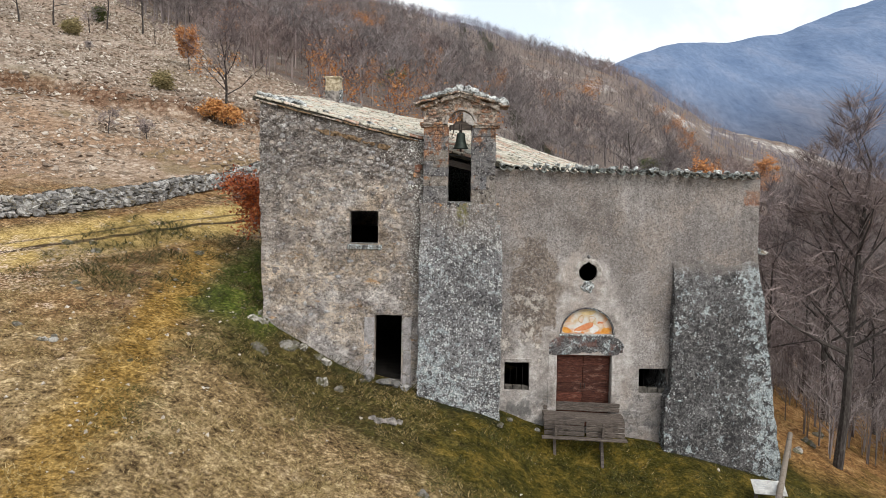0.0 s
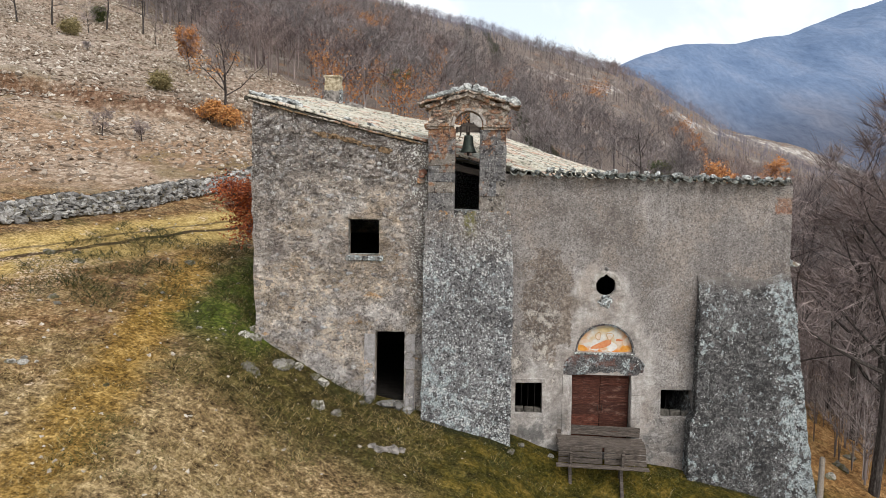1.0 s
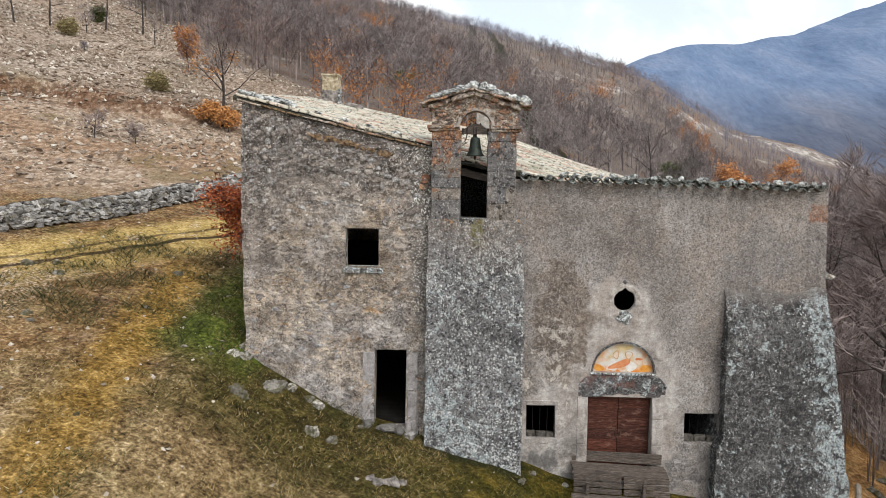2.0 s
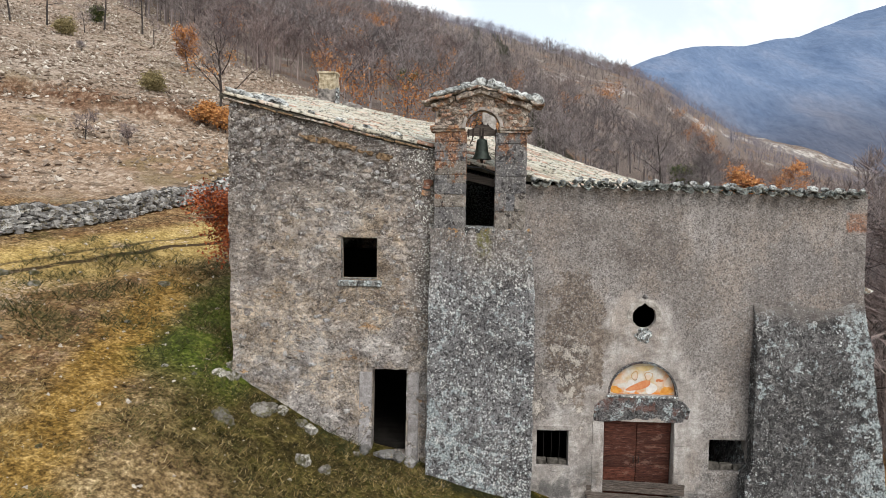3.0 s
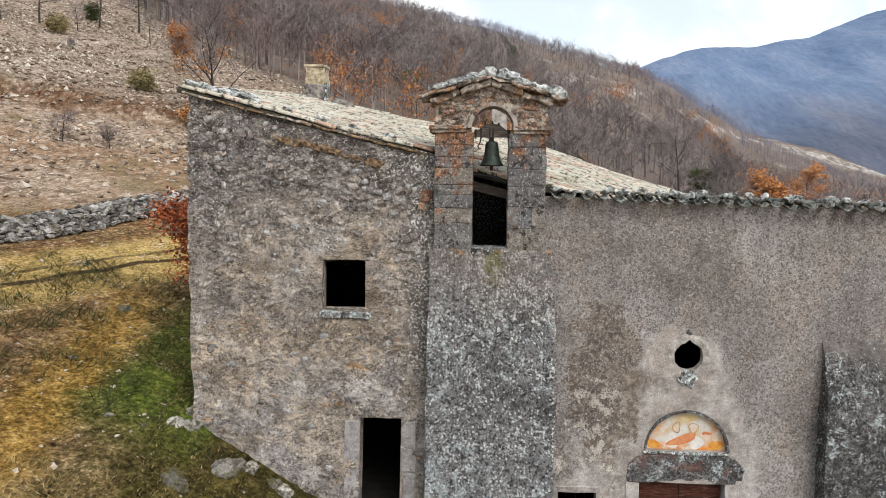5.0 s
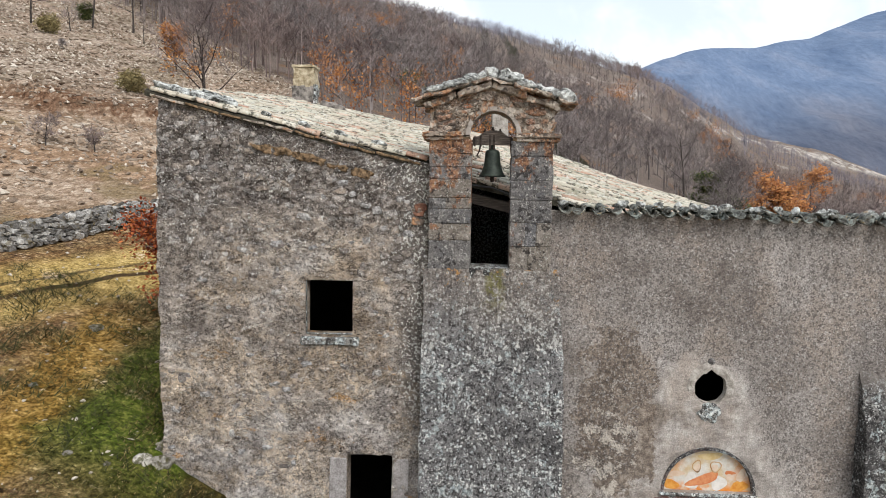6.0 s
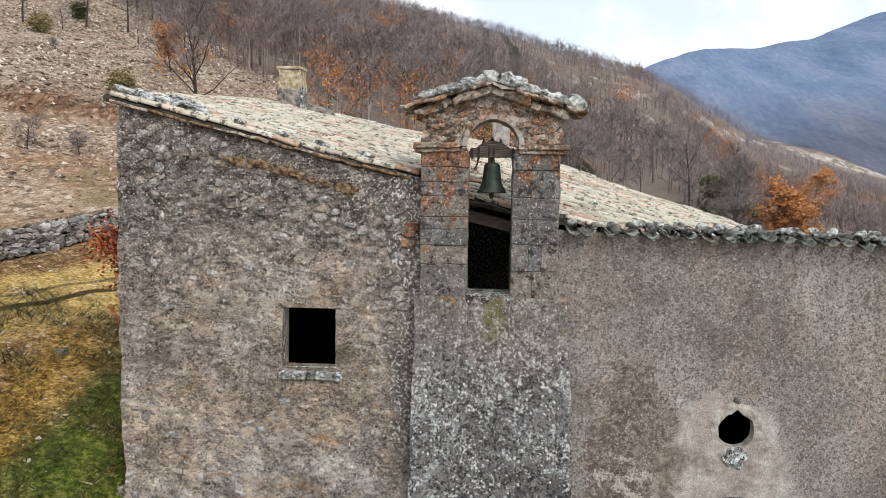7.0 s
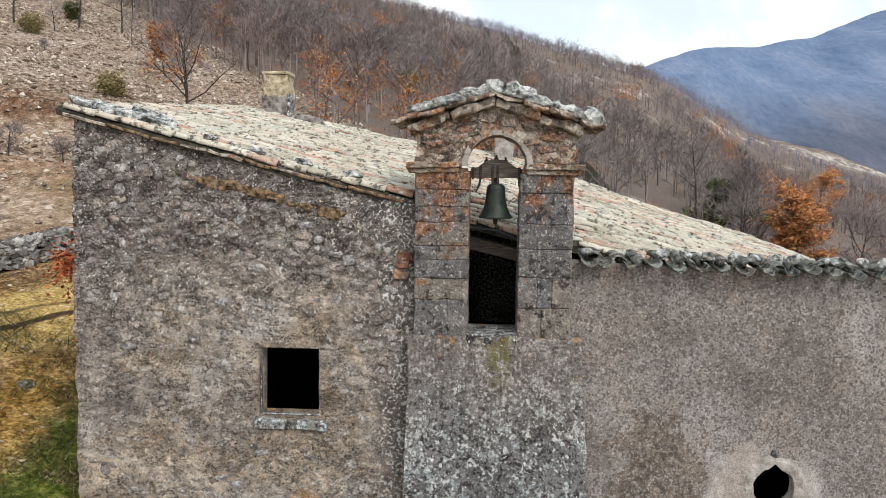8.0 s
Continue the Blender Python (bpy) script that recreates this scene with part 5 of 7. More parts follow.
for y in (20.2, 21.6, 23.2):
    bm = block(-7.3, 6.0, -0.09, 0.09, -0.1, 0.1)
    for v in bm.verts:
        v.co = Vector((v.co.x, y + v.co.y, roof_z(v.co.x, y) - 0.22 + v.co.z))
    part("rafter", bm, GREY_WOOD, roof)
bm = block(-3.15, -0.85, 19.2, 19.36, -0.09, 0.09, 0.01)
lean(bm, lambda x, y, z: (x, y, roof_z(x, y) - 0.50 + z))
part("beam", bm, GREY_WOOD, roof, "dark weathered eaves beam")

tiles = [tile_mesh(rng) for _ in range(7)]
spots = []
row = 0
y = 18.78
while y < ROOF_BACK + 0.1:
    x = -7.88 + rng.uniform(0, 0.12)
    while x < 6.2:
        if y >= roof_start(x) + 0.02 and roof_start(x) <= roof_start(x + 0.4) + 1e-6:
            spots.append((x, y + rng.uniform(-0.018, 0.018)))
        x += 0.36 + rng.uniform(-0.03, 0.03)
    y += 0.2


def tile_pose(x, y):
    z = roof_top(x, y) + 0.028 + rng.uniform(-0.008, 0.014)
    turn = Euler((rng.uniform(-0.09, 0.09), 0.035 + rng.uniform(-0.03, 0.02), rng.uniform(-0.055, 0.055))).to_matrix()
    return Matrix.Translation((x, y, z)) @ (slope_frame(x, y) @ turn).to_4x4()


near_tiles = [s for s in spots if s[1] < 20.0 and s[0] < 3.4]
near_tiles = sorted(near_tiles, key=lambda s: s[1])[:300]
chosen = set(near_tiles)
roof_tiles = [(s, tile_pose(*s)) for s in spots]
rest_v, rest_f, count = [], [], 0
for (x, y), m in roof_tiles:
    if (x, y) in chosen:
        continue
    me = tiles[rng.randrange(7)]
    co = np.empty(len(me.vertices) * 3, np.float32)
    me.vertices.foreach_get("co", co)
    mm = np.array(m)
    rest_v.append(co.reshape(-1, 3) @ mm[:3, :3].T + mm[:3, 3])
    rest_f.append(np.array([p.vertices[:] for p in me.polygons]) + count)
    count += len(me.vertices)
far_tiles = part("roof_tiles", fast_mesh("roof_tiles", np.concatenate(rest_v), np.concatenate(rest_f), TILE, True), TILE, roof)
far_tiles["kind"] = "stuff"

# stones that weigh the tiles down at the top corner and along the edge
for k in range(18):
    u = k / 22
    x = -7.75 + (1.9 * u if k < 14 else 1.9 + 2.6 * (k - 14) / 4)
    y = 18.80 + rng.uniform(0, 0.55 if k < 14 else 0.1)
    s = rng.uniform(0.22, 0.42) if k < 14 else rng.uniform(0.16, 0.26)
    ob = part("roof_stone", rock_mesh(rng, (s * 1.2, s * 0.8, s * 0.5)), LICHEN_ROCK)
    ob.location, ob.rotation_euler = (x, y, roof_top(x, y) + 0.11), (rng.uniform(-0.2, 0.2), 0.24, rng.uniform(-0.6, 0.6))
    tagged(ob, "grey lichened stone lying on the roof edge", "stone", "stones on the roof")

# flat courses under the verge
verge = thing("trim_verge", "flat brick and stone course under the roof edge", "verge", kind="structure")
x = -7.8
while x < -3.3:
    w = rng.uniform(0.28, 0.62)
    w = min(w, -3.18 - x)
    for lay, mat in ((1, BRICK if rng.random() < 0.25 else (MORTAR if rng.random() < 0.5 else GABLE)),):
        bm = block(0, w - 0.015, -0.035 - 0.03 * lay - rng.uniform(0, 0.03), 0.3, -0.02, 0.02, 0.008, 2)
        roughen(bm, 0.03, 6, x + lay)
        ob = part("slab", bm, mat, verge)
        ob.location = (x, 18.74, roof_z(x, 18.74) - 0.065)
        ob.rotation_euler = (0, 0.237 + rng.uniform(-0.015, 0.015), 0)
    x += w
ledge = thing("trim_ledge", "ochre mortar ledge of a former roof line", "ledge", kind="structure")
for k in range(8):
    x = -5.95 + 0.26 * k + rng.uniform(-0.05, 0.05)
    z = roof_z(x, 18.7) - 0.42 + rng.uniform(-0.03, 0.03)
    bm = block(-0.17, 0.17, -0.015 - rng.uniform(0, 0.015), 0.1, -0.06 - rng.uniform(0, 0.04), 0.01 + rng.uniform(0, 0.02), 0.012, 6)
    roughen(bm, 0.05, 5, k, 0.04, 16)
    ob = part("ledge_stone", bm, MORTAR, ledge)
    ob.location, ob.rotation_euler = (x, house_y(z), z), (0, 0.24, 0)

# ---- chimney ----
CX, CY = -6.75, 25.0
chimney = thing("chimney", "old square chimney, yellowed limewash over dark stone", "chimney")
zb = roof_z(CX, CY) - 0.17
bm = block(CX - 0.33, CX + 0.27, CY - 0.27, CY + 0.27, zb - 0.7, zb + 0.62, 0.02, 6)
roughen(bm, 0.07, 3, 2, 0.03, 9)
part("lower_shaft", bm, CHIMNEY_STONE, chimney, "sooty grey rubble shaft")
bm = block(CX - 0.27, CX + 0.28, CY - 0.24, CY + 0.24, zb + 0.58, zb + 1.10, 0.02, 5)
roughen(bm, 0.04, 4, 5, 0.02, 11)
part("flue", bm, LIME, chimney, "limewashed flue top")
bm = block(CX - 0.30, CX + 0.31, CY - 0.28, CY + 0.28, zb + 1.08, zb + 1.15, 0.012, 3)
roughen(bm, 0.03, 5, 7)
part("cap", bm, LIME, chimney)
bm = block(CX + 0.26, CX + 0.36, CY - 0.30, CY - 0.1, zb - 0.2, zb + 0.66, 0.01, 3)
roughen(bm, 0.03, 4, 9)
part("render_strip", bm, SILL, chimney, "pale strip on the right edge")
bm = block(CX + 0.55, CX + 1.15, CY - 0.75, CY - 0.45, -0.02, 0.11, 0.02, 4)
lean(bm, lambda x, y, z: (x, y, roof_z(x, y) + 0.09 + z))
roughen(bm, 0.07, 4, 1)
tagged(part("roof_slab", bm, CHIMNEY_STONE), "dark broken slab lying on the tiles below the chimney", "slab")

pale = thing("chimney", "slim pale limewashed chimney behind the bell gable", "chimney")
zb = roof_z(-1.72, 25.05)
bm = block(-1.92, -1.52, 24.85, 25.25, zb - 0.4, zb + 0.9, 0.02, 5)
roughen(bm, 0.05, 4, 3)
part("shaft", bm, HALO, pale)
bm = block(-1.98, -1.46, 24.8, 25.3, zb + 0.88, zb + 0.97, 0.015, 3)
roughen(bm, 0.03, 4, 5)
part("cap", bm, SILL, pale)

# ---- bell gable ----
gable = thing("bell_gable", "arched stone bell gable with orange lichen and tiled coping", "bell gable")
FY, BY = 18.45, 19.02


def ashlar(x0, x1, z0, z1, bulge=0.0, mat=ASHLAR, name="ashlar_block", y0=FY, y1=BY):
    g = 0.0015
    bm = block(x0 + g, x1 - g, y0 - bulge, y1, z0 + g, z1 - g, 0.010, 4)
    roughen(bm, 0.010, 4.0, 0.0, 0.018, 12.0)
    return part(name, bm, mat, gable)


for x0, x1 in ((-3.0, -2.36), (-1.66, -1.04)):
    part("pier_core", block(x0, x1, FY + 0.03, BY - 0.03, 5.6, 7.9), MORTAR, gable)
LZ = [5.72, 6.20, 6.48, 6.72, 6.90, 7.21, 7.41, 7.62, 7.85]
for k, (a, b) in enumerate(zip(LZ, LZ[1:])):
    cuts = {0: (0.62,), 3: (0.40,)}.get(k, ())
    xs = [-3.03] + [-3.03 + 0.70 * c for c in cuts] + [-2.33]
    for x0, x1 in zip(xs, xs[1:]):
        ashlar(x0, x1, a, b, rng.uniform(0, 0.012))
RZ = [5.72, 6.11, 6.51, 6.88, 7.19, 7.59, 7.83]
for k, (a, b) in enumerate(zip(RZ, RZ[1:])):
    cuts = {1: (0.36, 0.64), 0: (0.45,)}.get(k, ())
    xs = [-1.69] + [-1.69 + 0.68 * c for c in cuts] + [-1.01]
    for x0, x1 in zip(xs, xs[1:]):
        ashlar(x0, x1, a, b, rng.uniform(0, 0.012))
ashlar(-2.34, -1.68, 5.56, 5.76, 0.02, SILL, "sill")
for x0, x1, z in ((-3.12, -2.47, 7.84), (-1.60, -0.91, 7.82)):
    ashlar(x0, x1, z, z + 0.06, 0.05, GABLE, "impost")
    ashlar(x0 - 0.02, x1 + 0.02, z + 0.055, z + 0.13, 0.09, GABLE, "impost")
AX, AZ, AR = -1.985, 7.93, 0.39


def gable_top(x):
    return 8.77 - 0.285 * (-2.03 - x) if x < -2.03 else 8.77 - 0.310 * (x + 2.03)


def gable_place(x, z, layer, depth):
    d = math.hypot(x - AX, z - AZ)
    if z > AZ and abs(d - AR) < 0.03:
        x, z = AX + (x - AX) * AR / d, AZ + (z - AZ) * AR / d
    if z > 8.3:
        z = 8.3 + (z - 8.3) * (gable_top(x) - 8.3) / 0.5
    p = Vector((x, layer * 4.0, z))
    v = noise.noise_vector(p * 3.0) * 0.03 + noise.noise_vector(p * 8.0) * 0.032 + noise.noise_vector(p * 17) * 0.014
    return (x + v.x, (BY if layer else FY) + v.y, z + v.z * 0.6)


me = wall_sheet(steps(-3.02, -1.02, 0.04), steps(7.93, 8.8, 0.04), lambda x, z: math.hypot(x - AX, z - AZ) > AR, gable_place, 0.5)
part("gable_wall", me, GABLE, gable, "weathered rubble pediment with orange lichen")
for k in range(9):
    a0, a1 = math.pi * k / 9 + 0.012, math.pi * (k + 1) / 9 - 0.012
    bm = bmesh.new()
    vs = []
    for y in (FY - 0.008, FY + 0.25):
        for a in (a0, (a0 + a1) / 2, a1):
            for r in (AR - 0.008, AR + 0.06):
                vs.append(bm.verts.new((AX + r * math.cos(a), y, AZ + r * math.sin(a))))
    for i in (0, 2):
        bm.faces.new((vs[i], vs[i + 1], vs[i + 3], vs[i + 2]))
        bm.faces.new((vs[6 + i + 2], vs[6 + i + 3], vs[6 + i + 1], vs[6 + i]))
        bm.faces.new((vs[i + 2], vs[i + 8], vs[i + 6], vs[i]))
        bm.faces.new((vs[i + 1], vs[i + 7], vs[i + 9], vs[i + 3]))
    bm.faces.new((vs[0], vs[6], vs[7], vs[1]))
    bm.faces.new((vs[4], vs[5], vs[11], vs[10]))
    roughen(bm, 0.012, 5, k)
    part("voussoir", bm, JAMB, gable)


def rake(x0, x1, lift, thick, y0, y1, mat, name, cut=0.42):
    """Sloping slabs along one side of the gable."""
    k = max(2, round(abs(x1 - x0) / cut))
    for i in range(k):
        a, b = x0 + (x1 - x0) * i / k, x0 + (x1 - x0) * (i + 1) / k
        bm = block(min(a, b) + 0.005, max(a, b) - 0.005, y0 - rng.uniform(0, 0.05), y1, 0, thick, 0.012, 4)
        for v in bm.verts:
            v.co.z += gable_top(v.co.x) + lift
        roughen(bm, 0.055, 4, a * 5, 0.03, 12)
        part(name, bm, mat, gable)


for side in (-1, 1):
    tip = -2.03 + side * (1.08 if side < 0 else 1.11)
    rake(-2.03, tip, -0.125, 0.115, FY - 0.10, BY + 0.05, GABLE, "cornice_stone", 0.5)
    tip = -2.03 + side * (1.27 if side < 0 else 1.36)
    rake(-2.03, tip, 0.015, 0.055, FY - 0.20, BY + 0.18, GABLE, "coping_slab", 0.35)
lich_tiles = [tile_mesh(rng, 0.40, 0.085, 0.11, 0.95, 0.03, 0.05) for _ in range(6)]
for side in (-1, 1):
    for i in range(3):
        for y in (18.34, 18.58, 18.82, 19.04):
            x = -2.03 + side * (0.07 + 0.30 * i + rng.uniform(-0.05, 0.05))
            ob = part("coping_tile", lich_tiles[rng.randrange(6)], LICHEN_ROCK, gable)
            ob.location = (x, y + rng.uniform(-0.03, 0.03), gable_top(x) + 0.075)
            ob.matrix_local = Matrix.Translation(ob.location) @ Matrix.Rotation(0 if side > 0 else math.pi, 4, "Z") @ Euler((rng.uniform(-0.2, 0.2), 0.25, rng.uniform(-0.14, 0.14))).to_matrix().to_4x4()
for x, y, w, h in ((-2.02, 18.36, 0.24, 0.17), (-1.80, 18.38, 0.20, 0.22), (-1.66, 18.36, 0.24, 0.16), (-1.50, 18.36, 0.24, 0.13), (-1.27, 18.36, 0.15, 0.13), (-1.08, 18.38, 0.22, 0.12), (-0.84, 18.38, 0.28, 0.18), (-2.22, 18.38, 0.17, 0.12), (-2.38, 18.40, 0.28, 0.15), (-2.62, 18.38, 0.30, 0.13), (-2.90, 18.38, 0.34, 0.13), (-2.02, 18.8, 0.28, 0.16), (-1.2, 18.75, 0.26, 0.14), (-2.75, 18.75, 0.28, 0.13)):
    ob = part("coping_stone", rock_mesh(rng, (w * 1.25, w, h * 1.25)), LICHEN_ROCK, gable)
    ob.location, ob.rotation_euler = (x, y, gable_top(x) + 0.09 + h * 0.25), (0, 0.25 if x > -2.03 else -0.25, rng.uniform(-0.3, 0.3))

# ---- bell ----
bell = thing("church_bell", "dark green bronze bell on a wooden headstock", "bell")
BX, BYC = -1.99, 18.75
prof = [(0.0, 7.715), (0.06, 7.71), (0.105, 7.69), (0.118, 7.66), (0.125, 7.60), (0.135, 7.50), (0.152, 7.41), (0.178, 7.34), (0.212, 7.285), (0.226, 7.262), (0.218, 7.256), (0.19, 7.285), (0.15, 7.36), (0.12, 7.5), (0.10, 7.65), (0.0, 7.67)]
part("bell_body", ring_solid(prof, 28, (BX, BYC)), BRONZE, bell)
part("clapper", tube([(BX, BYC, 7.6), (BX, BYC, 7.28), (BX, BYC, 7.24), (BX, BYC, 7.17)], [0.012, 0.02, 0.036, 0.026], 8), IRON, bell)
bm = bmesh.new()
outline = [(-0.33, 7.78), (0.33, 7.78), (0.33, 7.90), (0.25, 7.92), (0.14, 8.0), (0.05, 8.02), (-0.06, 8.02), (-0.15, 7.99), (-0.24, 7.92), (-0.33, 7.90)]
lo = [bm.verts.new((BX + x, BYC - 0.06, z)) for x, z in outline]
hi = [bm.verts.new((BX + x, BYC + 0.06, z)) for x, z in outline]
bm.faces.new(lo)
bm.faces.new(hi[::-1])
for i in range(len(lo)):
    j = (i + 1) % len(lo)
    bm.faces.new((lo[i], hi[i], hi[j], lo[j]))
part("headstock", bm, GREY_WOOD, bell, "curved dark wooden headstock")
for dx in (-0.045, 0.02, 0.30, -0.30, -0.2):
    bm = block(BX + dx - 0.016, BX + dx + 0.016, BYC - 0.075, BYC + 0.075, 7.70 if abs(dx) < 0.1 else 7.76, 7.94 if abs(dx) < 0.25 else 7.92, 0.004)
    part("iron_strap", bm, IRON, bell)
for dx in (-0.13, 0.0, 0.12):
    z = 7.99 if dx else 8.02
    part("bolt", ring_solid([(0.0, z - 0.02), (0.028, z), (0.028, z + 0.025), (0.014, z + 0.03), (0.014, z + 0.06), (0, z + 0.06)], 8, (BX + dx, BYC)), IRON, bell)
part("axle", tube([(-2.36, BYC, 7.85), (-1.64, BYC, 7.85)], [0.02, 0.02], 8), IRON, bell)
part("crown", tube([(BX, BYC, 7.70), (BX, BYC, 7.79)], [0.045, 0.035], 8), BRONZE, bell)
part("lever", tube([(BX - 0.2, BYC - 0.02, 7.8), (BX - 0.22, BYC - 0.05, 7.68), (BX - 0.26, BYC - 0.06, 7.60), (BX - 0.2, BYC - 0.06, 7.56)], [0.016, 0.014, 0.014, 0.012], 6), IRON, bell)

bm = block(-2.34, -1.66, 19.06, 19.42, 0, 0.02, 0.004, 3)
lean(bm, lambda x, y, z: (x + 0.04 * noise.noise(Vector((x * 9, y * 9, 0))), y, roof_z(x, y) - 0.26 + z + 0.15 * max(0, 0.28 - abs(x + 1.98))))
ob = part("slate_slab", bm, SLATE)
tagged(ob, "dark slate slab set along the roof edge behind the bell", "slab")

# ---- coping tiles on the chapel wall ----
coping = thing("coping", "row of half-round lichened clay tiles capping the chapel wall", "coping", kind="structure")
ctiles = [tile_mesh(rng, 0.58, 0.085, 0.105, 0.85, 0.018, 0.03) for _ in range(6)]
cstones = []
for k in range(5):
    bm = rock_mesh(rng, (0.14, 0.22, 0.12), 0.6, 2)
    me = bpy.data.meshes.new("lump")
    bm.to_mesh(me)
    bm.free()
    cstones.append(me)
x = -0.80
while x < 6.42:
    z = 6.73 - 0.03 * (x + 0.9)
    for cover in (0, 1):
        ob = part("tile", ctiles[rng.randrange(6)], COPING, coping)
        xx = x + (0.139 if cover else 0)
        up = Matrix.Rotation(math.pi if not cover else 0, 4, "X")
        ob.matrix_local = Matrix.Translation((xx + rng.uniform(-0.012, 0.012), (19.16 if cover else 18.97) + rng.uniform(-0.03, 0.03), z + (0.055 if cover else 0.075) + rng.uniform(-0.012, 0.012))) @ Matrix.Rotation(-math.pi / 2, 4, "Z") @ Euler((rng.uniform(-0.12, 0.12), 0.08 + rng.uniform(-0.05, 0.05), rng.uniform(-0.08, 0.08))).to_matrix().to_4x4() @ up
    for k in range(2):
        if rng.random() < (0.6, 0.4)[k]:
            ob = part("bedding_stone", cstones[rng.randrange(5)], LICHEN_ROCK, coping)
            ob.location, ob.rotation_euler = (x + (0.139, 0.0)[k] + rng.uniform(-0.03, 0.03), (18.60, 18.80)[k] + rng.uniform(-0.04, 0.06), z + (0.13, 0.10)[k]), (rng.uniform(-0.4, 0.4), rng.uniform(-0.4, 0.4), rng.uniform(0, 3))
    x += 0.279 + rng.uniform(-0.01, 0.01)

# ---- openings of the house ----
win = thing("window_1", "open unglazed square window with a stone sill", "window", kind="structure")
bm = block(-5.20, -4.20, house_y(4.45) - 0.075, house_y(4.45) + 0.2, 4.38, 4.515, 0.02, 4)
roughen(bm, 0.03, 5, 3)
part("window_sill", bm, SILL, win, "grey lichened stone sill")
for x0, x1, z0, z1 in ((-5.134, -5.112, 4.54, 5.465), (-5.112, -4.32, 4.535, 4.555)):
    part("window_frame", block(x0, x1, house_y(5) + 0.05, house_y(5) + 0.09, z0, z1, 0.006), SILL, win)
door = thing("door_1", "dark open doorway with grey stone jambs", "doorway", kind="structure")
for x0, x1, zs in ((-4.70, -4.39, (0.5, 2.43)), (-3.605, -3.32, (0.45, 1.50, 2.43))):
    for a, b in zip(zs, zs[1:]):
        yb = house_y((a + b) / 2)
        bm = block(x0 - rng.uniform(-0.05, 0.03), x1, -0.012, 0.36, a + 0.004, b - 0.004, 0.015, 3)
        for v in bm.verts:
            v.co.y += house_y(v.co.z)
        roughen(bm, 0.014, 5, a)
        part("jamb_stone", bm, HOUSE_JAMB, door)
bm = block(-4.42, -3.55, house_y(2.5) - 0.012, house_y(2.5) + 0.5, 2.495, 2.68, 0.012, 3)
roughen(bm, 0.012, 5, 1)
part("lintel", bm, HOUSE, door)
for k, (x, w) in enumerate(((-4.05, 0.5), (-3.75, 0.3), (-4.5, 0.24), (-3.45, 0.3))):
    ob = part("threshold_stone", rock_mesh(rng, (w, 0.4, 0.2)), ROCK, door)
    ob.location = (x, 18.12 + rng.uniform(-0.12, 0.05), float(ground_z(x, 18.1)) + 0.05)

# ---- openings of the chapel ----
ocu = thing("window_2", "small round window with a pale worn plaster surround", "window", kind="structure")
bm = bmesh.new()
rows = []
for rr, yy in ((OCULUS[2] - 0.012, 0.14), (OCULUS[2] - 0.012, -0.012), (OCULUS[2] + 0.09, -0.014), (OCULUS[2] + 0.15, 0.03)):
    row = []
    for k in range(40):
        a = 2 * math.pi * k / 40
        q = rr + (0.045 * noise.noise(Vector((math.cos(a) * 2, math.sin(a) * 2, 4))) + 0.07 * max(0.0, -math.sin(a)) ** 3 if rr > OCULUS[2] else 0.012 * noise.noise(Vector((math.cos(a) * 3, math.sin(a) * 3, 1))))
        q += 0.06 * max(0.0, 1 - abs(math.cos(a)) / 0.25) if math.sin(a) > 0 and rr < OCULUS[2] else 0.0
        row.append(bm.verts.new((OCULUS[0] + q * math.cos(a), church_y(3.8) + yy, OCULUS[1] + q * math.sin(a))))
    rows.append(row)
for a, b in zip(rows, rows[1:]):
    for k in range(40):
        bm.faces.new((a[k], b[k], b[(k + 1) % 40], a[(k + 1) % 40]))
roughen(bm, 0.012, 9, 2)
part("surround", bm, HALO, ocu, "pale worn plaster ring")
bm = rock_mesh(rng, (0.40, 0.08, 0.30), 0.6, 4)
lean(bm, lambda x, y, z: (1.68 + x * (1.0 if z > 0 else 1.0 + 1.6 * z), church_y(3.4 + z) + y, 3.40 + z))
part("keystone", bm, SILL, ocu, "blue-grey lichened apron stone")
bm = rock_mesh(rng, (0.12, 0.06, 0.12))
ob = part("boss", bm, LINTEL, ocu)
ob.location = (1.69, church_y(4.24), 4.25)

lun = thing("lunette", "half-round painted lunette in faded orange, red and white", "mural")
cx, cz, r = LUNETTE
bm = bmesh.new()
vs = [bm.verts.new((cx + (r + 0.03) * math.cos(math.pi * k / 24), church_y(cz) + 0.10, cz - 0.02 + (r + 0.03) * math.sin(math.pi * k / 24))) for k in range(25)]
bk = [bm.verts.new((v.co.x, v.co.y + 0.1, v.co.z)) for v in vs]
bm.faces.new(vs)
bm.faces.new(bk[::-1])
for i in range(25):
    bm.faces.new((vs[i], vs[(i + 1) % 25], bk[(i + 1) % 25], bk[i]))
part("painted_panel", bm, FRESCO, lun)


def patch(x, z, rx, rz, tilt, mat, name, hole=0.0, lift=0.0):
    bm = bmesh.new()
    k = 20
    out = []
    for i in range(k):
        a = 2 * math.pi * i / k
        w = 1 + 0.12 * math.sin(3 * a + x * 7)
        u, v = rx * w * math.cos(a), rz * w * math.sin(a)
        out.append((u * math.cos(tilt) - v * math.sin(tilt), u * math.sin(tilt) + v * math.cos(tilt)))
    y = church_y(cz) + 0.096 - lift
    ring = [bm.verts.new((x + u, y, z + v)) for u, v in out]
    if hole:
        inner = [bm.verts.new((x + u * hole, y, z + v * hole)) for u, v in out]
        for i in range(k):
            bm.faces.new((ring[i], ring[(i + 1) % k], inner[(i + 1) % k], inner[i]))
    else:
        bm.faces.new(ring)
    part(name, bm, mat, lun)


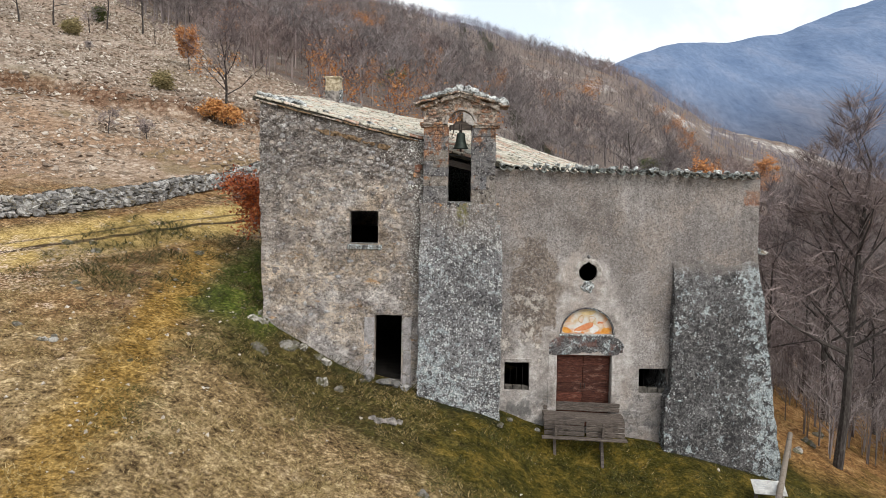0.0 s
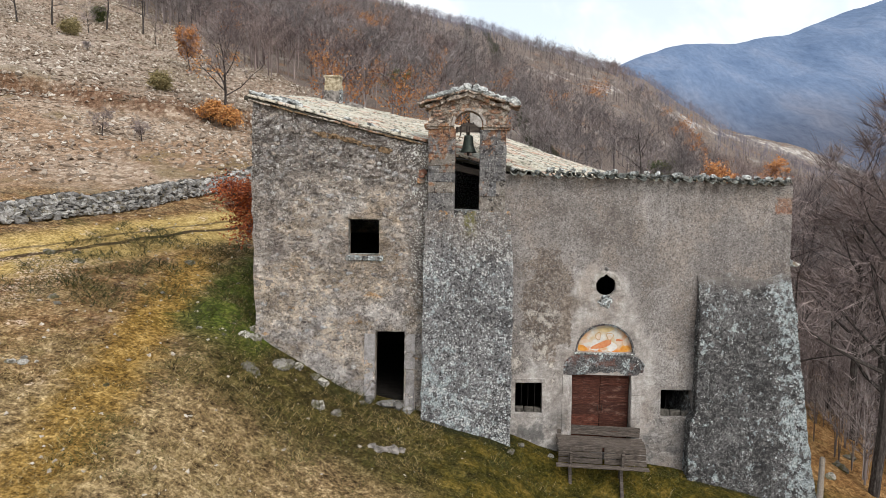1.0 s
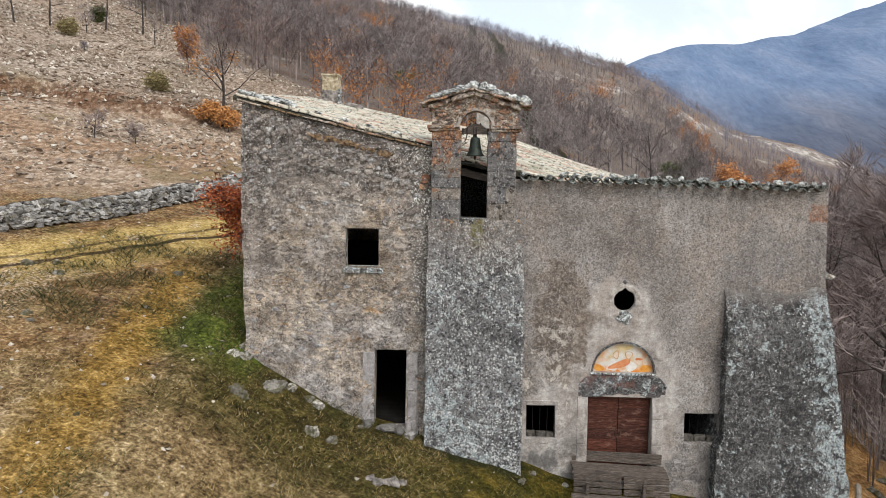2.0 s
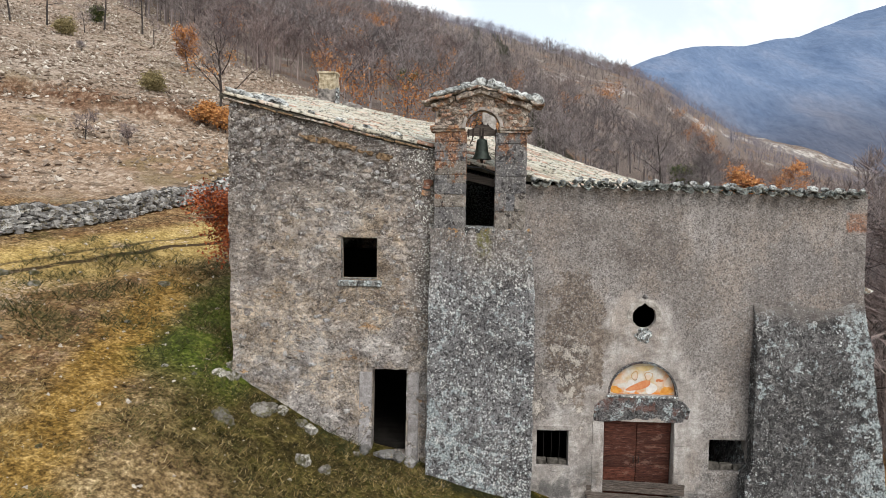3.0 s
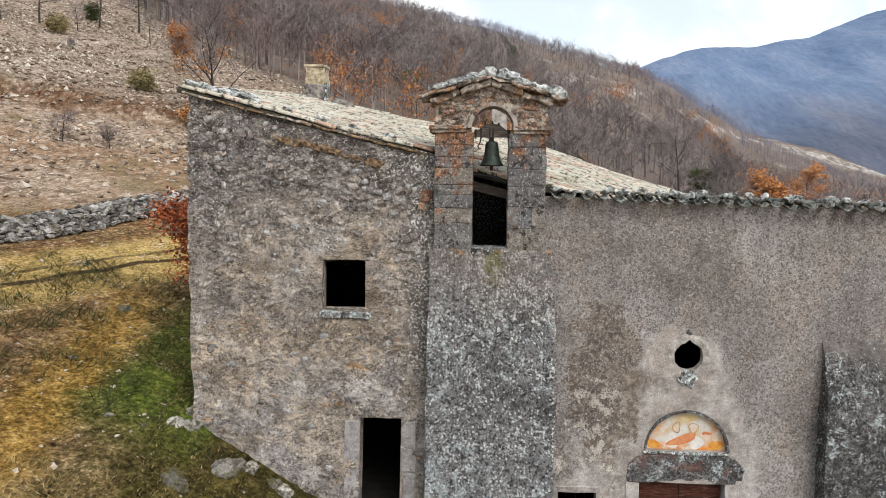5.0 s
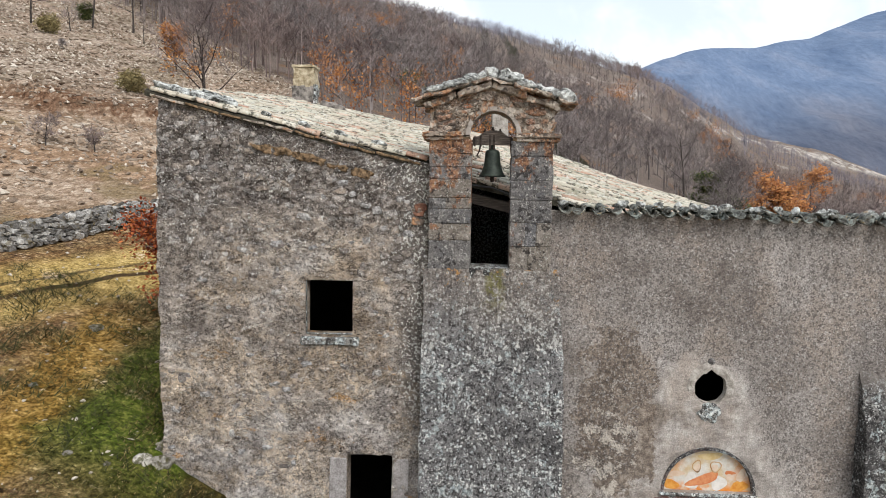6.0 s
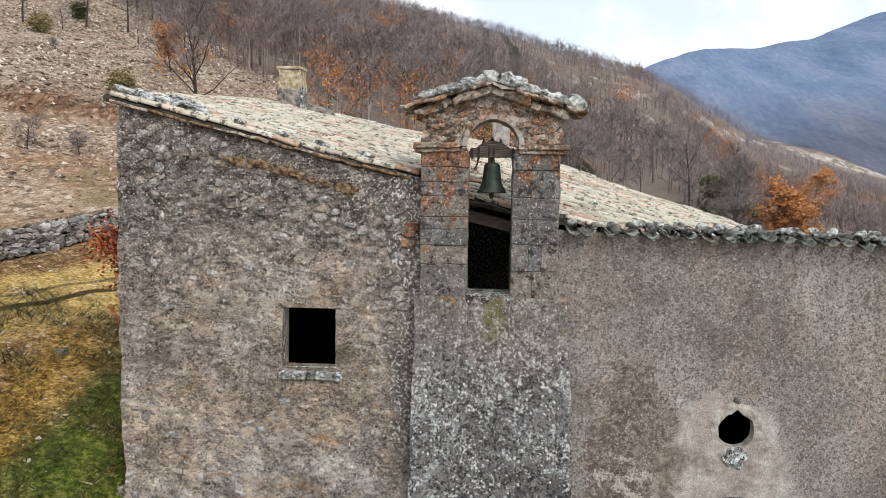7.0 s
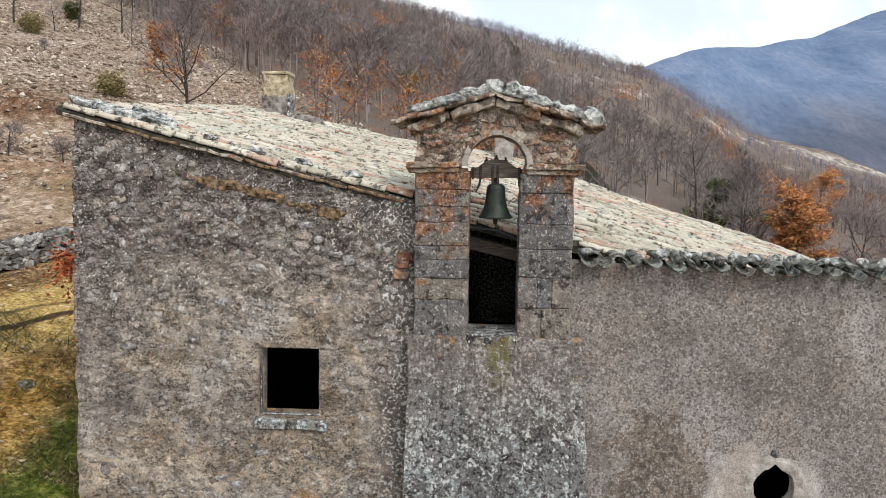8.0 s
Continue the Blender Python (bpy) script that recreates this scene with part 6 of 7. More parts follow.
patch(1.75, 2.64, 0.20, 0.06, 0.1, PAINT_OCHRE, "ochre_shape", 0, 0.0005)
patch(1.12, 2.13, 0.13, 0.08, -0.2, PAINT_ORANGE, "orange_shape")
patch(1.20, 2.32, 0.13, 0.05, 0.1, PAINT_PALE, "pale_shape", 0, 0.0005)
patch(2.24, 2.13, 0.15, 0.09, 0.3, PAINT_ORANGE, "orange_shape")
patch(2.08, 2.36, 0.09, 0.035, 0.0, PAINT_RED, "red_shape", 0, 0.0005)
patch(2.08, 2.29, 0.07, 0.05, 0.0, PAINT_PALE, "pale_shape", 0, 0.001)
patch(2.26, 2.32, 0.06, 0.12, -0.3, PAINT_PALE, "pale_shape", 0, 0.0008)
patch(1.45, 2.20, 0.11, 0.15, 0.15, PAINT_WHITE, "white_shape", 0, 0.001)
patch(1.90, 2.18, 0.13, 0.13, -0.2, PAINT_WHITE, "white_shape", 0, 0.001)
patch(1.64, 2.23, 0.29, 0.085, 0.36, PAINT_RED, "red_shape", 0, 0.0015)
patch(1.53, 2.46, 0.075, 0.11, -0.1, PAINT_LINE, "outline_shape", 0.80, 0.002)
patch(1.54, 2.43, 0.05, 0.07, -0.1, PAINT_PALE, "pale_shape", 0, 0.002)
patch(1.84, 2.46, 0.095, 0.10, 0.0, PAINT_LINE, "outline_shape", 0.82, 0.002)
patch(1.83, 2.44, 0.05, 0.06, 0.1, PAINT_PALE, "pale_shape", 0, 0.002)
bm = bmesh.new()
vs = [[bm.verts.new((cx + rr * math.cos(math.pi * k / 28), church_y(cz) + yy, cz + rr * math.sin(math.pi * k / 28))) for k in range(29)] for rr, yy in ((r - 0.012, -0.012), (r + 0.03, -0.012), (r + 0.03, 0.06), (r - 0.012, 0.11))]
for a, b in ((0, 1), (1, 2), (3, 0)):
    for k in range(28):
        bm.faces.new((vs[a][k], vs[a][k + 1], vs[b][k + 1], vs[b][k]))
part("arch_moulding", bm, LINTEL, lun)
bm = block(0.90, 2.50, church_y(1.98) - 0.045, church_y(1.98) + 0.3, 1.985, 2.035, 0.015, 5)
roughen(bm, 0.015, 5, 4)
part("ledge", bm, SILL, lun, "stone ledge under the painting")

cdoor = thing("door_2", "closed red-brown double plank door under a stained lintel", "door", kind="structure")
bm = block(0.62, 2.74, church_y(1.7) - 0.024, church_y(1.7) + 0.4, 1.445, 1.985, 0.02, 12)
for v in bm.verts:
    end = abs(v.co.x - 1.68) - 0.70
    if end > 0:
        top = 1.985 - 0.26 * (end / 0.36) ** 2
        v.co.z = 1.445 + (v.co.z - 1.445) * (top - 1.445) / 0.54
roughen(bm, 0.045, 2.5, 8, 0.018, 11)
part("lintel", bm, LINTEL, cdoor, "massive dark-stained stone lintel")
for x0, x1 in ((0.60, 0.855), (2.425, 2.68)):
    for a, b in ((-1.0, -0.35), (-0.35, 0.25), (0.25, 0.9), (0.9, 1.44)):
        bm = block(x0, x1, -0.010, 0.4, a + 0.002, b - 0.002, 0.012, 3)
        for v in bm.verts:
            v.co.y += church_y(v.co.z)
        roughen(bm, 0.012, 4, a + x0)
        part("jamb_stone", bm, CHURCH, cdoor)
for leaf, (x0, x1) in enumerate(((0.87, 1.637), (1.643, 2.41))):
    ob = part("door_leaf", block(x0, x1, church_y(0.5) + 0.26, church_y(0.5) + 0.32, -0.75, 1.43, 0.004), DOOR_WOOD, cdoor)
    z = -0.74
    while z < 1.40:
        h = min(rng.uniform(0.22, 0.30), 1.425 - z)
        part("plank", block(x0 + 0.004, x1 - 0.004, church_y(0.5) + 0.236, church_y(0.5) + 0.262, z + 0.004, z + h - 0.004, 0.005), DOOR_WOOD, ob)
        z += h
    bx = 1.58 if leaf == 0 else 1.70
    part("handle", tube([(bx, church_y(0.5) + 0.23, 0.42), (bx, church_y(0.5) + 0.19, 0.44), (bx, church_y(0.5) + 0.19, 0.54), (bx, church_y(0.5) + 0.23, 0.56)], [0.012] * 4, 6), IRON, ob)
for number, rect in ((3, SW1), (4, SW2)):
    w = thing("window_%d" % number, "low barred window opening, dark inside", "window", kind="structure")
    bm = block(rect[0] - 0.06, rect[1] + 0.06, church_y(rect[2]) - 0.012, church_y(rect[2]) + 0.3, rect[2] - 0.11, rect[2] + 0.015, 0.015, 4)
    roughen(bm, 0.03, 6, rect[0])
    part("window_sill", bm, CHURCH, w)
    bm = block(rect[0] - 0.10, rect[1] + 0.08, church_y(rect[3]) - 0.004, church_y(rect[3]) + 0.35, rect[3] - 0.004, rect[3] + 0.13, 0.02, 4)
    roughen(bm, 0.02, 5, rect[1])
    part("lintel", bm, CHURCH, w)
    for k, (u0, u1) in enumerate(((0.0, 0.34), (0.34, 0.70), (0.70, 1.0))):
        bm = block(rect[0] + (rect[1] - rect[0]) * u0 + 0.005, rect[0] + (rect[1] - rect[0]) * u1 - 0.005, church_y(rect[2]) + 0.10, church_y(rect[2]) + 0.22, rect[2] - 0.01, rect[2] + 0.13 + 0.05 * rng.random(), 0.02, 3)
        roughen(bm, 0.03, 6, k)
        part("inner_sill_stone", bm, GAP, w)
    for k in range(3):
        bx = rect[0] + (rect[1] - rect[0]) * (k + 1) / 4
        yb = church_y(0.8) + 0.24
        part("bar", tube([(bx, yb, rect[2]), (bx + 0.005, yb, (rect[2] + rect[3]) / 2), (bx, yb, rect[3])], [0.006] * 3, 6), SHADED_IRON, w)

ob = part("spout_stone", rock_mesh(rng, (0.75, 0.3, 0.2)), LICHEN_ROCK)
ob.location, ob.rotation_euler = (6.62, 19.3, 4.45), (0, 0.3, 0)
tagged(ob, "rough stone spout jutting from the corner of the wall", "spout")
bricks = thing("trim_bricks", "old red bricks bedded in the wall corner", "bricks", kind="structure")
for k, (x, z) in enumerate(((-3.20, 6.62), (-3.18, 6.73), (-3.22, 6.5))):
    bm = block(-0.1, 0.1, -0.03, 0.1, -0.045, 0.045, 0.012, 2)
    roughen(bm, 0.05, 7, k)
    ob = part("brick", bm, BRICK if k < 2 else GABLE, bricks)
    ob.location, ob.rotation_euler = (x, house_y(z) - 0.02, z), (0, rng.uniform(-0.1, 0.1), 0)

# ---- wooden bench table in front of the door ----
table = thing("wooden_bench", "weathered grey plank bench table before the chapel door", "bench")
GT = -1.25
TM = Matrix.Translation((1.52, 17.55, 0)) @ Matrix.Rotation(radians(-5), 4, "Z")


def board(name, x0, x1, y0, y1, z0, z1, mat=GREY_WOOD, tilt=0.0):
    bm = block(x0, x1, y0, y1, z0, z1, 0.006, 0)
    bmesh.ops.subdivide_edges(bm, edges=[e for e in bm.edges if abs(e.verts[0].co.x - e.verts[1].co.x) > 0.6], cuts=5)
    roughen(bm, 0.012, 2.0, y0 * 9 + z0 * 5)
    ob = part(name, bm, mat, table)
    ob.matrix_local = TM @ Matrix.Rotation(tilt, 4, "X")
    return ob


for k in range(4):
    board("top_plank", -1.10 + rng.uniform(-0.03, 0.03), 1.10 + rng.uniform(-0.03, 0.03), -0.02 + 0.175 * k, 0.145 + 0.175 * k, -0.215, -0.175)
for k in range(2):
    board("back_board", -1.08, 1.06, 0.70 + 0.02 * k, 0.735 + 0.02 * k, -0.16 + 0.13 * k, -0.04 + 0.13 * k)
for k in range(3):
    for x0, x1 in ((-1.08, 0.02), (0.07, 1.10)):
        board("front_plank", x0, x1, -0.10 - 0.05 * k, -0.07 - 0.05 * k, -0.306 - 0.132 * k, -0.178 - 0.132 * k)
board("seat_plank", -1.14, 1.14, -0.44, -0.26, -0.60, -0.56)
for x in (-0.78, 0.50):
    board("post", x - 0.03, x + 0.03, -0.36, -0.31, -0.62, -0.14)
    for dy0, dy1 in ((-0.42, 0.30), (0.35, -0.35)):
        bm = tube([(x, dy0, GT - 0.1), (x, dy1, -0.22)], [0.055, 0.05], 4)
        ob = part("leg", bm, GREY_WOOD, table)
        ob.matrix_local = TM
    bm = tube([(x, 0.62, GT - 0.1), (x, 0.62, -0.2)], [0.045, 0.04], 4)
    part("leg", bm, GREY_WOOD, table).matrix_local = TM

# ---- log fence and information panel at the edge ----
fence = thing("log_fence", "rustic fence of grey logs along the slope edge", "fence")
F0, F1 = Vector((4.95, 13.6, -1.32)), Vector((8.4, 20.0, -1.38))
mid = [F0.lerp(F1, u) + Vector((0, 0, 0.02 * math.sin(u * 9))) for u in (0, 0.25, 0.5, 0.75, 1)]
part("rail", tube(mid, [0.085, 0.08, 0.08, 0.075, 0.075], 10), LOG_WOOD, fence)
for u in (0.1, 0.5, 0.93):
    p = F0.lerp(F1, u)
    g = float(ground_z(p.x, p.y))
    part("post", tube([(p.x + 0.03, p.y + 0.03, g - 0.3), (p.x, p.y, p.z - 0.05)], [0.075, 0.07], 9), LOG_WOOD, fence)
sign = thing("information_panel", "weathered white information panel on a sloping wooden stand", "sign")
SC = Vector((6.08, 16.25, 0))
g = float(ground_z(SC.x, SC.y))
SM = Matrix.Translation((SC.x, SC.y, g + 0.45)) @ Matrix.Rotation(radians(-8), 4, "Z") @ Matrix.Rotation(radians(24), 4, "X")
panel = part("panel", block(-0.40, 0.40, -0.24, 0.24, 0, 0.02, 0.004), PANEL, sign)
panel.matrix_local = SM
part("backing", block(-0.38, 0.38, -0.22, 0.22, -0.03, -0.002, 0.004), GREY_WOOD, sign).matrix_local = SM
for x0, x1, y0, y1 in ((-0.34, -0.05, 0.14, 0.17), (-0.34, 0.0, 0.07, 0.1), (-0.34, -0.02, 0.0, 0.03), (-0.34, -0.1, -0.07, -0.04), (0.08, 0.32, -0.12, 0.16)):
    part("print_bar", block(x0, x1, y0, y1, 0.021, 0.024), PRINT, panel)
for x in (-0.3, 0.3):
    p = SM @ Vector((x, 0, -0.03))
    part("stand_post", tube([(p.x, p.y, g - 0.3), tuple(p)], [0.05, 0.05], 8), GREY_WOOD, sign)

# ---- rocks on the turf ----
ROCKS = [(-7.28, 16.8, 0.52), (-6.73, 17.72, 0.50), (-6.62, 17.95, 0.34), (-6.42, 18.08, 0.34), (-5.95, 18.0, 0.32), (-5.75, 17.95, 0.40), (-5.60, 16.78, 0.40), (-5.15, 16.78, 0.30), (-7.58, 18.3, 0.38), (-7.8, 18.1, 0.30), (-7.72, 18.6, 0.34),
         (-10.8, 21.9, 0.32), (-10.48, 19.25, 0.18), (-12.35, 14.7, 0.24), (-11.5, 14.25, 0.24), (-11.25, 14.33, 0.22), (-11.35, 14.5, 0.14), (-8.2, 17.68, 0.13), (-8.83, 17.64, 0.14), (-9.43, 14.2, 0.12),
         (-4.65, 17.85, 0.22), (-3.55, 18.0, 0.24), (-2.68, 12.95, 0.34), (-0.79, 17.5, 0.22), (-0.5, 17.9, 0.2), (0.3, 17.95, 0.16), (-13.9, 21.0, 0.3), (-14.5, 20.6, 0.36), (-13.4, 20.2, 0.3), (-12.6, 17.6, 0.26), (-12.3, 17.3, 0.2), (9.6, 21.2, 0.45), (8.72, 20.2, 0.34), (10.5, 22.4, 0.4)]
for x, y, s in ROCKS:
    ob = part("rock", rock_mesh(rng, (s * 1.05, s * 0.85, s * 0.7), 0.6, 3), TURF_ROCK)
    ob.location, ob.rotation_euler = (x, y, float(ground_z(x, y)) - s * 0.06), (rng.uniform(-0.3, 0.3), rng.uniform(-0.3, 0.3), rng.uniform(0, 6))
    tagged(ob, "pale grey limestone rock lying in the turf", "rock", "rocks in the turf")
for x, y, s in ((-4.12, 15.72, 0.20), (-3.95, 15.66, 0.26), (-3.78, 15.72, 0.22), (-3.60, 15.80, 0.30), (-3.45, 15.92, 0.22)):
    ob = part("rock", rock_mesh(rng, (s * 1.1, s * 0.8, s * 0.65), 0.6, 3), LICHEN_ROCK)
    ob.location, ob.rotation_euler = (x, y, float(ground_z(x, y)) + s * 0.02), (rng.uniform(-0.4, 0.4), rng.uniform(-0.3, 0.3), rng.uniform(0, 6))
    ob.data.materials[0] = CHIMNEY_STONE
    tagged(ob, "dark mossy stone of an old hearth on the turf", "rock", "stones of a hearth")

# ---- dry stone wall ----
dry_wall = thing("dry_stone_wall", "low dry-stone terrace wall of grey limestone", "stone wall")
LINE = [Vector((-21.6, 15.5, 0)), Vector((-17.0, 22.6, 0)), Vector((-15.0, 26.0, 0)), Vector((-13.2, 32.0, 0)), Vector((-12.0, 36.0, 0))]


def along(d):
    for a, b in zip(LINE, LINE[1:]):
        k = (b - a).length
        if d <= k:
            return a + (b - a) * (d / k), (b - a).normalized()
        d -= k
    return LINE[-1], (LINE[-1] - LINE[-2]).normalized()


span = sum((b - a).length for a, b in zip(LINE, LINE[1:]))
wall_stones = []
for k in range(8):
    bm = block(-0.15, 0.15, -0.15, 0.15, -0.09, 0.09)
    bmesh.ops.subdivide_edges(bm, edges=bm.edges[:], cuts=1, use_grid_fill=True)
    for v in bm.verts:
        v.co *= (0.82 if abs(v.co.x) > 0.14 and abs(v.co.z) > 0.08 else 1.0) * rng.uniform(0.86, 1.16)
        v.co += Vector((rng.uniform(-0.05, 0.05), rng.uniform(-0.04, 0.04), rng.uniform(-0.03, 0.03)))
    me = bpy.data.meshes.new("stone")
    bm.to_mesh(me)
    bm.free()
    me.materials.append(ROCK)
    wall_stones.append(me)
placed = []
for course in range(8):
    d = rng.uniform(0, 0.3)
    while d < span:
        p, u = along(d)
        hgt = 0.66 + 0.22 * noise.noise(Vector((d * 0.25, 3, 1)))
        z = 0.02 + 0.115 * course
        if z < hgt:
            out = Vector((u.y, -u.x, 0))
            q = p + out * (0.12 - 0.03 * course + rng.uniform(-0.04, 0.04))
            s = rng.uniform(0.45, 1.25)
            m = Matrix.Translation((q.x, q.y, float(ground_z(p.x, p.y)) + z + 0.05)) @ Matrix.Rotation(math.atan2(u.y, u.x) + rng.uniform(-0.4, 0.4), 4, "Z") @ Euler((rng.uniform(-0.4, 0.4), rng.uniform(-0.35, 0.35), 0)).to_matrix().to_4x4() @ Matrix.Diagonal((s * 0.95, 0.9, rng.choice((0.45, 0.6, 0.7, 0.85, 1.2)), 1))
            placed.append((course, d, m, wall_stones[rng.randrange(8)]))
            d += 0.29 * s
        else:
            d += 0.35
placed_near = [w for w in placed if 7.0 < w[1]][:300]
keep_ids = {id(w) for w in placed_near}


def merged(items, name, mat):
    vs, fs, n0 = [], [], 0
    for m, me in items:
        co = np.empty(len(me.vertices) * 3, np.float32)
        me.vertices.foreach_get("co", co)
        mm = np.array(m)
        vs.append(co.reshape(-1, 3) @ mm[:3, :3].T + mm[:3, 3])
        fs.append(np.array([p.vertices[:] for p in me.polygons]) + n0)
        n0 += len(me.vertices)
    return fast_mesh(name, np.concatenate(vs), np.concatenate(fs), mat)


# set-back copy of the stones, coloured dark as shade in the gaps
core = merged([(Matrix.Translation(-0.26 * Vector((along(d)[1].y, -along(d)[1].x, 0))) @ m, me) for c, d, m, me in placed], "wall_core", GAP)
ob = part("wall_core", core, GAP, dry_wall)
ob["kind"] = "stuff"
ob = part("far_stones", merged([(w[2], w[3]) for w in placed if id(w) not in keep_ids], "far_stones", ROCK), ROCK, dry_wall)
ob["kind"] = "stuff"

# ---- scattered stones ----
nr = np.random.RandomState(3)
OCTA = np.array([(1, 0, 0), (-1, 0, 0), (0, 1, 0), (0, -1, 0), (0, 0, 1), (0, 0, -1)], float)
OCTA_F = np.array([(0, 2, 4), (2, 1, 4), (1, 3, 4), (3, 0, 4), (2, 0, 5), (1, 2, 5), (3, 1, 5), (0, 3, 5)])


def scatter(name, xs, ys, sizes, mat, label, category):
    v = OCTA[None] * (1 + 0.45 * (nr.rand(len(xs), 6, 1) - 0.5)) * sizes[:, None, None] * np.array([1, 0.85, 0.7])
    v = v + (nr.rand(len(xs), 6, 3) - 0.5) * sizes[:, None, None] * 0.9
    a = nr.rand(len(xs)) * 6.28
    c, s = np.cos(a)[:, None], np.sin(a)[:, None]
    v = np.stack([v[..., 0] * c - v[..., 1] * s, v[..., 0] * s + v[..., 1] * c, v[..., 2]], -1)
    v = v + np.stack([xs, ys, ground_z(xs, ys) + sizes * 0.1], -1)[:, None]
    f = OCTA_F[None] + 6 * np.arange(len(xs))[:, None, None]
    ob = part(name, fast_mesh(name, v.reshape(-1, 3), f.reshape(-1, 3), mat), mat)
    return tagged(ob, label, category, kind="stuff")


k = 1500
xs, ys = nr.uniform(-15, 8, k), nr.uniform(9, 26, k)
ok = ((ys < 17.6) | (xs < -8)) & (nr.rand(k) < np.clip(0.15 - 0.08 * xs, 0.15, 1))
scatter("pebbles", xs[ok], ys[ok], 0.015 + 0.05 * nr.rand(ok.sum()) ** 2, PEBBLE, "small pale stones strewn over the turf", "pebbles")
k = 150000
xs, ys = nr.uniform(-75, -2, k), nr.uniform(24, 105, k)
ok = (ys - 0.95 * xs > 46) & (ys + 1.1 * xs < 48) & (fbm(xs * 0.12, ys * 0.12, 3, 6) > -0.28 + 0.5 * (nr.rand(k) - 0.5))
scatter("scree", xs[ok], ys[ok], 0.04 + 0.17 * nr.rand(ok.sum()) ** 4, SCREE, "loose pale limestone scree on the hillside", "scree")


# ---- grass ----
def blades(name, k, zone, mat, tall, label):
    xs, ys = nr.uniform(-14.5, 8.2, k), nr.uniform(9.2, 24.5, k)
    free = ((ys < 18.25) | (xs < -7.75)) & ~((xs > -3.2) & (xs < -0.7) & (ys > 17.6))
    ok = free & zone(xs, ys)
    xs, ys = xs[ok], ys[ok]
    n0 = len(xs)
    a = nr.rand(n0) * 6.28
    h = tall * (0.4 + nr.rand(n0)) * (0.5 + 1.9 * np.clip(fbm(xs * 1.6, ys * 1.6, 3, 9) + 0.25, 0, 1))
    wd = 0.006 + 0.008 * nr.rand(n0)
    base = np.stack([xs, ys, ground_z(xs, ys) - 0.01], -1)
    side = np.stack([np.cos(a), np.sin(a), 0 * a], -1) * wd[:, None]
    bend = nr.rand(n0) * 6.28
    tip = base + np.stack([np.cos(bend) * h * 0.9, np.sin(bend) * h * 0.9, h * (0.3 + 0.6 * nr.rand(n0))], -1)
    v = np.stack([base - side, base + side, tip], 1).reshape(-1, 3)
    ob = part(name, fast_mesh(name, v, np.arange(3 * n0).reshape(-1, 3), mat), mat)
    return tagged(ob, label, "grass", kind="stuff")


blades("dry_grass", 190000, lambda x, y: (fbm(x * 0.5, y * 0.5, 3, 21) > -0.25) & ((x < -2.5) | (y < 14.2) | (nr.rand(len(x)) < 0.12)), DRY_BLADE, 0.075, "short dry straw-coloured grass")
blades("green_grass", 200000, lambda x, y: ((x > -8.8) & (y + 0.35 * x > 12.2)) | ((x > -9.6) & (x < -7.7) & (y > 16.5)) | ((x > -9.2) & (fbm(x * 0.5, y * 0.5, 3, 21) < -0.15)), GREEN_BLADE, 0.065, "short green winter grass by the walls")

blades("weeds", 70000, lambda x, y: ((y > 17.55) & (x < -3.5) & (fbm(x * 1.3, y * 1.3, 2, 4) > -0.2)) | ((y > 17.75) & (x > -3.5) & (x < 7.2) & (nr.rand(len(x)) < 0.35)) | ((x > -8.4) & (x < -7.7) & (y > 17.5) & (y < 20.5)), WEED, 0.26, "dark green nettles and weeds along the foot of the walls")


# ---- trees ----
def grow(rng, height, spread=0.55, levels=3, kids=(8, 5, 4), twigs=4, lean_up=0.5, reach=1.0, wander=0.12):
    """Wood of the trunk and limbs, of the finer branches, and the tips."""
    coarse, fine, tips = ([], []), ([], []), []

    def branch(p, d, length, radius, level):
        path, q = [p.copy()], p.copy()
        steps_n = 5 if level == 0 else 3
        for _ in range(steps_n):
            wob = wander if level == 0 else 0.3
            d = (d + Vector((rng.uniform(-wob, wob), rng.uniform(-wob, wob), rng.uniform(-wob, wob) + (0.08 * lean_up if level else 0.05)))).normalized()
            q = q + d * (length / steps_n)
            path.append(q.copy())
        radii = [radius * (1 - 0.75 * i / steps_n) for i in range(steps_n + 1)]
        vs, fs = prism(path, radii, (7, 5, 3, 3)[level])
        store = coarse if level < 2 else fine
        o = len(store[0])
        store[0].extend(vs)
        store[1].extend([tuple(i + o for i in f) for f in fs])
        if level >= levels:
            for _ in range(twigs):
                tips.append((path[rng.randrange(1, len(path))], (d + Vector((rng.uniform(-1, 1), rng.uniform(-1, 1), rng.uniform(-0.6, 0.9))) * 0.8).normalized()))
            return
        for c in range(kids[level]):
            t = rng.uniform(0.3 if level == 0 else 0.2, 1.0)
            i = min(int(t * steps_n), steps_n - 1)
            w = t * steps_n - i
            at = path[i].lerp(path[i + 1], w)
            turn = rng.uniform(0, 6.28)
            out = Vector((math.cos(turn), math.sin(turn), rng.uniform(0.1, 0.9)))
            nd = (d * rng.uniform(0.15, 0.5) + out * spread * 1.6).normalized()
            branch(at, nd, length * (reach if level == 0 else 1.0) * rng.uniform(0.38, 0.62) * (1.15 - 0.4 * t), radii[i] * 0.5, level + 1)
    branch(Vector((0, 0, -0.2)), Vector((0, 0, 1)), height * 0.78, height * 0.011 + 0.02, 0)
    return coarse, fine, tips


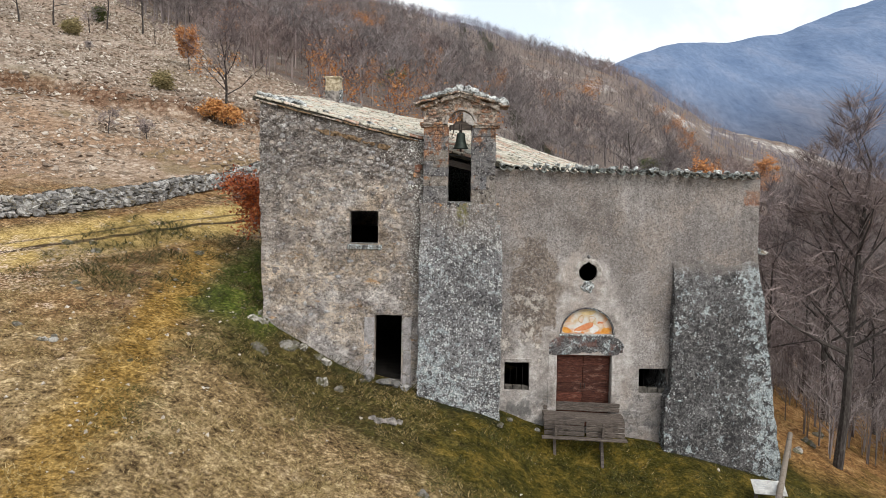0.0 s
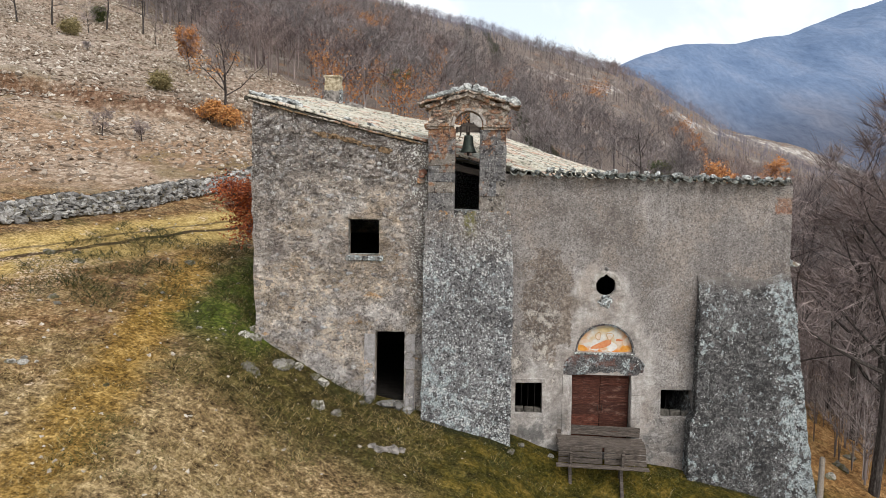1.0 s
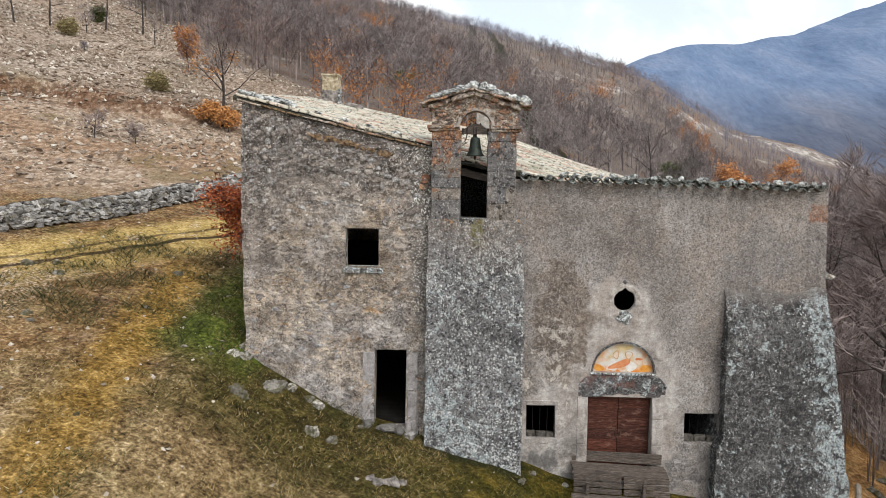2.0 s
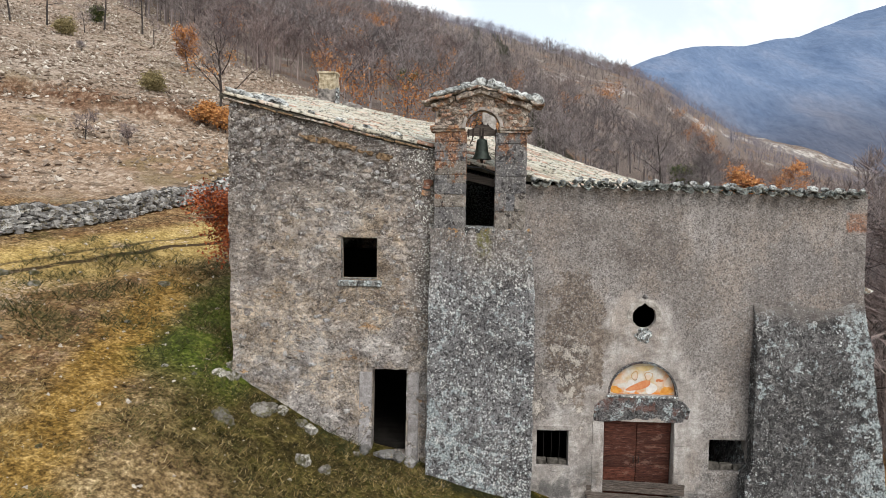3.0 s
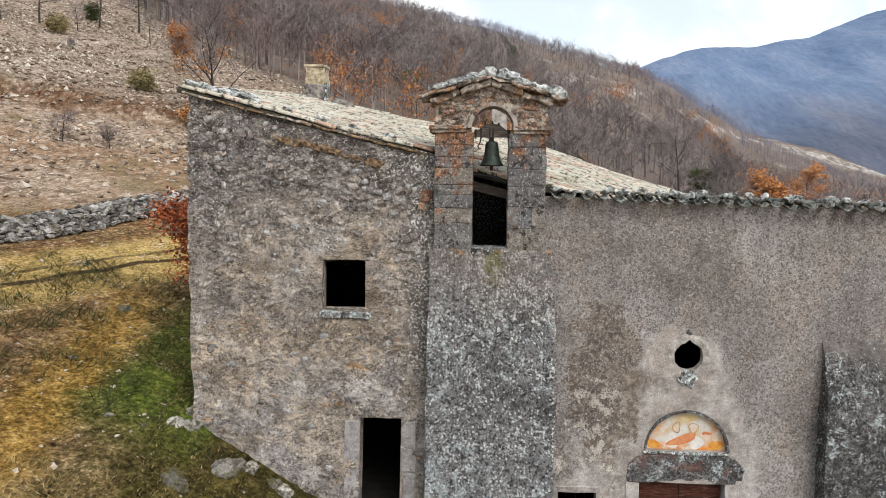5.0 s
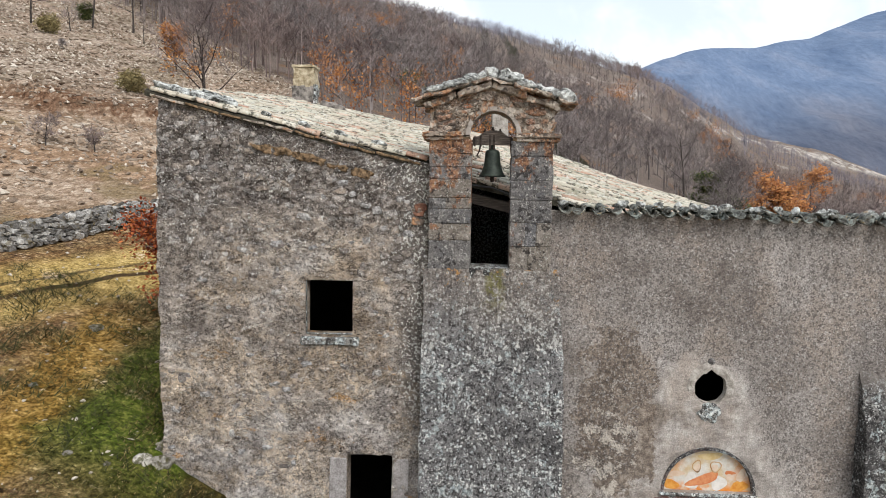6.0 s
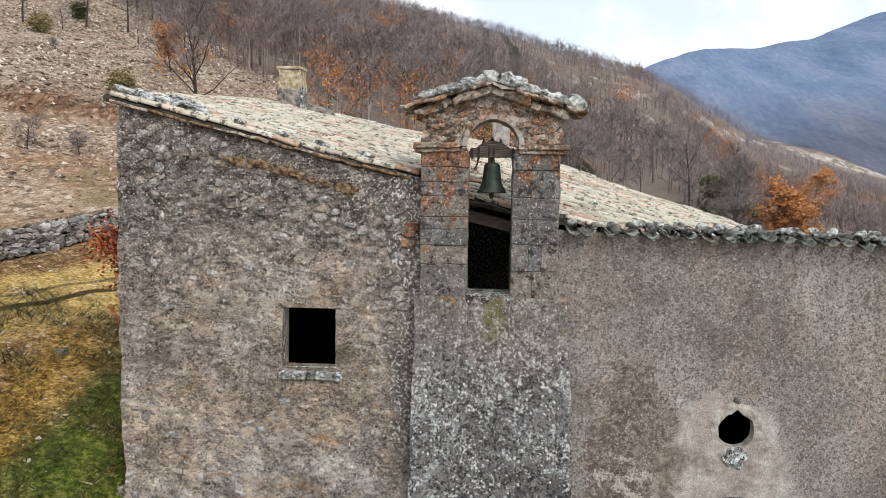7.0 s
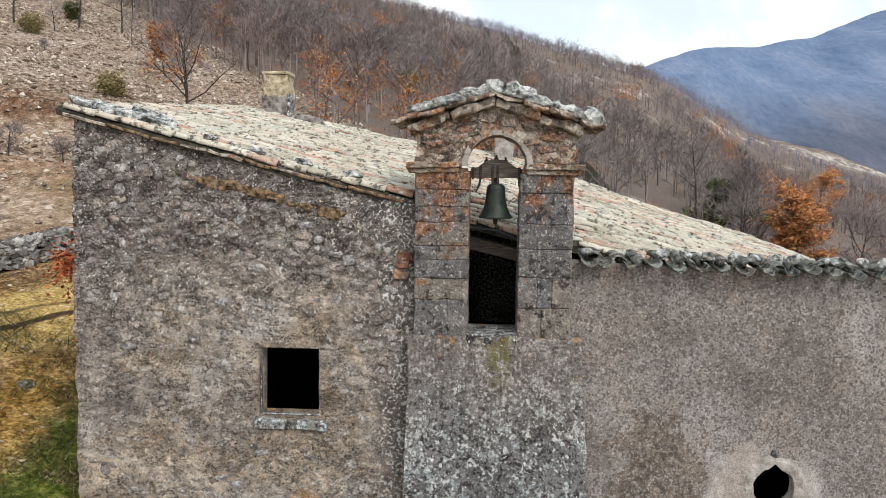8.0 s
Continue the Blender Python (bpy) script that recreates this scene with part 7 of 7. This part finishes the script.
def tri_mesh(name, parts_list, slivers, mat):
    vs, fs = parts_list
    me = bpy.data.meshes.new(name)
    vs, fs = list(vs), list(fs)
    for p, d, w, length in slivers:
        s = d.orthogonal().normalized() * w
        o = len(vs)
        vs += [p - s, p + s, p + d * length]
        fs.append((o, o + 1, o + 2))
    me.from_pydata(vs, [], fs)
    me.update()
    return me


def leaf_mesh(name, rng, tips, per, size, cut=lambda p: True):
    vs, fs = [], []
    for p, d in tips:
        if not cut(p):
            continue
        for _ in range(per):
            c = p + d * rng.uniform(0, 0.5) + Vector((rng.gauss(0, 0.16), rng.gauss(0, 0.16), rng.gauss(0, 0.14)))
            a = Vector((rng.uniform(-1, 1), rng.uniform(-1, 1), rng.uniform(-0.7, 0.7))).normalized()
            b = a.orthogonal().normalized()
            s = size * rng.uniform(0.6, 1.3)
            o = len(vs)
            vs += [c - a * s, c + b * s * 0.55, c + a * s, c - b * s * 0.55]
            fs.append((o, o + 1, o + 2, o + 3))
    me = bpy.data.meshes.new(name)
    me.from_pydata(vs, [], fs)
    me.update()
    return me


def make_tree(seed, height, label, leaf=None, per=3, size=0.06, cut=lambda p: True, bare=True, name="tree", category="tree", **shape):
    rng = random.Random(seed)
    coarse, fine, tips = grow(rng, height, **shape)
    t = thing(name, label, category)
    part("trunk", tri_mesh("trunk", coarse, [], BARK), BARK, t)
    k = height / 8
    slivers = [(p, d, 0.007 + 0.004 * k, rng.uniform(0.35, 0.8) * (0.4 + 0.6 * k)) for p, d in tips]
    crown = part("crown", tri_mesh("crown", fine, slivers, TWIG), TWIG, t, "fine bare twigs")
    if leaf:
        part("leaves", leaf_mesh("leaves", rng, tips, per, size, cut), leaf, crown)
    return t


def plant(t, x, y, turn=0.0, scale=1.0):
    t.matrix_basis = Matrix.Translation((x, y, float(ground_z(x, y)))) @ Matrix.Rotation(turn, 4, "Z") @ Matrix.Scale(scale, 4)
    return t


def bush(seed, x, y, s, leaf, label, dense=9):
    t = make_tree(seed, s, label, leaf, dense, 0.05 + 0.02 * s, kids=(9, 5, 3), spread=0.9, name="bush", category="bush")
    return plant(t, x, y)


plant(make_tree(19, 7.6, "bare oak with rust leaves low on its branches", ORANGE_LEAF, 3, 0.085, lambda p: p.z < 2.2 or (p.z < 4.2 and noise.noise(p * 0.7) > 0.36), kids=(16, 7, 4), spread=0.62, twigs=6), -17.6, 44.6)
bush(57, -17.0, 44.0, 1.5, ORANGE_LEAF, "orange-leaved oak scrub at the foot of a bare tree", 4)
bush(58, -18.4, 44.3, 1.4, ORANGE_LEAF, "rust-leaved oak scrub at the foot of a bare tree", 4)
plant(make_tree(12, 3.3, "small oak in bright rust-orange leaf", RUST_LEAF, 6, 0.085, kids=(9, 5, 4)), -26.2, 60.5)
plant(make_tree(13, 3.2, "dense shrub in red autumn leaf by the house corner", RED_LEAF, 8, 0.05, kids=(12, 5, 4), name="shrub", category="shrub", spread=0.28), -8.5, 21.8, 0.0, 0.95)
plant(make_tree(14, 7.6, "broad oak in full orange autumn leaf", RUST_LEAF, 8, 0.12, kids=(13, 6, 4)), 20.4, 60.0)
plant(make_tree(31, 9.0, "oak with thin orange leaves", RUST_LEAF, 3, 0.16, kids=(10, 5, 4)), 47.0, 112.0)
BIG = make_tree(15, 12.4, "tall bare tree on the slope below the chapel", kids=(20, 6, 5), twigs=5, spread=0.42, lean_up=1.1, reach=0.5, wander=0.04)
plant(BIG, 9.95, 20.05, 0.6)
MID = make_tree(16, 9.0, "bare tree on the wooded slope", kids=(12, 6, 4))
plant(MID, 13.4, 25.6)
SLIM = make_tree(17, 8.0, "slim bare tree on the wooded slope", kids=(12, 5, 4), spread=0.4)
plant(SLIM, 9.9, 27.5)
rw = random.Random(41)
wood_sites = []
for _ in range(600):
    y = rw.uniform(23, 62)
    x = rw.uniform(8.6, 8.6 + 0.85 * (y - 12))
    if x < 9.5 + 0.05 * y or (y > 28 and abs(x - 0.42 * y + 4.3) < 3.2):
        continue
    if all((x - a) ** 2 + (y - b) ** 2 > 5.5 for a, b in wood_sites) and (x - 9.95) ** 2 + (y - 20.05) ** 2 > 4:
        wood_sites.append((x, y))
for x, y in wood_sites[:80]:
    plant(copy_thing(rw.choice((BIG, MID, SLIM, MID, SLIM)), Matrix()), x, y, rw.uniform(0, 6.28), rw.uniform(0.6, 1.0))
for t in list(scene.objects):
    if t.name.startswith("tree") and "slope" in t.get("label", ""):
        t["group"] = "bare trees on the slope"


bush(51, -22.6, 46.6, 0.95, OLIVE_LEAF, "olive-green rounded bush on the scree")
bush(52, -38.3, 63.4, 1.3, OLIVE_LEAF, "olive-green rounded bush on the scree")
bush(53, -40.5, 72.5, 1.5, GREEN_LEAF, "olive-green rounded bush on the scree")
bush(54, -9.3, 74.0, 3.2, GREEN_LEAF, "dark evergreen bush at the edge of the woods")
bush(55, 14.6, 58.0, 4.6, GREEN_LEAF, "dark evergreen bush behind the roof")
bush(56, -5.6, 47.0, 2.0, OLIVE_LEAF, "olive-green bush behind the house")
for k, (x, y, s) in enumerate(((-21.0, 36.0, 1.6), (-19.4, 37.0, 1.3), (-33.0, 69.0, 3.0), (-30.5, 73.0, 3.2), (-15.6, 46.5, 2.2), (-38.0, 66.0, 3.0), (-34.0, 58.5, 0.9))):
    plant(make_tree(60 + k, s, "leafless grey thorn bush on the scree", kids=(9, 5, 3), spread=0.8, name="bush", category="bush"), x, y)
for k, (x, y, s) in enumerate(((-44.0, 61.5, 1.0), (-42.6, 62.5, 0.85), (-46.0, 64.0, 1.1), (-41.5, 66.0, 0.9), (-38.6, 70.5, 0.9), (-36.5, 74.0, 1.0))):
    plant(copy_thing(SLIM, Matrix()), x, y, k * 1.3, s)


# ---- far woods ----
def simple_tree(seed, slivers, leaf):
    """A low-cost bare tree 1 high: trunk, limbs and many thin twigs (or leaves alone)."""
    r = np.random.RandomState(seed)
    vs, fs = [], []

    def sliver(p, d, w, length):
        d = d / np.linalg.norm(d)
        s = np.cross(d, r.normal(size=3))
        s = s / np.linalg.norm(s) * w
        o = len(vs)
        vs.extend([p - s, p + s, p + d * length])
        fs.append((o, o + 1, o + 2))
    if not leaf:
        for k in range(3):
            a = k * 2.1
            sliver(np.array([0, 0, -0.05]), np.array([0.05 * math.cos(a), 0.05 * math.sin(a), 1.0]), 0.012, 0.85)
    for k in range(9):
        a, z = r.rand() * 6.28, 0.22 + 0.55 * r.rand()
        d = np.array([math.cos(a), math.sin(a), 0.5 + 0.9 * r.rand()])
        d = d / np.linalg.norm(d)
        p, reach = np.array([0, 0, z]), 0.28 + 0.22 * r.rand()
        if not leaf:
            sliver(p, d, 0.0055, reach)
        for _ in range(slivers // 9):
            q = p + d * reach * r.rand() ** 0.6
            e = d + r.normal(size=3) * 0.85 + np.array([0, 0, 0.45])
            if leaf:
                sliver(q + r.normal(size=3) * 0.06, r.normal(size=3), 0.013, 0.034)
            else:
                sliver(q, e, 0.0022 + 0.0020 * r.rand(), 0.05 + 0.11 * r.rand())
    return np.array(vs), np.array(fs)


def woods(name, xs, ys, heights, seeds, slivers, leaf, mat, label):
    protos = [simple_tree(s, slivers, leaf) for s in seeds]
    zs = ground_z(xs, ys)
    kind_of = nr.randint(0, len(protos), len(xs))
    ang = nr.rand(len(xs)) * 6.28
    out_v, out_f, n0 = [], [], 0
    for j, (v, f) in enumerate(protos):
        idx = np.where(kind_of == j)[0]
        if not len(idx):
            continue
        c, s = np.cos(ang[idx])[:, None], np.sin(ang[idx])[:, None]
        h = heights[idx][:, None]
        w = h * (0.85 + 0.4 * nr.rand(len(idx), 1))
        p = np.stack([(v[:, 0] * c - v[:, 1] * s) * w + xs[idx][:, None], (v[:, 0] * s + v[:, 1] * c) * w + ys[idx][:, None], v[:, 2] * h + zs[idx][:, None]], -1)
        out_v.append(p.reshape(-1, 3))
        out_f.append((f[None] + len(v) * np.arange(len(idx))[:, None, None]).reshape(-1, 3) + n0)
        n0 += len(idx) * len(v)
    ob = part(name, fast_mesh(name, np.concatenate(out_v), np.concatenate(out_f), mat), mat)
    return tagged(ob, label, "woods", kind="stuff")


def sites(k, y0, y1, s0, s1):
    ys = np.sqrt(nr.uniform(y0 ** 2, y1 ** 2, k))
    xs = nr.uniform(s0, s1, k) * ys - 2
    ok = (ys + 1.1 * xs + 9 * fbm(xs * 0.06, ys * 0.06, 3, 3) > 43) & (fbm(xs * 0.03, ys * 0.03, 3, 14) > -0.33 + 0.1 * (xs > 4))
    ok &= (ys > 50) | (xs > 9 + 0.05 * ys)
    ok &= ~((ys < 62) & (np.abs(xs - 0.42 * ys + 4.3) < 3.2))
    open_band = (np.abs(ys - np.maximum(122 + 1.72 * xs, 177) + 10 * fbm(xs * 0.05, ys * 0.05, 2, 5)) < 11) & (xs > 10)
    ok &= ~open_band | (nr.rand(k) < 0.18)
    ok &= ~((xs > -20) & (xs < 3) & (ys < 72)) | (nr.rand(k) < 0.3)
    return xs[ok], ys[ok]


xs, ys = sites(2700, 26, 120, -0.75, 0.85)
woods("near_woods", xs, ys, nr.uniform(4.0, 7.2, len(xs)) * np.where(xs > -4, 0.6, 1.0), (1, 2, 3, 4, 5, 6), 430, False, TWIG, "leafless grey-brown oak woods on the hillside")
xs, ys = sites(4200, 120, 230, -0.75, 0.85)
woods("middle_woods", xs, ys, nr.uniform(4.0, 7.0, len(xs)) * np.where(xs > 0, 0.72, 1.0), (7, 8, 9, 10), 200, False, TWIG, "leafless grey-brown oak woods higher on the hillside")
xs, ys = sites(7500, 230, 430, -0.75, 0.85)
ok = (xs < 135) | (ys < 342 + 14 * fbm(xs * 0.05, ys * 0.05, 2, 5)) | (nr.rand(len(xs)) < 0.06)
xs, ys = xs[ok], ys[ok]
woods("upper_woods", xs, ys, nr.uniform(3, 5.5, len(xs)), (17, 18, 19), 72, False, HAZE_TWIG, "distant leafless woods along the ridge, tinted haze-blue")
xs, ys = sites(900, 50, 200, -0.6, 0.8)
pick = (fbm(xs * 0.05, ys * 0.05, 2, 33) > 0.12) & ((xs < -4) | (nr.rand(len(xs)) < 0.3))
woods("rust_woods", xs[pick], ys[pick], nr.uniform(3.5, 6.5, pick.sum()), (21, 22, 23), 420, True, RUST_LEAF, "scattered oaks in rust-brown leaf among bare woods")
xs, ys = nr.uniform(-17, 1, 26), nr.uniform(48, 74, 26)
keep = ys + 1.1 * xs > 37
xs, ys = xs[keep], ys[keep]
woods("rust_oaks", xs, ys, nr.uniform(3.2, 6.0, len(xs)), (24, 25, 26), 300, True, RUST_LEAF, "young oaks in orange leaf at the edge of the woods")
woods("rust_oak_wood", xs, ys, nr.uniform(4.0, 6.6, len(xs)), (27, 28), 260, False, TWIG, "branches of young oaks at the edge of the woods")

xs, ys = nr.uniform(-60, -3, 34000), nr.uniform(24, 85, 34000)
ok = (ys - 0.95 * xs > 44) & (ys + 1.1 * xs < 46) & (fbm(xs * 0.2, ys * 0.2, 3, 26) > -0.12 + 0.4 * (nr.rand(34000) - 0.5))
woods("heath", xs[ok], ys[ok], nr.uniform(0.12, 0.45, ok.sum()), (51, 52, 53), 27, True, HEATH, "low brown heath tufts on the hillside")
xs, ys = nr.uniform(8.6, 34, 1500), nr.uniform(20.5, 50, 1500)
ok = (xs > 9.2 + 0.03 * ys + 0.8 * fbm(xs * 0.5, ys * 0.5, 2, 6)) & (xs < 9 + 0.95 * (ys - 14)) & (fbm(xs * 0.25, ys * 0.25, 3, 19) > -0.22)
woods("thicket", xs[ok], ys[ok], nr.uniform(1.2, 3.6, ok.sum()), (41, 42, 43, 44), 150, False, TWIG, "leafless brown underwood among the trees of the slope")

# ---- pieces of walls and roofs ----
for (x, y), m in roof_tiles:
    if (x, y) in chosen:
        ob = part("tile", tiles[rng.randrange(7)], TILE, roof)
        ob.matrix_local = m
for w in placed:
    if id(w) in keep_ids:
        part("stone", w[3], ROCK, dry_wall).matrix_local = w[2]
plates = []
for k in range(10):
    bm = block(-0.5, 0.5, -0.16, 0.35, -0.5, 0.5)
    bmesh.ops.subdivide_edges(bm, edges=[e for e in bm.edges if abs(e.verts[0].co.y - e.verts[1].co.y) < 0.1], cuts=1, use_grid_fill=True)
    for v in bm.verts:
        if v.co.y < 0:
            edge = max(abs(v.co.x), abs(v.co.z)) > 0.4
            corner = abs(v.co.x) > 0.4 and abs(v.co.z) > 0.4
            v.co.y += rng.uniform(0.0, 0.10) if edge else rng.uniform(-0.06, 0.02)
            v.co.x = v.co.x * (0.72 if corner else 0.94) + rng.uniform(-0.10, 0.10)
            v.co.z = v.co.z * (0.74 if corner else 0.94) + rng.uniform(-0.10, 0.10)
    me = bpy.data.meshes.new("stone")
    bm.to_mesh(me)
    bm.free()
    me.materials.append(RUBBLE)
    plates.append(me)


def wall_stone(x, z, w, h):
    top = 8.60 - 0.242 * (x + 7.74)
    y = house_place(x, z if z < 6 else 6 + (z - 6) * 2.6 / (top - 6), 0, 0.3)[1]
    ob = part("stone", plates[rng.randrange(10)], RUBBLE, wall_house)
    ob.location, ob.scale, ob.rotation_euler = (x, y + 0.012, z), (w, rng.uniform(0.10, 0.2), h), (0, rng.uniform(-0.22, 0.22), 0)


made, row = 0, 0
while row < 17:
    x = -7.5 + rng.uniform(0, 0.15)
    while x < -3.25 and made < 240:
        w = rng.uniform(0.11, 0.30)
        z = roof_z(x, 18.7) - 0.30 - 0.145 * row + rng.uniform(-0.03, 0.03)
        deep = row / 17 + 0.9 * noise.noise(Vector((x * 0.9, 2.0, z * 0.9)))
        band = abs(z - (roof_z(x, 18.7) - 0.62)) < 0.12 and x > -6.2
        if rng.random() < 0.92 - 1.1 * max(0.0, deep) and not band and not (-6.0 < x and row < 3):
            wall_stone(x + w / 2, z, w, rng.uniform(0.09, 0.155))
            made += 1
        x += w + 0.015
    row += 1
while made < 275:
    x, z = rng.uniform(-7.5, -3.3), rng.uniform(1.2, 6.4)
    if (HW[0] - 0.25 < x < HW[1] + 0.25 and HW[2] - 0.3 < z < HW[3] + 0.25) or (x > HD[0] - 0.5 and z < HD[3] + 0.4) or z < float(ground_z(x, 18)) + 0.3:
        continue
    wall_stone(x, z, rng.uniform(0.08, 0.22), rng.uniform(0.06, 0.13))
    made += 1
made = 0
while made < 60:
    x, z = rng.uniform(-2.95, -1.08), rng.uniform(7.98, 8.74)
    if math.hypot(x - AX, z - AZ) < AR + 0.13 or z > gable_top(x) - 0.10:
        continue
    ob = part("stone", plates[rng.randrange(10)], RUST_STONE, gable)
    ob.data = ob.data.copy()
    ob.data.materials[0] = RUST_STONE
    ob.location, ob.scale, ob.rotation_euler = (x, FY - 0.004, z), (rng.uniform(0.12, 0.3), rng.uniform(0.12, 0.3), rng.uniform(0.07, 0.13)), (0, rng.uniform(-0.3, 0.3), 0)
    made += 1
